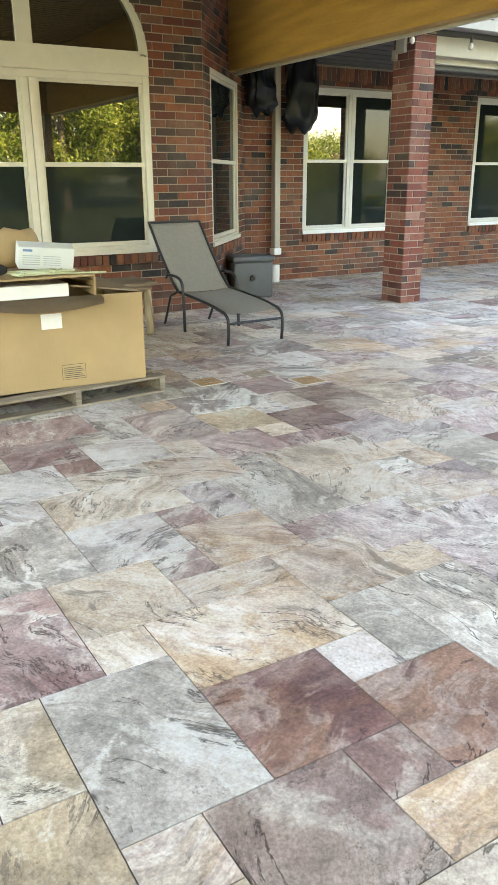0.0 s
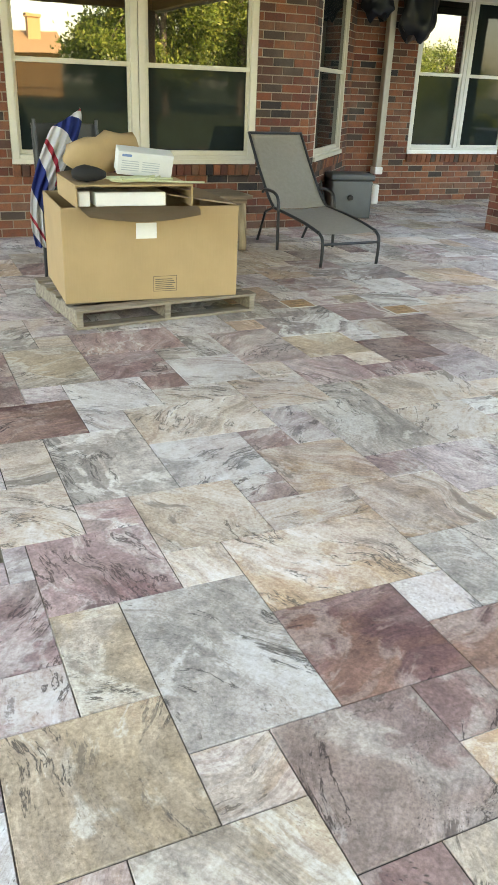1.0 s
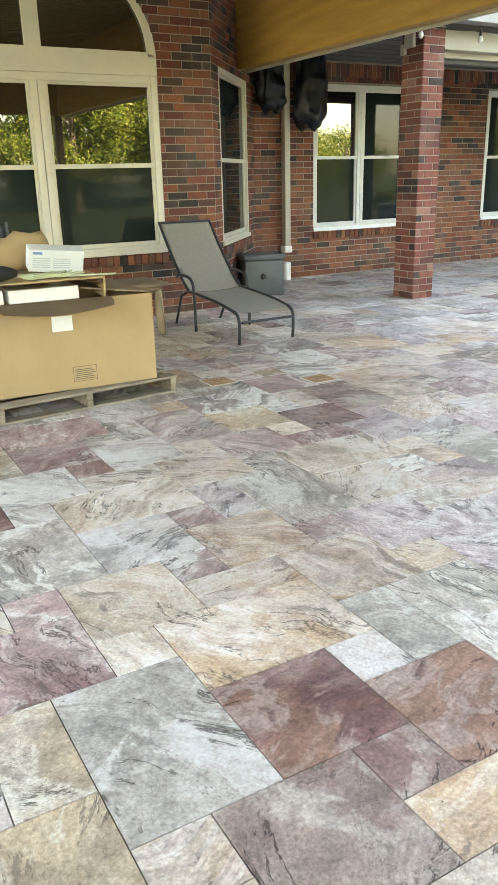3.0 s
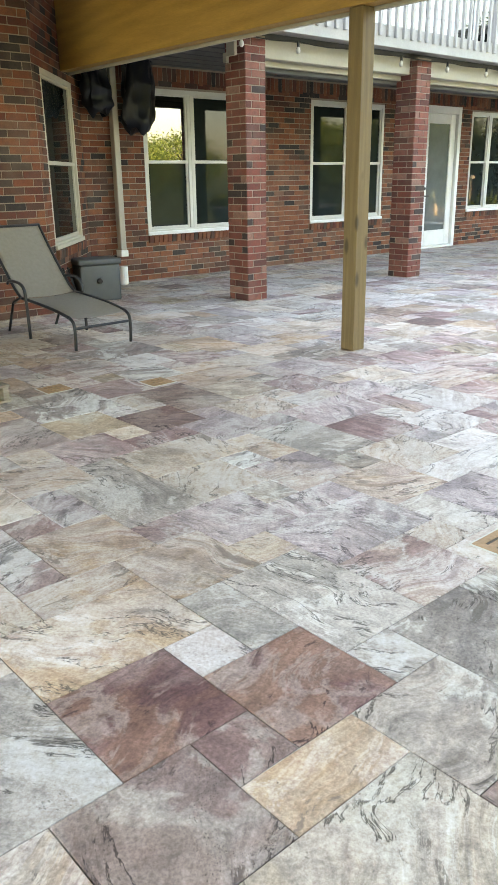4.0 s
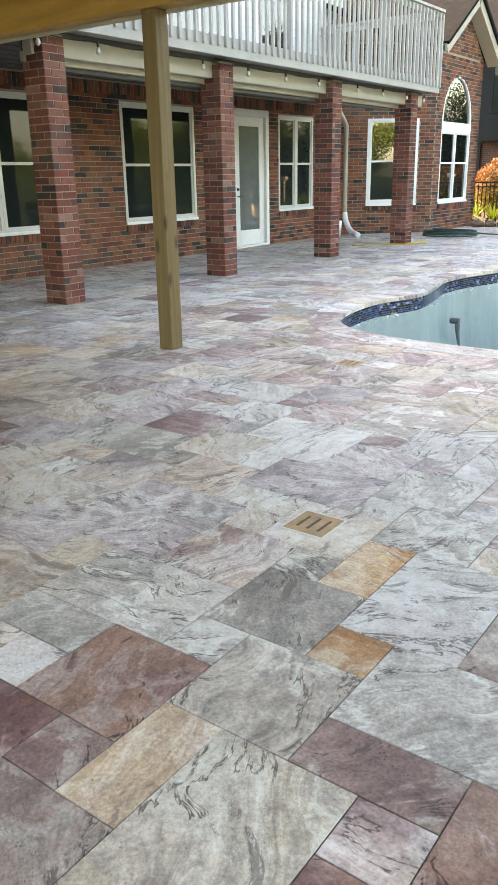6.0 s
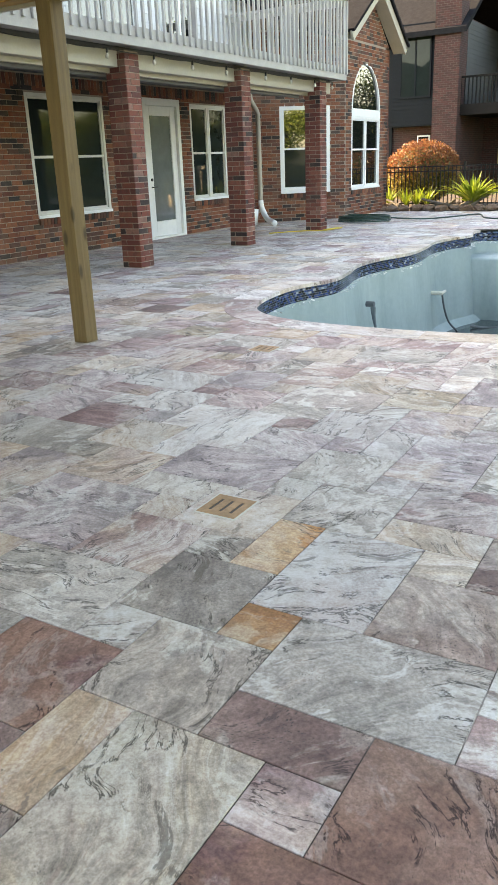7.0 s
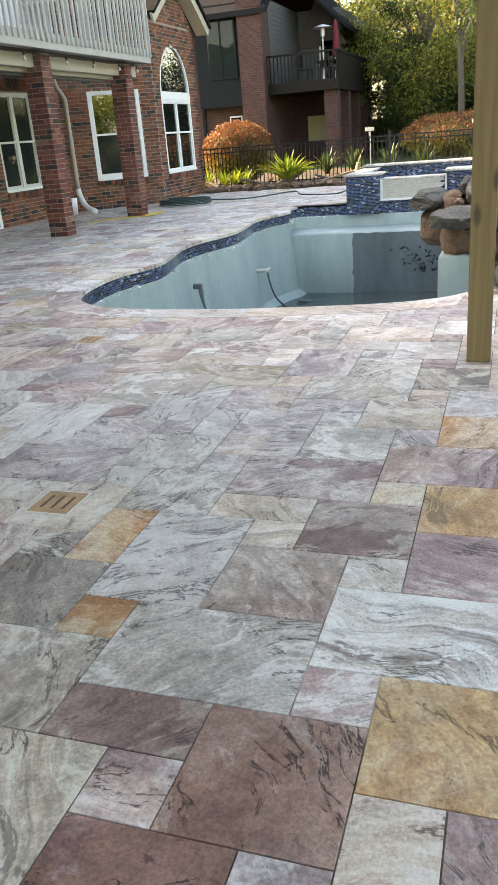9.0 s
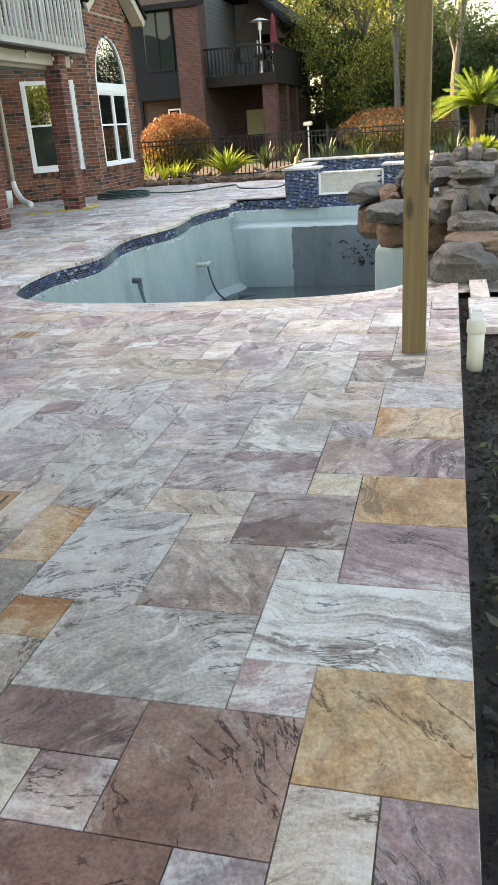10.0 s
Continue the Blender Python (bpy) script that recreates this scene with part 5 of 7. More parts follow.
part("body", boxes((-0.175, 0.175, -0.06, 0.06, 0.02, 0.165), bevel=0.004, m=m), plain("glossy_white_card", (0.68, 0.71, 0.72), 0.4, 0, 0.04), wb)
GREYINK = plain("pale_print", (0.42, 0.47, 0.53), 0.6, 0, 0.1)
part("print", boxes(*[(-0.15 + 0.13 * (i % 2), -0.04 + 0.13 * (i % 2), -0.0615, -0.0602, 0.05 + 0.014 * (i // 2), 0.055 + 0.014 * (i // 2)) for i in range(10)], m=m), GREYINK, wb, "rows of unreadable print")
part("emblem", boxes((-0.15, -0.09, -0.0615, -0.0602, 0.135, 0.15), m=m), plain("blue_print", (0.15, 0.25, 0.5), 0.6), wb)
bk = thing("paper_sack", "crumpled brown paper sack behind the carton", "bag", (1.27, 5.24, 0.836))
bm = bmesh.new()
bmesh.ops.create_icosphere(bm, subdivisions=3, radius=1.0)
for v in bm.verts:
    s = 1 + 0.22 * noise.noise(v.co * 1.7) + 0.04 * noise.noise(v.co * 4)
    v.co = Vector((v.co.x * 0.24 * s + 0.06 * v.co.z, v.co.y * 0.10 * s, max(0, (v.co.z * 0.5 + 0.5) * 0.25 * s)))
part("sack", bm, CARD, bk, "", True)
cord = solid("rope", tubes(*[(spline([(1.10 + 0.5 * rng.random(), 4.74 + 0.16 * rng.random(), 0.842 + 0.004 * k) for _ in range(9)], 5), 0.006) for k in range(5)], ([(1.3, 4.78, 0.845), (1.55, 4.74, 0.842), (1.76, 4.70, 0.84)], 0.006), n=6), plain("pale_green_cord", (0.55, 0.58, 0.38), 0.7), "pale green and white cord coiled on the carton", "rope", "", True)
solid("tool_bag", tubes((spline([(0.97, 4.82, 0.88), (1.05, 4.82, 0.885), (1.17, 4.83, 0.875)], 4), [0.02, 0.03, 0.04, 0.045, 0.05, 0.045, 0.04, 0.03, 0.02]), n=12), plain("black_fabric", (0.012, 0.012, 0.014), 0.8), "small black fabric pouch on the carton", "bag", "", True)

# striped cloth draped behind the box
cloth = thing("striped_towel", "blue, white and red striped cloth draped in folds", "towel", (1.05, 5.60, 0))
STRIPES = [((0.74, 0.74, 0.76), 0.34), ((0.46, 0.03, 0.06), 0.42), ((0.74, 0.74, 0.76), 0.62), ((0.02, 0.045, 0.24), 1.01)]
n = Nodes("striped_cotton")
xx = n.math("FRACT", n.math("MULTIPLY", n.node("ShaderNodeSeparateXYZ", 0, None, Vector=n.uv()), 2.0))
n.bump(n.noise(n.obj(), 240, 3), 0.2, 0.002)
STRIPED = n.done(n.ramp(xx, [(0.0, STRIPES[0][0])] + [(STRIPES[i - 1][1], STRIPES[i][0]) for i in range(1, len(STRIPES))], "CONSTANT"), 0.85)
bm = bmesh.new()
uvl = bm.loops.layers.uv.new("UVMap")
NU, NV = 26, 30
spine = spline([(0.10, 0.16, 1.15), (0.07, 0.14, 1.05), (-0.02, 0.10, 0.86), (-0.12, 0.05, 0.66), (-0.14, 0.06, 0.48), (-0.12, 0.08, 0.30)], 6)
G = []
for j, c in enumerate(spine):
    t = j / (len(spine) - 1)
    w = 0.10 + 0.04 * math.sin(math.pi * min(1, 1.6 * t)) - 0.035 * t
    G.append([bm.verts.new(c + Vector(((i / NU - 0.5) * 2 * w, -0.02 * math.sin(i * 0.9 + 2.5 * t) * (0.5 + t) - 0.04 * (1 - (2 * i / NU - 1) ** 2), (i / NU - 0.5) * 0.12 * (1 - t)))) for i in range(NU + 1)])
for j in range(len(G) - 1):
    for i in range(NU):
        f = bm.faces.new((G[j][i], G[j][i + 1], G[j + 1][i + 1], G[j + 1][i]))
        for lp, (a, b) in zip(f.loops, ((i, j), (i + 1, j), (i + 1, j + 1), (i, j + 1))):
            lp[uvl].uv = (b / len(G) * 0.98 - a / NU * 0.34, b / len(G))
bmesh.ops.solidify(bm, geom=bm.faces[:], thickness=0.004)
part("cloth", bm, STRIPED, cloth, "", True)
stand = thing("patio_chair", "dark metal chair back under the draped cloth", "chair", (1.18, 6.0, 0))
for x in (-0.2, 0.25):
    part("leg", tubes(([(x, 0, 0), (x, -0.03, 0.45), (x, 0.08, 1.12)], 0.012)), CHAIRMETAL, stand)
    part("leg", tubes(([(x, -0.45, 0), (x, -0.42, 0.44)], 0.012)), CHAIRMETAL, stand)
part("seat", boxes((-0.22, 0.27, -0.44, 0.0, 0.44, 0.46), bevel=0.006), CHAIRMETAL, stand)
part("backrest", boxes((-0.21, 0.26, 0.02, 0.045, 0.62, 1.1), bevel=0.006, m=pose(0, 0, 0, -6, 0, 0)), CHAIRMETAL, stand)

# side table between box and lounger
tb = thing("side_table", "small brown wooden table with pale rounded legs", "table", (2.60, 6.86, 0), 3)
part("tabletop", boxes((-0.36, 0.36, -0.25, 0.25, 0.46, 0.495), bevel=0.006), TABLEWOOD, tb)
part("apron", boxes((-0.32, 0.32, -0.21, 0.21, 0.41, 0.458)), TABLEWOOD, tb)
for x in (-0.30, 0.30):
    for y in (-0.19, 0.19):
        part("leg", tubes(([(x, y, 0), (x, y, 0.06), (x * 0.96, y * 0.96, 0.2), (x * 0.94, y * 0.94, 0.42)], [0.032, 0.036, 0.042, 0.04]), n=12), LEGWOOD, tb, "", True)

# chaise lounge
MESHCLOTH = plain("taupe_sling_fabric", (0.40, 0.375, 0.32), 0.7, 0, 0.10, 30, 0.2)
ch = thing("chaise_lounge", "taupe sling chaise lounge with a charcoal tube frame, back raised", "lounger", (3.55, 5.83, 0), 1.5)
RUN = spline([(0, 0.06, 0.275), (0, 0.30, 0.315), (0, 0.62, 0.345), (0, 0.92, 0.365)], 5)
BACK = spline([(0, 0.92, 0.365), (0, 1.05, 0.46), (0, 1.30, 0.72), (0, 1.52, 0.985)], 5)


def sling(run, half, sag):
    bm = bmesh.new()
    k = 10
    rows = [[bm.verts.new((-half + 2 * half * i / k, p.y, p.z - sag * (1 - (2 * i / k - 1) ** 2))) for i in range(k + 1)] for p in run]
    for a, b in zip(rows, rows[1:]):
        for i in range(k):
            bm.faces.new((a[i], a[i + 1], b[i + 1], b[i]))
    bmesh.ops.solidify(bm, geom=bm.faces[:], thickness=0.006)
    return bm


part("seat", sling(RUN, 0.275, 0.018), MESHCLOTH, ch, "", True)
part("backrest", sling(BACK, 0.275, 0.015), MESHCLOTH, ch, "", True)
for s in (-0.285, 0.285):
    part("side_rail", tubes(([(s, p.y, p.z) for p in RUN], 0.015)), CHAIRMETAL, ch, "", True)
    part("back_rail", tubes(([(s, p.y, p.z) for p in BACK], 0.014)), CHAIRMETAL, ch, "", True)
    part("front_leg", tubes((spline([(s, 0.0, 0.0), (s, -0.01, 0.12), (s, 0.0, 0.23), (s, 0.06, 0.275)], 4), 0.014)), CHAIRMETAL, ch, "", True)
    part("arm", tubes((spline([(s * 1.06, 0.78, 0.0), (s * 1.06, 0.79, 0.30), (s * 1.06, 0.81, 0.45), (s * 1.06, 0.90, 0.505), (s * 1.06, 1.08, 0.51), (s * 1.04, 1.14, 0.48)], 5), 0.015)), CHAIRMETAL, ch, "", True)
    part("rear_leg", tubes(([(s * 0.9, 1.30, 0.0), (s * 0.95, 1.12, 0.30), (s, 0.95, 0.36)], 0.013)), CHAIRMETAL, ch)
part("cross_bar", tubes(([(-0.285, 0.0, 0.19), (0.285, 0.0, 0.19)], 0.012)), CHAIRMETAL, ch)
part("cross_bar", tubes(([(-0.285, 1.51, 0.98), (0.285, 1.51, 0.98)], 0.013)), CHAIRMETAL, ch)

# grey equipment case
case = thing("equipment_box", "slate grey plastic equipment case with a lid and latch", "equipment box", (4.98, 8.33, 0), -12)
part("body", boxes((-0.25, 0.25, -0.18, 0.18, 0.0, 0.43), bevel=0.018), PLASTIC, case, "", True)
part("lid", boxes((-0.27, 0.27, -0.20, 0.20, 0.43, 0.50), bevel=0.018), PLASTIC, case, "", True)
part("knob", tubes(([(-0.02, -0.18, 0.24), (-0.02, -0.215, 0.24)], [0.035, 0.028]), n=14), BLACKMETAL, case)
part("latch", boxes((0.25, 0.275, -0.07, 0.05, 0.30, 0.40), bevel=0.004), BLACKMETAL, case)
hp = thing("hand_tools", "thin metal tools leaning against the brick", "tools", (4.42, 8.02, 0))
for i, x in enumerate((-0.06, 0.02, 0.09)):
    part("rod", tubes(([(x, -0.1, 0.0), (x - 0.02, 0.06 + 0.02 * i, 0.44)], 0.011)), BLACKMETAL, hp)

# ---- spa ----
def uv_box(bm, x0, x1, y0, y1, z0, z1):
    """A box with lengths in metres as its texture coordinates."""
    uv = bm.loops.layers.uv.get("UVMap") or bm.loops.layers.uv.new("UVMap")
    k = len(bm.faces)
    quad_box(bm, x0, x1, y0, y1, z0, z1)
    bm.faces.ensure_lookup_table()
    for f in bm.faces[k:]:
        f.normal_update()
        for lp in f.loops:
            c = lp.vert.co
            lp[uv].uv = (c.x + c.y, c.z) if abs(f.normal.z) < 0.5 else (c.x, c.y)
    return bm


def uv_boxes(*dims):
    bm = bmesh.new()
    for d in dims:
        uv_box(bm, *d)
    return bm


SX, SH = 15.52, 0.50
spa = thing("spa", "raised spa faced with blue mosaic and pale stone", "spa", (0, 0, 0))
part("pier", uv_boxes((SX, SX + 0.55, 1.96, 2.60, -0.2, SH)), MOSAIC, spa, "blue mosaic pier")
part("pier", uv_boxes((SX, SX + 0.55, -0.1, 0.72, -0.2, SH)), MOSAIC, spa, "blue mosaic pier")
part("front_wall", uv_boxes((SX + 0.10, SX + 0.40, 0.72, 1.96, -0.2, 0.40)), MOSAIC, spa)
part("back_wall", uv_boxes((SX + 2.2, SX + 2.5, -0.1, 2.60, -0.05, SH + 0.06), (SX + 0.55, SX + 2.2, 2.32, 2.60, -0.05, SH), (SX + 0.55, SX + 2.2, -0.1, 0.2, -0.05, SH)), MOSAIC, spa)
ST = plain("pale_split_stone", (0.55, 0.51, 0.45), 0.85, 0, 0.2, 14, 0.3)
z = 0.07
while z < 0.40:
    y = 0.75 + rng.uniform(0, 0.1)
    while y < 1.93:
        w = min(rng.uniform(0.12, 0.30), 1.94 - y)
        if w > 0.02:
            t = rng.uniform(0.0, 0.012)
            part("ledge_stone", boxes((SX + 0.07 - t, SX + 0.10, y, y + w - 0.004, z, z + 0.030)), ST, spa)
        y += w
    z += 0.034
part("stone_frame", boxes((SX + 0.05, SX + 0.099, 1.915, 1.955, 0.03, 0.43), (SX + 0.05, SX + 0.099, 0.725, 0.76, 0.03, 0.43), (SX + 0.05, SX + 0.099, 0.76, 1.915, 0.03, 0.066)), WHITE, spa, "pale frame round the stone panel")
part("coping", boxes((SX - 0.03, SX + 0.6, 1.93, 2.64, SH, SH + 0.04), bevel=0.008), STONE["white"], spa)
part("coping", boxes((SX - 0.03, SX + 0.6, -0.14, 0.75, SH, SH + 0.04), bevel=0.008), STONE["white"], spa)
part("coping", boxes((SX + 0.05, SX + 0.45, 0.755, 1.925, 0.40, 0.435), bevel=0.008), STONE["white"], spa)
part("coping", boxes((SX + 2.15, SX + 2.6, -0.14, 2.64, SH + 0.06, SH + 0.10), (SX + 0.605, SX + 2.145, 2.28, 2.64, SH, SH + 0.04), (SX + 0.605, SX + 2.145, -0.14, 0.24, SH, SH + 0.04), bevel=0.008), STONE["white"], spa)
part("spa_floor", boxes((SX + 0.4, SX + 2.2, 0.2, 2.32, -0.05, 0.02)), PLASTER, spa)


# ---- rocks by the pool ----
def rock(at, size, seed, turn=0.0, mat=None, flat=0.35, tilt=0.0, label="weathered grey boulder stacked beside the pool"):
    """A boulder: a rough ball with planar breaks, flattened, settled on its base."""
    bm = bmesh.new()
    bmesh.ops.create_icosphere(bm, subdivisions=4, radius=1.0)
    r = random.Random(seed)
    cuts = [(Vector((r.uniform(-1, 1), r.uniform(-1, 1), r.uniform(-0.5, 0.9))).normalized(), r.uniform(0.60, 0.82)) for _ in range(9)]
    cuts += [(Vector((r.uniform(-0.15, 0.15), r.uniform(-0.15, 0.15), 1)).normalized(), 0.80), (Vector((0, 0, -1)), 0.82)]
    off = Vector((seed * 3.1, seed * 1.7, 0))
    for v in bm.verts:
        q = v.co
        p = Vector([math.copysign(abs(c) ** 0.62, c) for c in q]) * 0.92
        for n, d in cuts:
            e = p.dot(n) - d * 1.12
            if e > 0:
                p -= n * e * 0.97
        ledge = 0.035 * math.sin(p.z * 9 + 2 * noise.noise(p * 1.5 + off))
        p += q * (0.09 * noise.noise(p * 1.5 + off) + 0.05 * noise.noise(p * 5 + off) + 0.03 * noise.noise(p * 14 + off) + ledge)
        v.co = Vector((p.x * size[0], p.y * size[1], p.z * size[2]))
    o = solid("boulder", bm, mat or ROCK, label, "rock", "", True, "pool rocks")
    o.data.set_sharp_from_angle(angle=radians(26))
    o.location, o.rotation_euler = at, (radians(tilt), radians(tilt * 0.5), radians(turn))
    return o


# x, y, z, half sizes, kind
ROCKS = [(7.25, -0.62, 0.11, 0.32, 0.32, 0.19, 0), (7.70, -0.76, 0.25, 0.36, 0.33, 0.09, 1), (7.95, -0.74, 0.36, 0.34, 0.30, 0.12, 0), (8.1, -0.57, 0.47, 0.13, 0.08, 0.16, 0), (8.15, -0.76, 0.52, 0.16, 0.12, 0.18, 0),
         (8.5, -0.61, 0.55, 0.26, 0.20, 0.10, 0), (8.75, -0.76, 0.63, 0.36, 0.33, 0.10, 0), (8.7, -0.69, 0.79, 0.30, 0.24, 0.10, 0), (8.9, -0.56, 0.92, 0.14, 0.10, 0.10, 0), (8.9, -0.71, 0.95, 0.13, 0.09, 0.11, 0), (9.0, -0.86, 0.91, 0.2, 0.10, 0.07, 0),
         (9.3, -0.38, 0.70, 0.3, 0.18, 0.11, 0), (9.8, -0.41, 0.82, 0.3, 0.2, 0.10, 0), (8.6, -0.39, 0.42, 0.28, 0.15, 0.14, 0), (8.75, -0.37, 0.15, 0.26, 0.17, 0.20, 1), (9.9, 0.50, 0.52, 0.40, 0.25, 0.12, 0), (9.7, 0.17, 0.51, 0.30, 0.2, 0.11, 1),
         (8.5, 0.11, 0.44, 0.36, 0.25, 0.12, 0), (8.75, 0.09, 0.20, 0.25, 0.18, 0.18, 1), (9.6, 0.03, 0.67, 0.2, 0.1, 0.11, 0), (9.0, 0.1, 0.55, 0.12, 0.06, 0.04, 1), (8.3, -1.02, 0.45, 0.4, 0.2, 0.2, 0), (8.9, -0.16, 0.28, 0.35, 0.18, 0.31, 1),
         (9.3, -0.14, 0.62, 0.35, 0.19, 0.17, 0), (9.0, -0.09, -0.02, 0.36, 0.28, 0.16, 1), (8.9, -0.80, 0.22, 0.62, 0.42, 0.34, 0), (9.9, -0.2, 0.2, 0.55, 0.45, 0.34, 0), (9.9, -0.75, 0.45, 0.5, 0.45, 0.40, 0), (9.6, -1.3, 0.35, 0.7, 0.5, 0.45, 0),
         (7.9, -0.85, 0.08, 0.36, 0.36, 0.18, 0), (8.2, -1.5, 0.15, 0.5, 0.4, 0.26, 0), (9.95, 0.35, 0.22, 0.32, 0.25, 0.28, 1)]
for i, (x, y, z, a, b, c, kind) in enumerate(ROCKS):
    rock((x, y, z), (a, b, c), i + 3, rng.uniform(-12, 12), ROCK_TAN if kind else ROCK, tilt=rng.uniform(-5, 5), label="rusty tan stone wedged among the pool rocks" if kind else "weathered grey boulder stacked beside the pool")

# ---- soil strip, pipe, loose slabs ----
def bumpy(x0, x1, y0, y1, z, amp, step, seed):
    bm = bmesh.new()
    nx, ny = max(2, int((x1 - x0) / step)), max(2, int((y1 - y0) / step))
    P = [[bm.verts.new((x0 + (x1 - x0) * i / nx, y0 + (y1 - y0) * j / ny, z + amp * (noise.noise((x0 + (x1 - x0) * i / nx * 2.2 + seed, (y0 + (y1 - y0) * j / ny) * 2.2, seed)) + 0.5 * noise.noise((i * 0.6, j * 0.6, seed))))) for j in range(ny + 1)] for i in range(nx + 1)]
    for i in range(nx):
        for j in range(ny):
            bm.faces.new((P[i][j], P[i + 1][j], P[i + 1][j + 1], P[i][j + 1]))
    return bm


solid("soil_strip", bumpy(-4.5, 9.0, -3.2, EDGE_Y + 0.005, -0.045, 0.022, 0.045, 2), SOIL, "strip of bare dark soil along the patio edge", "soil", "structure", True)
V, F = [], []
crng = random.Random(8)
for _ in range(3000):
    x, y, s = crng.uniform(0.2, 6.5), EDGE_Y - 0.01 - abs(crng.gauss(0, 0.16)), crng.uniform(0.003, 0.014)
    k = len(V)
    V += [(x + crng.uniform(-s, s), y + crng.uniform(-s, s), -0.035 + crng.uniform(-0.004, s)) for _ in range(5)]
    F += [(k, k + 1, k + 2), (k, k + 2, k + 3), (k + 1, k + 2, k + 4), (k, k + 3, k + 4), (k + 1, k + 4, k + 3)]
tagged(data_part("soil_crumbs", V, F, MULCH), "crumbs and chips of soil on the ground", "soil", kind="stuff")
V, F = [], []
for _ in range(700):
    x, y, s = crng.uniform(0.2, 6.0), EDGE_Y - 0.03 - abs(crng.gauss(0, 0.2)), crng.uniform(0.010, 0.03)
    k = len(V)
    V += [(x + crng.uniform(-s, s), y + crng.uniform(-s, s), -0.045 + crng.uniform(0, 1.3 * s)) for _ in range(6)]
    F += [(k, k + 1, k + 2), (k, k + 2, k + 3), (k, k + 3, k + 4), (k + 1, k + 2, k + 5), (k + 2, k + 3, k + 5), (k + 3, k + 4, k + 5), (k, k + 1, k + 5), (k, k + 4, k + 5)]
tagged(data_part("soil_clods", V, F, SOIL), "clods of dark damp soil", "soil", kind="stuff")
pipe = thing("drain_pipe", "upright cream plastic drain pipe with a square adapter", "pipe", (4.62, -0.645, -0.05))
part("pipe", tubes(([(0, 0, 0), (0, 0, 0.26)], 0.047), n=20), PVC, pipe, "", True)
part("collar", tubes(([(0, 0, 0.235), (0, 0, 0.242), (0, 0, 0.305), (0, 0, 0.312)], [0.049, 0.054, 0.054, 0.046]), n=20), PVC, pipe, "", True)
part("adapter", boxes((-0.04, 0.04, -0.033, -0.029, 0.30, 0.36), (-0.04, 0.04, 0.029, 0.033, 0.30, 0.36), (-0.04, -0.036, -0.029, 0.029, 0.30, 0.36), (0.036, 0.04, -0.029, 0.029, 0.30, 0.36)), WHITE, pipe, "white square adapter")
step = thing("loose_slab", "pale loose travertine slab beside the deck", "slab", (0, 0, 0))
part("slab", boxes((5.35, 6.25, -1.6, -0.64, -0.02, 0.03), bevel=0.004), STONE["white"], step)
st2 = thing("loose_slab", "narrow pale stone strip beside the boulder", "slab", (0, 0, 0))
part("slab", boxes((6.27, 6.95, -0.80, -0.66, -0.02, 0.03), bevel=0.004), STONE["cream"], st2)
st3 = thing("loose_tile", "single white tile lying on the deck", "slab", (0, 0, 0))
part("slab", boxes((5.98, 6.30, -0.56, -0.38, 0.002, 0.014), bevel=0.003), STONE["white"], st3)
LITTER = leaf_mat("dry_and_green_leaves", [(0.0, (0.05, 0.08, 0.03)), (0.5, (0.10, 0.095, 0.06)), (1.0, (0.10, 0.14, 0.05))])


def leaf_cards(points, sizes, mat, name, parent, seed, up=0.0, label="", kind=""):
    """Small folded leaves at the given points."""
    r = np.random.RandomState(seed)
    n = len(points)
    a = r.normal(size=(n, 3))
    a[:, 2] *= 1 - up
    a /= np.linalg.norm(a, axis=1)[:, None]
    b = r.normal(size=(n, 3))
    b -= a * (a * b).sum(1)[:, None]
    b /= np.linalg.norm(b, axis=1)[:, None]
    s = np.asarray(sizes)[:, None] if np.ndim(sizes) else np.full((n, 1), sizes)
    s = s * r.uniform(0.6, 1.3, (n, 1))
    P = np.asarray(points)
    V = np.stack([P - a * s, P + b * s * 0.42, P + a * s, P - b * s * 0.42], 1).reshape(-1, 3)
    me = bpy.data.meshes.new(name)
    me.from_pydata(V.tolist(), [], np.arange(4 * n).reshape(-1, 4).tolist())
    me.materials.append(mat)
    o = new(name, me)
    o.parent = parent
    if label:
        tagged(o, label)
    if kind:
        tagged(o, kind=kind)
    return o


r = np.random.RandomState(5)
pts = np.stack([0.4 + 3.0 * r.uniform(0, 1, 320) ** 2, EDGE_Y - 0.05 - np.abs(r.normal(0, 0.13, 320)), r.uniform(-0.03, 0.035, 320)], 1)
tagged(leaf_cards(pts, 0.026, LITTER, "leaf_litter", None, 3, 0.6), "small fallen leaves and sprouts on the soil", "leaves", kind="stuff")

# ---- drains in the deck ----
DRAIN = plain("orange_tan_drain_stone", (0.40, 0.235, 0.12), 0.6, 0, 0.4, 9)
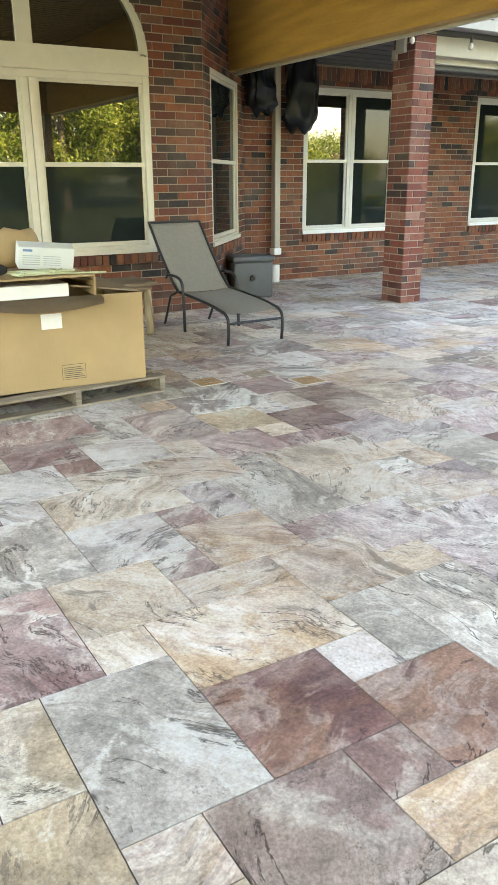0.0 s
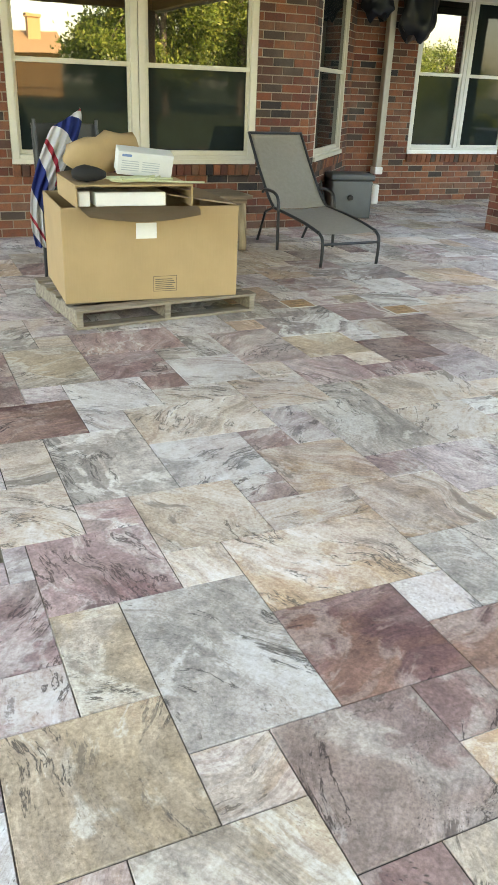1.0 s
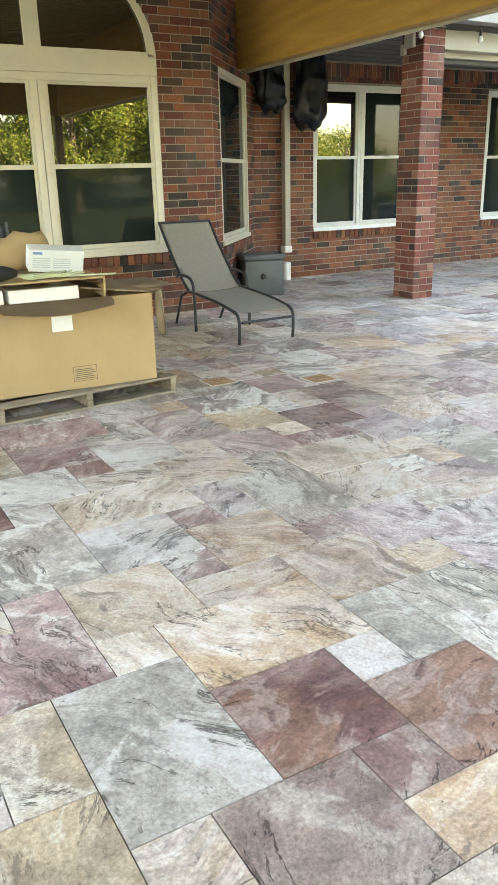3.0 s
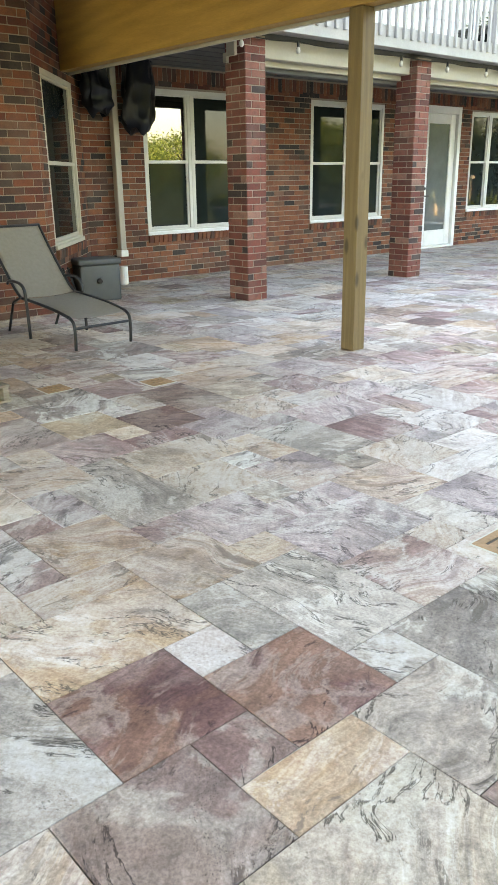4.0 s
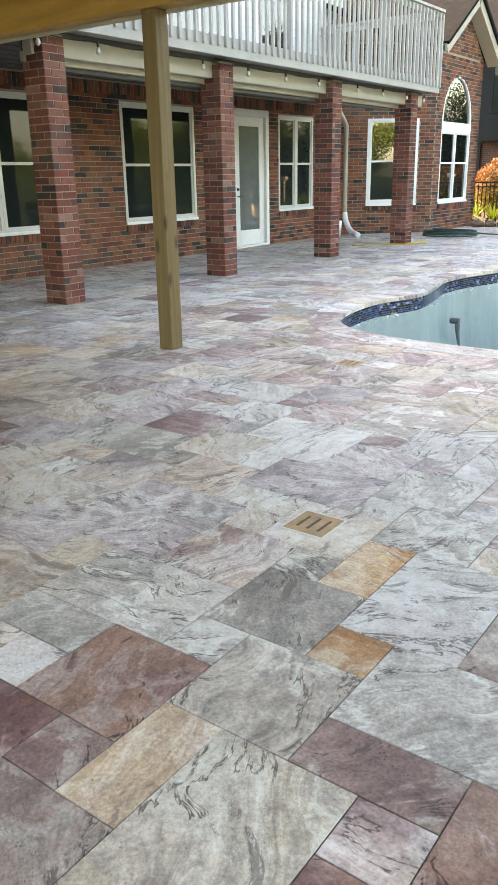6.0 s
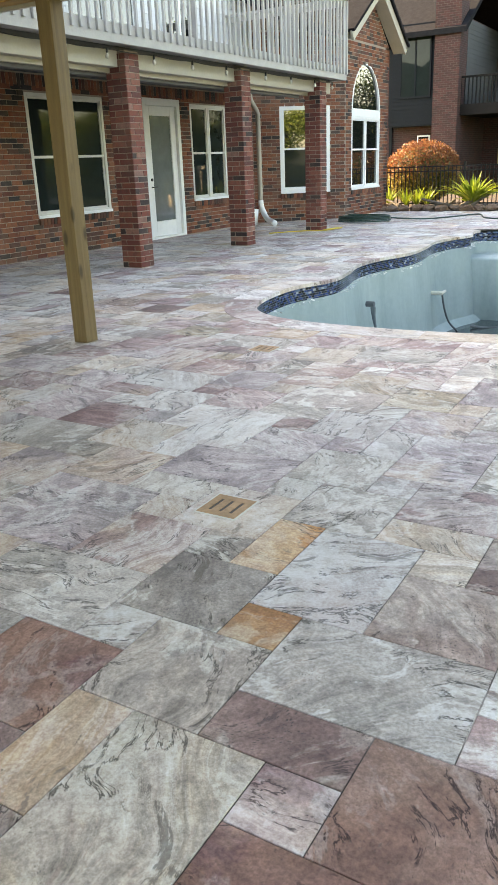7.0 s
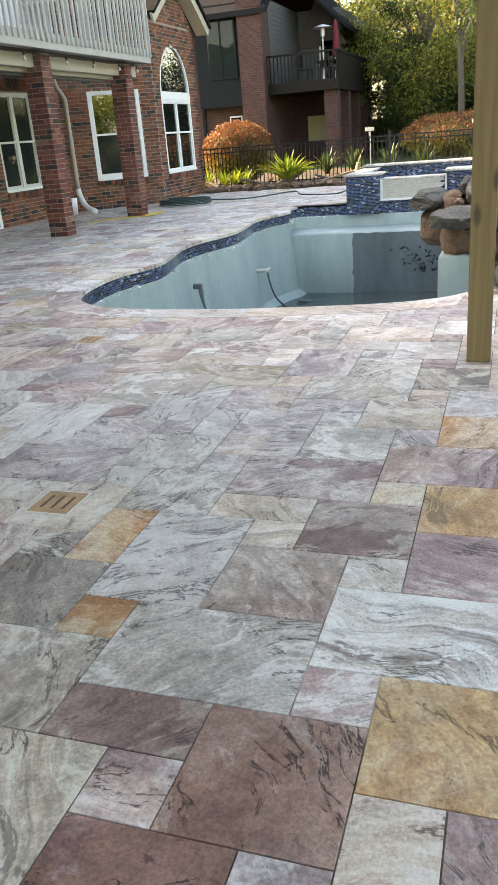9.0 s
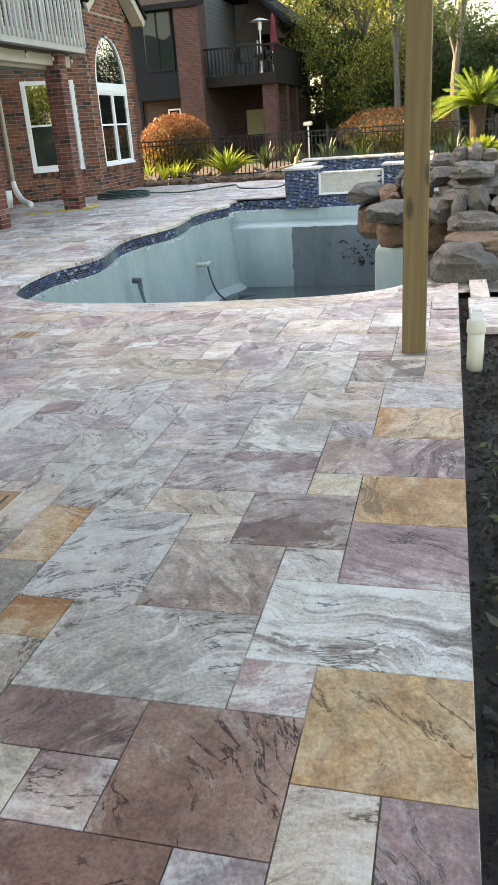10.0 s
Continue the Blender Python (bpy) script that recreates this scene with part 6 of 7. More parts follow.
for x, y in ((2.655, 1.32), (2.51, 4.79), (3.15, 4.44), (5.3, 2.62)):
    dr = thing("floor_drain", "square tan slotted drain cover set in the tiles", "drain", (x, y, 0.0), group="deck drains")
    for k in range(4):
        part("slat", boxes((-0.058, 0.058, -0.095 + k * 0.0505, -0.095 + k * 0.0505 + 0.034, 0.001, 0.005)), DRAIN, dr)
    for x0 in (-0.095, 0.058):
        part("side_bar", boxes((x0, x0 + 0.037, -0.095, 0.091, 0.001, 0.005)), DRAIN, dr)
    part("frame", boxes((-0.104, 0.104, -0.104, -0.0965, 0.0008, 0.004), (-0.104, 0.104, 0.0925, 0.1, 0.0008, 0.004), (-0.104, -0.0965, -0.0965, 0.0925, 0.0008, 0.004), (0.0965, 0.104, -0.0965, 0.0925, 0.0008, 0.004)), PVC, dr, "cream rim")
    # Thin dark sheet paints the shade of the hollow below the slats.
    part("slot_bed", boxes((-0.09, 0.09, -0.09, 0.09, 0.0006, 0.0016)), INK, dr, "dark sheet painted as slot shade")

# hoses and cords on the far deck
HOSE = plain("dark_green_hose", (0.012, 0.045, 0.035), 0.45)
coil = spline([(17.4 + 0.5 * math.cos(a) * (1 - 0.01 * k), 6.75 + 0.62 * math.sin(a), 0.025 + 0.0025 * k) for k, a in enumerate(np.linspace(0, 26, 52))], 2)
solid("garden_hose", tubes((coil + spline([coil[-1], (18.0, 5.8, 0.03), (18.6, 5.2, 0.02), (19.6, 4.7, 0.02), (18.4, 4.2, 0.02), (18.2, 3.3, 0.02), (18.6, 2.9, 0.2)], 5), 0.016), n=6), HOSE, "dark green garden hose coiled on the deck", "hose", "", True)
solid("extension_cord", tubes((spline([(14.4, 7.6, 0.012), (15.0, 7.1, 0.012), (15.15, 6.7, 0.012), (15.5, 6.62, 0.03), (15.8, 6.7, 0.012), (15.2, 6.75, 0.02), (15.7, 6.55, 0.02), (15.1, 6.6, 0.03)], 6), 0.012), n=6), plain("yellow_cord", (0.55, 0.40, 0.04), 0.5), "yellow extension cord bunched at a column", "cord", "", True)

# fittings and stains on the pool wall
fit_1 = thing("pool_fitting", "pipe stub with a dark hanging hose on the pool wall", "fitting", (0, 0, 0))
part("stub", tubes(([(13.10, 3.75, -0.82), (13.10, 3.55, -0.82)], 0.035), ([(13.02, 3.56, -0.82), (13.28, 3.56, -0.81)], 0.025), n=10), PVC, fit_1)
part("hose", tubes((spline([(13.12, 3.56, -0.84), (13.16, 3.52, -1.1), (13.30, 3.47, -1.35), (13.6, 3.40, -1.56)], 5), 0.017), n=8), PLASTIC, fit_1, "dark hose", True)
fit_2 = thing("pool_fitting", "dark capped outlet with a drip stain on the pool wall", "fitting", (0, 0, 0))
part("stub", tubes(([(10.32, 3.80, -0.55), (10.32, 3.68, -0.55)], 0.04), n=12), PLASTIC, fit_2)
part("drip", tubes((spline([(10.32, 3.70, -0.58), (10.34, 3.69, -0.75), (10.42, 3.68, -0.95)], 4), [0.035, 0.04, 0.035, 0.03, 0.027, 0.024, 0.02, 0.015, 0.01]), n=8), WETPLASTER, fit_2, "dark drip")
fit_3 = thing("pool_hose", "dark hose lying at the foot of the pool wall", "hose", (0, 0, 0))
part("hose", tubes((spline([(13.9, 3.25, -1.52), (14.1, 2.95, -1.57), (14.4, 2.7, -1.58)], 5), 0.025), n=8), PLASTIC, fit_3)
r = np.random.RandomState(12)
pts = np.stack([np.full(60, 14.735), r.normal(1.05, 0.28, 60), r.normal(-0.95, 0.14, 60)], 1)
tagged(leaf_cards(pts, 0.06, plain("wet_black_leaf", (0.02, 0.02, 0.018), 0.4), "stuck_leaves", None, 31), "wet black leaves stuck to the pool wall", "leaves", kind="stuff")

# ---- planting bed, fence and shrubs beyond the deck ----
# Runs on past the fence: dark mulch in place of grass lying in shade.
solid("planting_bed", bumpy(21.0, 30.0, -4.0, 11.0, 0.0, 0.05, 0.14, 6), MULCH, "mulched planting bed beyond the deck", "bed", "structure", True)
fence = thing("iron_fence", "black iron picket fence behind the planting bed", "fence", (22.4, 0, 0))
mesh_pick = to_mesh(boxes((-0.011, 0.011, -0.011, 0.011, 0.0, 1.16)), "picket", BLACKMETAL)
for k in range(150):
    o = new("picket", mesh_pick)
    o.parent, o.location = fence, (0, -6.0 + k * 0.112, -0.03)
for z in (0.12, 0.98, 1.10):
    part("rail", boxes((-0.016, 0.016, -6.1, 10.8, z - 0.015, z + 0.015)), BLACKMETAL, fence)
for y in (-6.1, -3.9, -1.6, 0.55, 2.75, 5.87, 8.4, 10.8):
    part("fence_post", boxes((-0.03, 0.03, y - 0.03, y + 0.03, -0.05, 1.22), bevel=0.004), BLACKMETAL, fence)


def ball_points(n, c, rad, seed, shell=0.75, lump=0.12):
    r = np.random.RandomState(seed)
    d = r.normal(size=(n, 3))
    d /= np.linalg.norm(d, axis=1)[:, None]
    l = np.array([1 + lump * noise.noise(Vector(q) * 2.3 + Vector((seed, 0, 0))) for q in d])
    k = (r.uniform(shell, 1.0, n) * l)[:, None]
    p = np.array(c) + d * k * np.array(rad)
    return p[p[:, 2] > 0.05]


def hedge(at, rad, seed, n=16000, size=0.034, label="clipped round copper-leaved hedge"):
    h = thing("hedge", label, "hedge", at)
    bm = bmesh.new()
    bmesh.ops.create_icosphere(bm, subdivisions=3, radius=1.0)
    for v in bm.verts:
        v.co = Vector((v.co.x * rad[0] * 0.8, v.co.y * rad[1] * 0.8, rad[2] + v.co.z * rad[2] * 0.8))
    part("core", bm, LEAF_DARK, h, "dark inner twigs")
    pts = ball_points(n, (0, 0, rad[2]), rad, seed)
    young = pts[:, 2] + np.random.RandomState(seed).normal(0, 0.16 * rad[2], len(pts)) > rad[2] * 0.95
    leaf_cards(pts[young], size, LEAF_RED, "foliage", h, seed, label="young copper leaves")
    leaf_cards(pts[~young], size, LEAF_OLD, "foliage", h, seed + 1, label="older golden green leaves")
    part("stem", tubes(([(0, 0, -0.1), (0, 0, rad[2])], [0.06, 0.04])), BARK, h)


hedge((23.6, 7.45, 0.05), (0.97, 1.14, 0.89), 3, 24000)
hedge((33.0, 1.6, 0.0), (1.5, 2.3, 0.85), 7, 14000, 0.045, "broad low copper-leaved hedge beyond the fence")


def strap_plant(name, at, n, length, width, mat, seed, label, spread=1.0):
    p = thing(name, label, "plant", at)
    V, F = [], []
    r = random.Random(seed)
    for _ in range(n):
        a, L, lean = r.uniform(0, math.tau), length * r.uniform(0.6, 1.15), r.uniform(0.35, 1.15) * spread
        side = Vector((-math.sin(a), math.cos(a), 0))
        k = len(V)
        for i in range(7):
            t = i / 6
            c = Vector((math.cos(a), math.sin(a), 0)) * (L * lean * t * (0.75 + 0.25 * t)) + Vector((0, 0, L * (t * 1.05 - 0.62 * lean * t * t)))
            w = width * (0.4 + 1.6 * t) * (1 - t) + 0.004
            V += [tuple(c - side * w), tuple(c + Vector((0, 0, -w * 0.4))), tuple(c + side * w)]
        for i in range(6):
            q = k + 3 * i
            F += [(q, q + 1, q + 4, q + 3), (q + 1, q + 2, q + 5, q + 4)]
    data_part("leaves", V, F, mat, p)
    return p


strap_plant("lime_plant", (21.75, 5.45, 0.03), 150, 0.98, 0.062, LEAF_LIME, 2, "lime yellow strap-leaved plant in the bed", 0.9)
for i, y in enumerate((8.0, 7.5, 6.9, 7.2)):
    strap_plant("lime_plant", (22.1, y - 0.1, 0.03), 26, 0.65, 0.035, LEAF_LIME, 20 + i, "lime strap leaves at the foot of the hedge", 0.7)
for i, (x, y) in enumerate(((25.6, 4.3), (26.0, 3.3), (25.5, 2.2), (26.5, 5.4), (25.9, 0.6), (26.2, -0.6))):
    strap_plant("leafy_plant", (x, y, -0.05), 40, 0.95, 0.05, LEAF_DARK, 40 + i, "green strap-leaved plant beyond the fence", 0.6)
logs = thing("branch_pile", "cut branches lying on the planting bed", "branches", (0, 0, 0))
for i in range(9):
    a = Vector((rng.uniform(21.3, 22.4), rng.uniform(3.0, 8.6), 0.1))
    part("branch", tubes(([a, a + Vector((rng.uniform(-0.3, 0.3), rng.uniform(-0.9, 0.9), rng.uniform(0.02, 0.3)))], [0.05, 0.03])), BARK, logs)
part("branch", tubes(([(21.6, 4.6, 0.08), (21.9, 3.4, 0.36)], [0.03, 0.02])), LEGWOOD, logs, "pale bare branch")
part("branch", tubes(([(21.8, 3.55, 0.05), (21.8, 3.50, 0.5)], [0.09, 0.06])), LEGWOOD, logs, "pale sawn stump")
st_rng = random.Random(14)
for i in range(16):
    rock((st_rng.uniform(21.1, 21.4), 3.4 + 0.34 * i, 0.06), (0.16, 0.2, 0.1), 60 + i, st_rng.uniform(0, 90), ROCK_TAN, label="rough brown edging stone of the bed")
bird = [(28.5, 4.3), (27.8, 0.75)]
for x, y in bird:
    b = thing("yard_stake", "thin pale stake with a small flat box on top", "stake", (x, y, -0.06))
    part("stake", boxes((-0.03, 0.03, -0.03, 0.03, 0, 1.28)), PVC, b)
    part("box_top", boxes((-0.09, 0.09, -0.14, 0.14, 1.28, 1.40), bevel=0.01), PVC, b)


def cycad(at, height, fronds, length, seed, mat=None, leaflet=0.17, name="sago_palm", label="sago palm with arching bright green fronds"):
    c = thing(name, label, "palm", at)
    part("trunk", tubes(([(0, 0, 0), (0, 0, height * 0.5), (0, 0, height)], [0.17, 0.15, 0.19]), n=14), PALMBARK, c, "shaggy brown trunk")
    V, F = [], []
    r = random.Random(seed)
    for _ in range(fronds):
        a, el, L = r.uniform(0, math.tau), r.uniform(0.25, 1.35), length * r.uniform(0.8, 1.1)
        out, side = Vector((math.cos(a), math.sin(a), 0)), Vector((-math.sin(a), math.cos(a), 0))
        last = None
        for i in range(26):
            t = (i + 1) / 26
            p = out * (L * math.cos(el) * t + 0.12 * t * t) + Vector((0, 0, height + L * math.sin(el) * t - 0.55 * L * t * t * math.cos(el)))
            w = leaflet * math.sin(math.pi * min(1, t * 0.9 + 0.08)) + 0.02
            for s in (-1, 1):
                tip = p + side * (s * w) + out * (0.06 * math.cos(el)) + Vector((0, 0, 0.05))
                k = len(V)
                V += [tuple(p), tuple(p + out * 0.030), tuple(tip)]
                F.append((k, k + 1, k + 2))
            if last is not None:
                k = len(V)
                V += [tuple(last - side * 0.007), tuple(last + side * 0.007), tuple(p + side * 0.006), tuple(p - side * 0.006)]
                F.append((k, k + 1, k + 2, k + 3))
            last = p
    data_part("fronds", V, F, mat or LEAF_PALM, c)


cycad((19.6, -1.05, 0.0), 1.42, 84, 0.95, 3)
cycad((26.0, -2.05, 0.0), 4.3, 46, 2.0, 5, LEAF_DARK, 0.36, "palm_tree", "tall palm with dark drooping fronds")
b = thing("shrub", "bright lime leafy shrub under the palm", "shrub", (16.6, -1.08, 0.0))
part("stem", tubes(([(0, 0, -0.06), (0, 0, 0.6)], 0.03)), BARK, b)
leaf_cards(ball_points(2200, (0, 0, 0.52), (0.42, 0.42, 0.34), 9, 0.4), 0.06, LEAF_LIME, "foliage", b, 9)


# ---- trees ----
def tree(at, height, crown, seed, leaves=9000, size=0.16, mat=None, label="tall leafy oak tree with sunlit crown", trunk=0.22, low=0.45, clumps=64):
    t = thing("tree", label, "tree", at, group="background trees")
    r = random.Random(seed)
    bm = bmesh.new()
    top = Vector((r.uniform(-0.5, 0.5), r.uniform(-0.5, 0.5), height * 0.8))
    run = spline([(0, 0, -0.2), (r.uniform(-0.2, 0.2), r.uniform(-0.2, 0.2), height * 0.3), tuple(top * 0.75), tuple(top)], 4)
    tube(bm, run, [trunk * (1 - 0.8 * i / (len(run) - 1)) for i in range(len(run))], 9)
    part("trunk", bm, BARK, t)
    centres = []
    for _ in range(clumps):
        d = Vector((r.gauss(0, 1), r.gauss(0, 1), r.gauss(0, 1))).normalized() * (r.uniform(0.35, 1.0) ** 0.6)
        centres.append(Vector((d.x * crown, d.y * crown, height * (low + 1) / 2 + d.z * height * (1 - low) / 2)))
    for c in centres[::4]:
        s = run[min(len(run) - 1, int(len(run) * r.uniform(0.35, 0.95)))]
        mid = (s + c) / 2 + Vector((r.uniform(-0.3, 0.3), r.uniform(-0.3, 0.3), 0.3))
        part("limb", tube(bmesh.new(), spline([tuple(s), tuple(mid), tuple(c)], 3), [trunk * k for k in (0.42, 0.36, 0.3, 0.25, 0.2, 0.14, 0.07)], 6), BARK, t)
    q = np.random.RandomState(seed)
    idx = q.randint(0, len(centres), leaves)
    C = np.array([tuple(c) for c in centres])[idx]
    P = C + q.normal(size=(leaves, 3)) * np.array([crown * 0.13, crown * 0.13, crown * 0.085])
    leaf_cards(P, size, mat or LEAF_TREE, "crown", t, seed)


TREES = [(40.5, 5.3, 6.6, 2.3), (43, 2.9, 5.2, 2.0), (41, -2.4, 5.0, 2.2), (40, 3.5, 9.5, 3.6), (44, 0.8, 6.5, 3.0), (42, -3.5, 5.5, 2.6), (48, 5.0, 13, 4.6), (50, -1.0, 6.5, 3.6), (47, -7.0, 5.5, 3.2), (38, -8.5, 4.5, 3.0), (56, 3.0, 15, 5.5), (58, -5.5, 5, 4.0), (41, -13, 5, 4.0),
         (54, 10, 14, 5.0), (62, -13, 5, 4.5), (64, 5, 17, 6), (52, -10, 4.5, 3.5), (53, -4, 4.2, 3.5), (51, 1.5, 7, 4), (52, -16, 9, 4.5)]
# Low trees take the dark leaves, which stand in for shade low in the woods.
for i, (x, y, h, c) in enumerate(TREES):
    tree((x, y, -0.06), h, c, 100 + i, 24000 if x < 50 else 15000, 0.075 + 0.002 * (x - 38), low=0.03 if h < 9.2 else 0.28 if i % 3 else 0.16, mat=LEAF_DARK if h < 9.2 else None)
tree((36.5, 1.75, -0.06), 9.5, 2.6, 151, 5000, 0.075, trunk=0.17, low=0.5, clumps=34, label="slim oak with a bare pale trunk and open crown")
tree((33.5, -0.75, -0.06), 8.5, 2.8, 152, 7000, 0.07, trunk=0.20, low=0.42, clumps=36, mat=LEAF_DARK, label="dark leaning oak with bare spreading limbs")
solid("back_fence", boxes((46, 46.06, -16, 16, -0.06, 1.7), *[(45.97, 46.0, y, y + 0.13, -0.06, 1.75) for y in np.arange(-16, 16, 0.145)]), PALLETWOOD, "weathered wooden board fence at the back of the yards", "fence", "structure")
far_house = thing("far_house", "low tan house far behind the trees", "house", (0, 0, 0))
part("wall", boxes((70, 78, -8, 9, -0.06, 3.2)), plain("tan_stucco", (0.20, 0.15, 0.10), 0.8), far_house)
part("roof", board((-9.2, 3.1), (0.5, 6.2), 0.15, 0, 69.5, 78.5), ROOF, far_house)

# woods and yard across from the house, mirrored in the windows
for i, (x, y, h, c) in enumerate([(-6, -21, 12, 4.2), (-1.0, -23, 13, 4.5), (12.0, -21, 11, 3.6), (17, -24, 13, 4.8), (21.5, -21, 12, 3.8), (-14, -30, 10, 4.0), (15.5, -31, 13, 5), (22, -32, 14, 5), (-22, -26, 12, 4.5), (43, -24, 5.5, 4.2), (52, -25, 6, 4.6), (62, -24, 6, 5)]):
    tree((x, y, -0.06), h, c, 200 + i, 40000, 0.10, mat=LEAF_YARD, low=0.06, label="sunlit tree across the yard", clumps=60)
for i, (x, y, h, c) in enumerate([(11.2, -26, 5.0, 2.4), (26, -40, 4.4, 4.0), (33, -42, 4.2, 4.4), (40, -43, 4.8, 4.4), (47, -44, 5.0, 4.6)]):
    tree((x, y, -0.06), h, c, 230 + i, 14000, 0.13, mat=LEAF_YARD, low=0.02, label="low leafy tree across the yard")
yard_fence = thing("iron_fence", "black iron fence across the yard", "fence", (0, -13.5, 0))
for k in range(180):
    o = new("picket", mesh_pick)
    o.parent, o.location = yard_fence, (-14 + k * 0.2, 0, -0.06)
for z in (0.15, 1.05):
    part("rail", boxes((-14, 22, -0.015, 0.015, z - 0.015, z + 0.015)), BLACKMETAL, yard_fence)
nh = thing("tan_house", "tan house with a chimney across the yard", "house", (0, 0, 0))
TANWALL = plain("sunlit_tan_brick", (0.46, 0.30, 0.15), 0.85)
part("wall", boxes((0, 15, -66, -58, -0.06, 3.4)), TANWALL, nh)
bm = bmesh.new()
e = [[bm.verts.new((x, y, z)) for y, z in ((-57.4, 3.2), (-62.0, 5.1), (-66.6, 3.2))] for x in (-0.5, 15.5)]
bm.faces.new(e[0]), bm.faces.new(e[1][::-1])
for k in range(3):
    bm.faces.new((e[0][k], e[1][k], e[1][(k + 1) % 3], e[0][(k + 1) % 3]))
part("roof", bm, plain("tan_roof_shingle", (0.33, 0.22, 0.12), 0.9), nh)
part("chimney", boxes((12.6, 13.7, -61, -60, 3.0, 6.0), (12.5, 13.8, -61.1, -59.9, 6.0, 6.2)), TANWALL, nh)

# ---- the neighbour's house ----
NX = 33.0
nb = thing("neighbour_house", "two-storey red brick house with slate siding and a dark balcony", "house", (0, 0, 0))
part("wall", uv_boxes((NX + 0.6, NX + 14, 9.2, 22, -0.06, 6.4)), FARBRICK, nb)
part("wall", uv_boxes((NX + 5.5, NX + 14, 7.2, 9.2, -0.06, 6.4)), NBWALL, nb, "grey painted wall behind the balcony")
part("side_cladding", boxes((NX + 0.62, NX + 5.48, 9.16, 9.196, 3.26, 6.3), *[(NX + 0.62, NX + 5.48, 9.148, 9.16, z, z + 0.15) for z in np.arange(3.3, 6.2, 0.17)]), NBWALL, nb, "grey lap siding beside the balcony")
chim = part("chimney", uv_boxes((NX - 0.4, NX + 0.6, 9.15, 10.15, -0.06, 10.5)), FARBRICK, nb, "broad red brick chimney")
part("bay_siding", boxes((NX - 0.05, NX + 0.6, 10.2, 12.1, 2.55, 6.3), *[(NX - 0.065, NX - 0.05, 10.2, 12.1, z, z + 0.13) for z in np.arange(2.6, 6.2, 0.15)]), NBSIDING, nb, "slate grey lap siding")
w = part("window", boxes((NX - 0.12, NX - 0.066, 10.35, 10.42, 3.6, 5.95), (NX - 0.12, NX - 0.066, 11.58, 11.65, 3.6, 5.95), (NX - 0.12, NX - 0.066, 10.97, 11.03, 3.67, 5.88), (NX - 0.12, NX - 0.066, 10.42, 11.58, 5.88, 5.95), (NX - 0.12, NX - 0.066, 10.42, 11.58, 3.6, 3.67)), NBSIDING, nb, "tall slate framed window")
part("pane", boxes((NX - 0.09, NX - 0.08, 10.42, 11.58, 3.67, 5.88)), SCREEN, w)
for y in (10.5, 11.3):
    w = part("window", boxes((NX + 0.53, NX + 0.59, y, y + 0.55, 1.2, 2.2)), WHITE, nb, "small white ground floor window")
    part("pane", boxes((NX + 0.515, NX + 0.53, y + 0.06, y + 0.49, 1.26, 2.14)), GLASS, w)
part("gutter_pipe", boxes((NX + 0.5, NX + 0.6, 12.15, 12.27, 0, 6.2)), NBSIDING, nb)
roof = bmesh.new()
pr = [(NX - 0.5, 5.75), (NX + 7, 10.6), (NX + 14.5, 5.75), (NX + 14.5, 5.95), (NX + 7, 10.85), (NX - 0.5, 5.95)]
e = [[roof.verts.new((a, y, b)) for a, b in pr] for y in (8.9, 22.5)]
for i in range(6):
    roof.faces.new((e[0][i], e[0][(i + 1) % 6], e[1][(i + 1) % 6], e[1][i]))
roof.faces.new(e[0]), roof.faces.new(e[1][::-1])
part("roof", roof, ROOF, nb, "charcoal shingle roof")
pr2 = bmesh.new()
e = [[pr2.verts.new((x, a, b)) for a, b in ((6.5, 5.3), (10.5, 8.8), (10.5, 9.0), (6.5, 5.45))] for x in (NX + 3.2, NX + 14)]
for i in range(4):
    pr2.faces.new((e[0][i], e[0][(i + 1) % 4], e[1][(i + 1) % 4], e[1][i]))
pr2.faces.new(e[0]), pr2.faces.new(e[1][::-1])
part("porch_roof", pr2, ROOF, nb, "charcoal shingle slope over the balcony")
g = bmesh.new()
gv = [g.verts.new(c) for c in ((NX + 5.4, 6.9, 4.9), (NX + 5.4, 9.4, 4.9), (NX + 5.4, 8.2, 6.9), (NX + 12, 6.9, 4.9), (NX + 12, 9.4, 4.9), (NX + 12, 8.2, 6.9))]
for f in ((0, 1, 2), (3, 5, 4), (0, 2, 5, 3), (1, 4, 5, 2), (0, 3, 4, 1)):
    g.faces.new([gv[i] for i in f])
part("dormer_roof", g, FARBRICK, nb, "brick gable over the balcony")
part("eave", board((6.5, 4.75), (8.2, 7.0), 0.14, 0, 0, 0.5), ROOF, nb)
nb.children[-1].rotation_euler, nb.children[-1].location = (0, 0, radians(90)), (NX + 5.6, 0, 0)
nbal = thing("neighbour_balcony", "wooden balcony on brick piers, darkened for tree shade", "balcony", (0, 0, 0))
BX0, BX1, BY0, BY1 = NX, NX + 7.5, 6.25, 9.15
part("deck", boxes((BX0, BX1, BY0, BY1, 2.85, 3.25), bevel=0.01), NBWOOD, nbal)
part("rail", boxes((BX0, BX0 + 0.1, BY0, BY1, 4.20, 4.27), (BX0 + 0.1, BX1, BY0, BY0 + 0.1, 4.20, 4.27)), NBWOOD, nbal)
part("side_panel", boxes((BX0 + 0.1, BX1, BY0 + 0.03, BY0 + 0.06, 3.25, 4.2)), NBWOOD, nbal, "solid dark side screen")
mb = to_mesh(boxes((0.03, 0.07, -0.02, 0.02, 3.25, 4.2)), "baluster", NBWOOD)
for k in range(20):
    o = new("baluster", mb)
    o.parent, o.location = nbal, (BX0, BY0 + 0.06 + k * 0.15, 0)
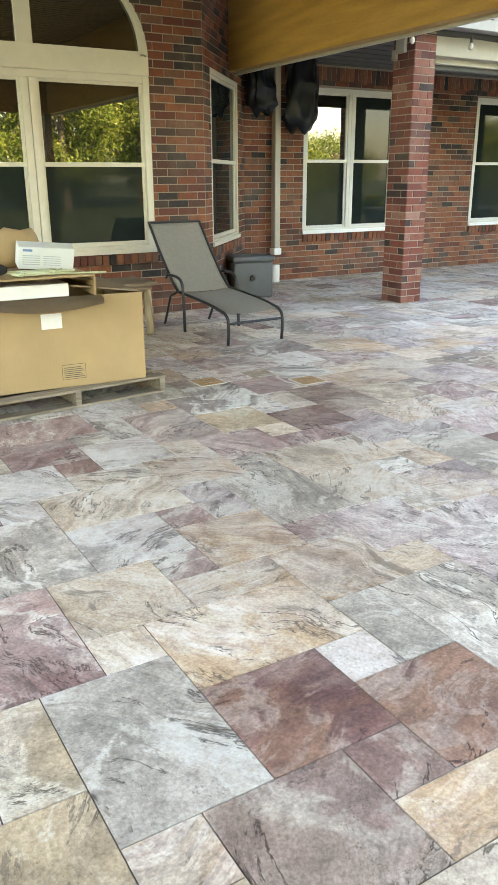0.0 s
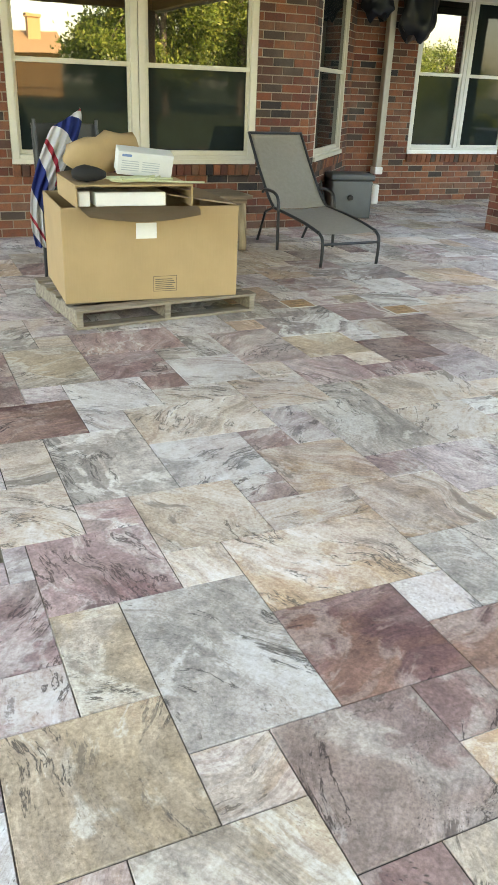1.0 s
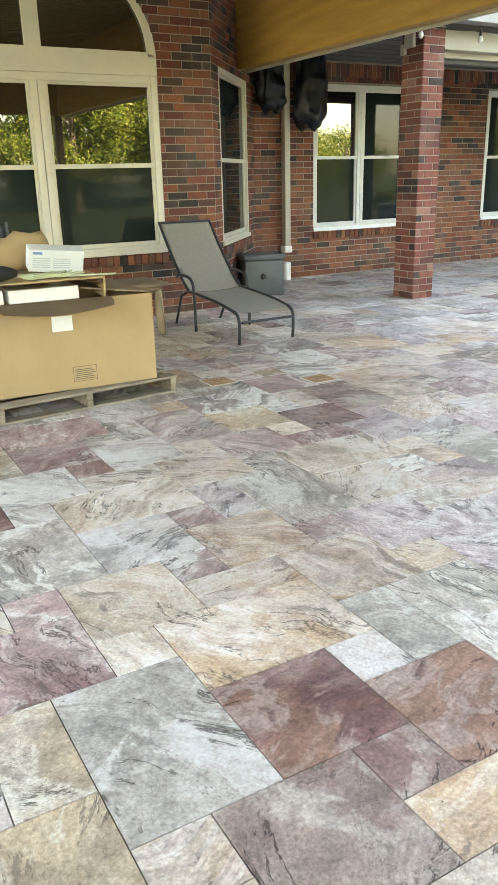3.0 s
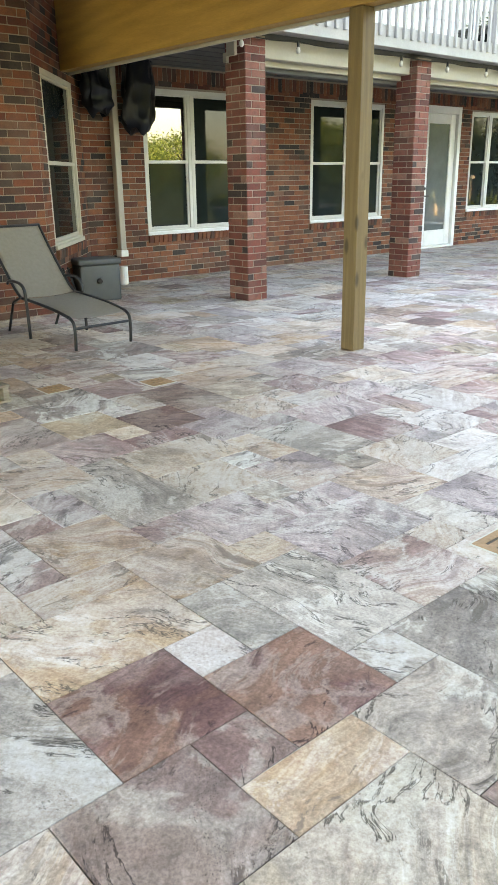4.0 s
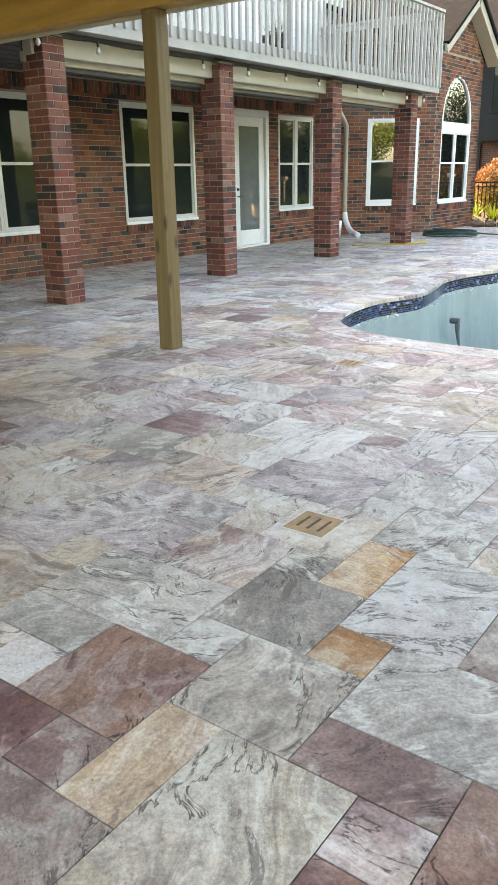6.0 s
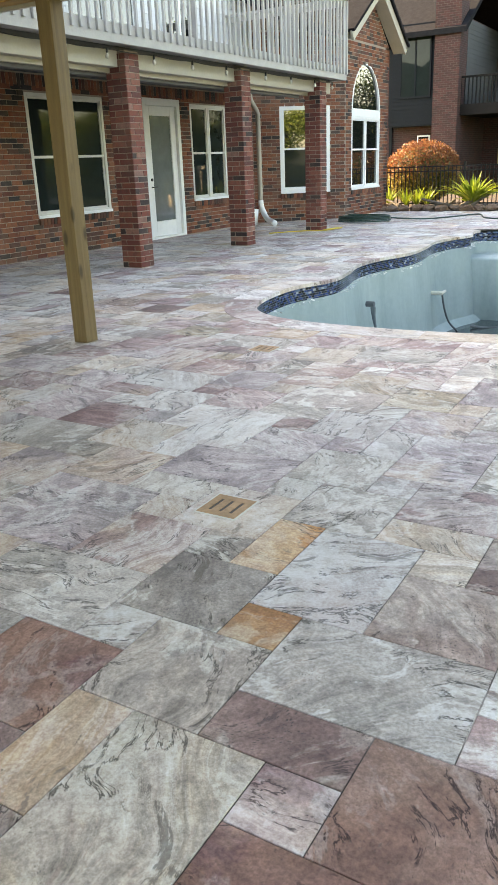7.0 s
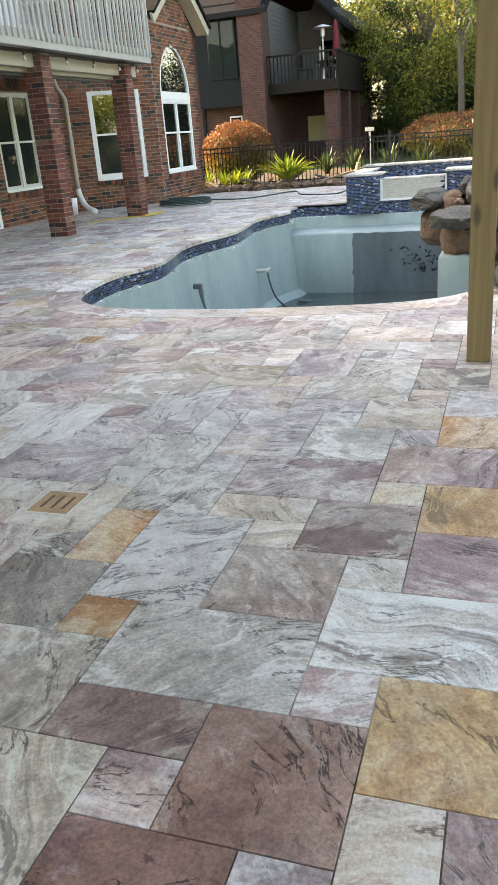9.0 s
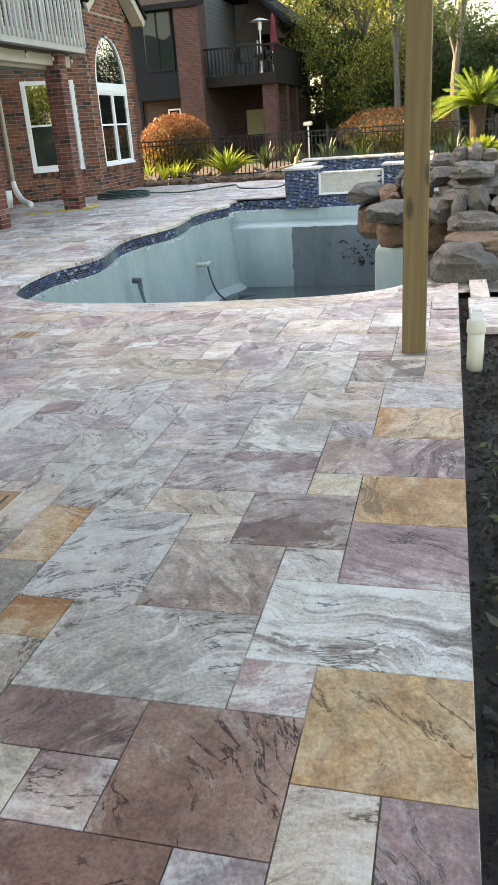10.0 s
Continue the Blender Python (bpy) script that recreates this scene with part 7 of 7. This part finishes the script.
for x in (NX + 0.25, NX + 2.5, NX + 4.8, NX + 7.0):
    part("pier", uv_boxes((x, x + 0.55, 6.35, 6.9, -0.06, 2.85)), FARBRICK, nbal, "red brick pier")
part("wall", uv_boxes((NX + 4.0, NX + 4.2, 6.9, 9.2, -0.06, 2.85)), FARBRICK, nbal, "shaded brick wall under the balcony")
part("shutter", boxes((NX + 3.9, NX + 3.99, 7.5, 8.5, 0.9, 2.0)), plain("yellowed_blind", (0.42, 0.36, 0.20), 0.7), nbal, "pale yellow blind")
dw = part("door", boxes((NX + 5.42, NX + 5.49, 7.4, 8.2, 3.25, 5.2)), WHITE, nbal, "white balcony door")
part("pane", boxes((NX + 5.40, NX + 5.418, 7.5, 8.1, 3.4, 5.1)), GLASS, dw)
heater = thing("patio_heater", "steel patio heater with a domed top on the balcony", "heater", (NX + 1.5, 7.15, 3.25))
STEEL = plain("brushed_steel", (0.45, 0.45, 0.45), 0.35, 0.8, 0.1)
part("pole", tubes(([(0, 0, 0), (0, 0, 1.75)], 0.035)), STEEL, heater)
part("burner", tubes(([(0, 0, 1.65), (0, 0, 1.95)], 0.09)), STEEL, heater)
part("dome", tubes(([(0, 0, 1.95), (0, 0, 2.0), (0, 0, 2.08)], [0.42, 0.30, 0.04]), n=20), STEEL, heater)
part("base", tubes(([(0, 0, 0), (0, 0, 0.5)], [0.22, 0.18]), n=16), STEEL, heater)
um = thing("closed_umbrella", "furled dark red umbrella on the balcony", "umbrella", (NX + 2.2, 6.75, 3.25))
part("pole", tubes(([(0, 0, 0), (0, 0, 2.3)], 0.02)), NBWOOD, um)
part("canopy", tubes(([(0, 0, 0.9), (0, 0, 1.3), (0, 0, 2.1), (0, 0, 2.3)], [0.13, 0.15, 0.09, 0.02]), n=9), plain("dark_red_canvas", (0.16, 0.015, 0.025), 0.8), um)
pt = thing("balcony_table", "dark metal table on the balcony", "table", (NX + 1.2, 6.9, 3.25))
part("tabletop", tubes(([(0, 0, 0.68), (0, 0, 0.72)], 0.5), n=18), BLACKMETAL, pt)
for a in range(4):
    part("leg", tubes(([(0.35 * math.cos(a * 1.57), 0.35 * math.sin(a * 1.57), 0), (0.3 * math.cos(a * 1.57), 0.3 * math.sin(a * 1.57), 0.68)], 0.025)), BLACKMETAL, pt)
for i, (dx, dy) in enumerate(((0.2, -0.35), (0.1, 1.0), (1.9, 0.2))):
    c = thing("balcony_chair", "dark metal chair on the balcony", "chair", (NX + 0.5 + dx, 6.9 + dy * 0.8, 3.25), 40 * i, "balcony chairs")
    part("seat", boxes((-0.22, 0.22, -0.22, 0.22, 0.42, 0.45)), BLACKMETAL, c)
    part("backrest", boxes((-0.22, 0.22, 0.2, 0.23, 0.5, 0.95)), BLACKMETAL, c)
    for x in (-0.2, 0.2):
        for y in (-0.2, 0.2):
            part("leg", boxes((x - 0.02, x + 0.02, y - 0.02, y + 0.02, 0, 0.42)), BLACKMETAL, c)

# ---- the many small pieces ----
lay_bricks()
lay_tiles()
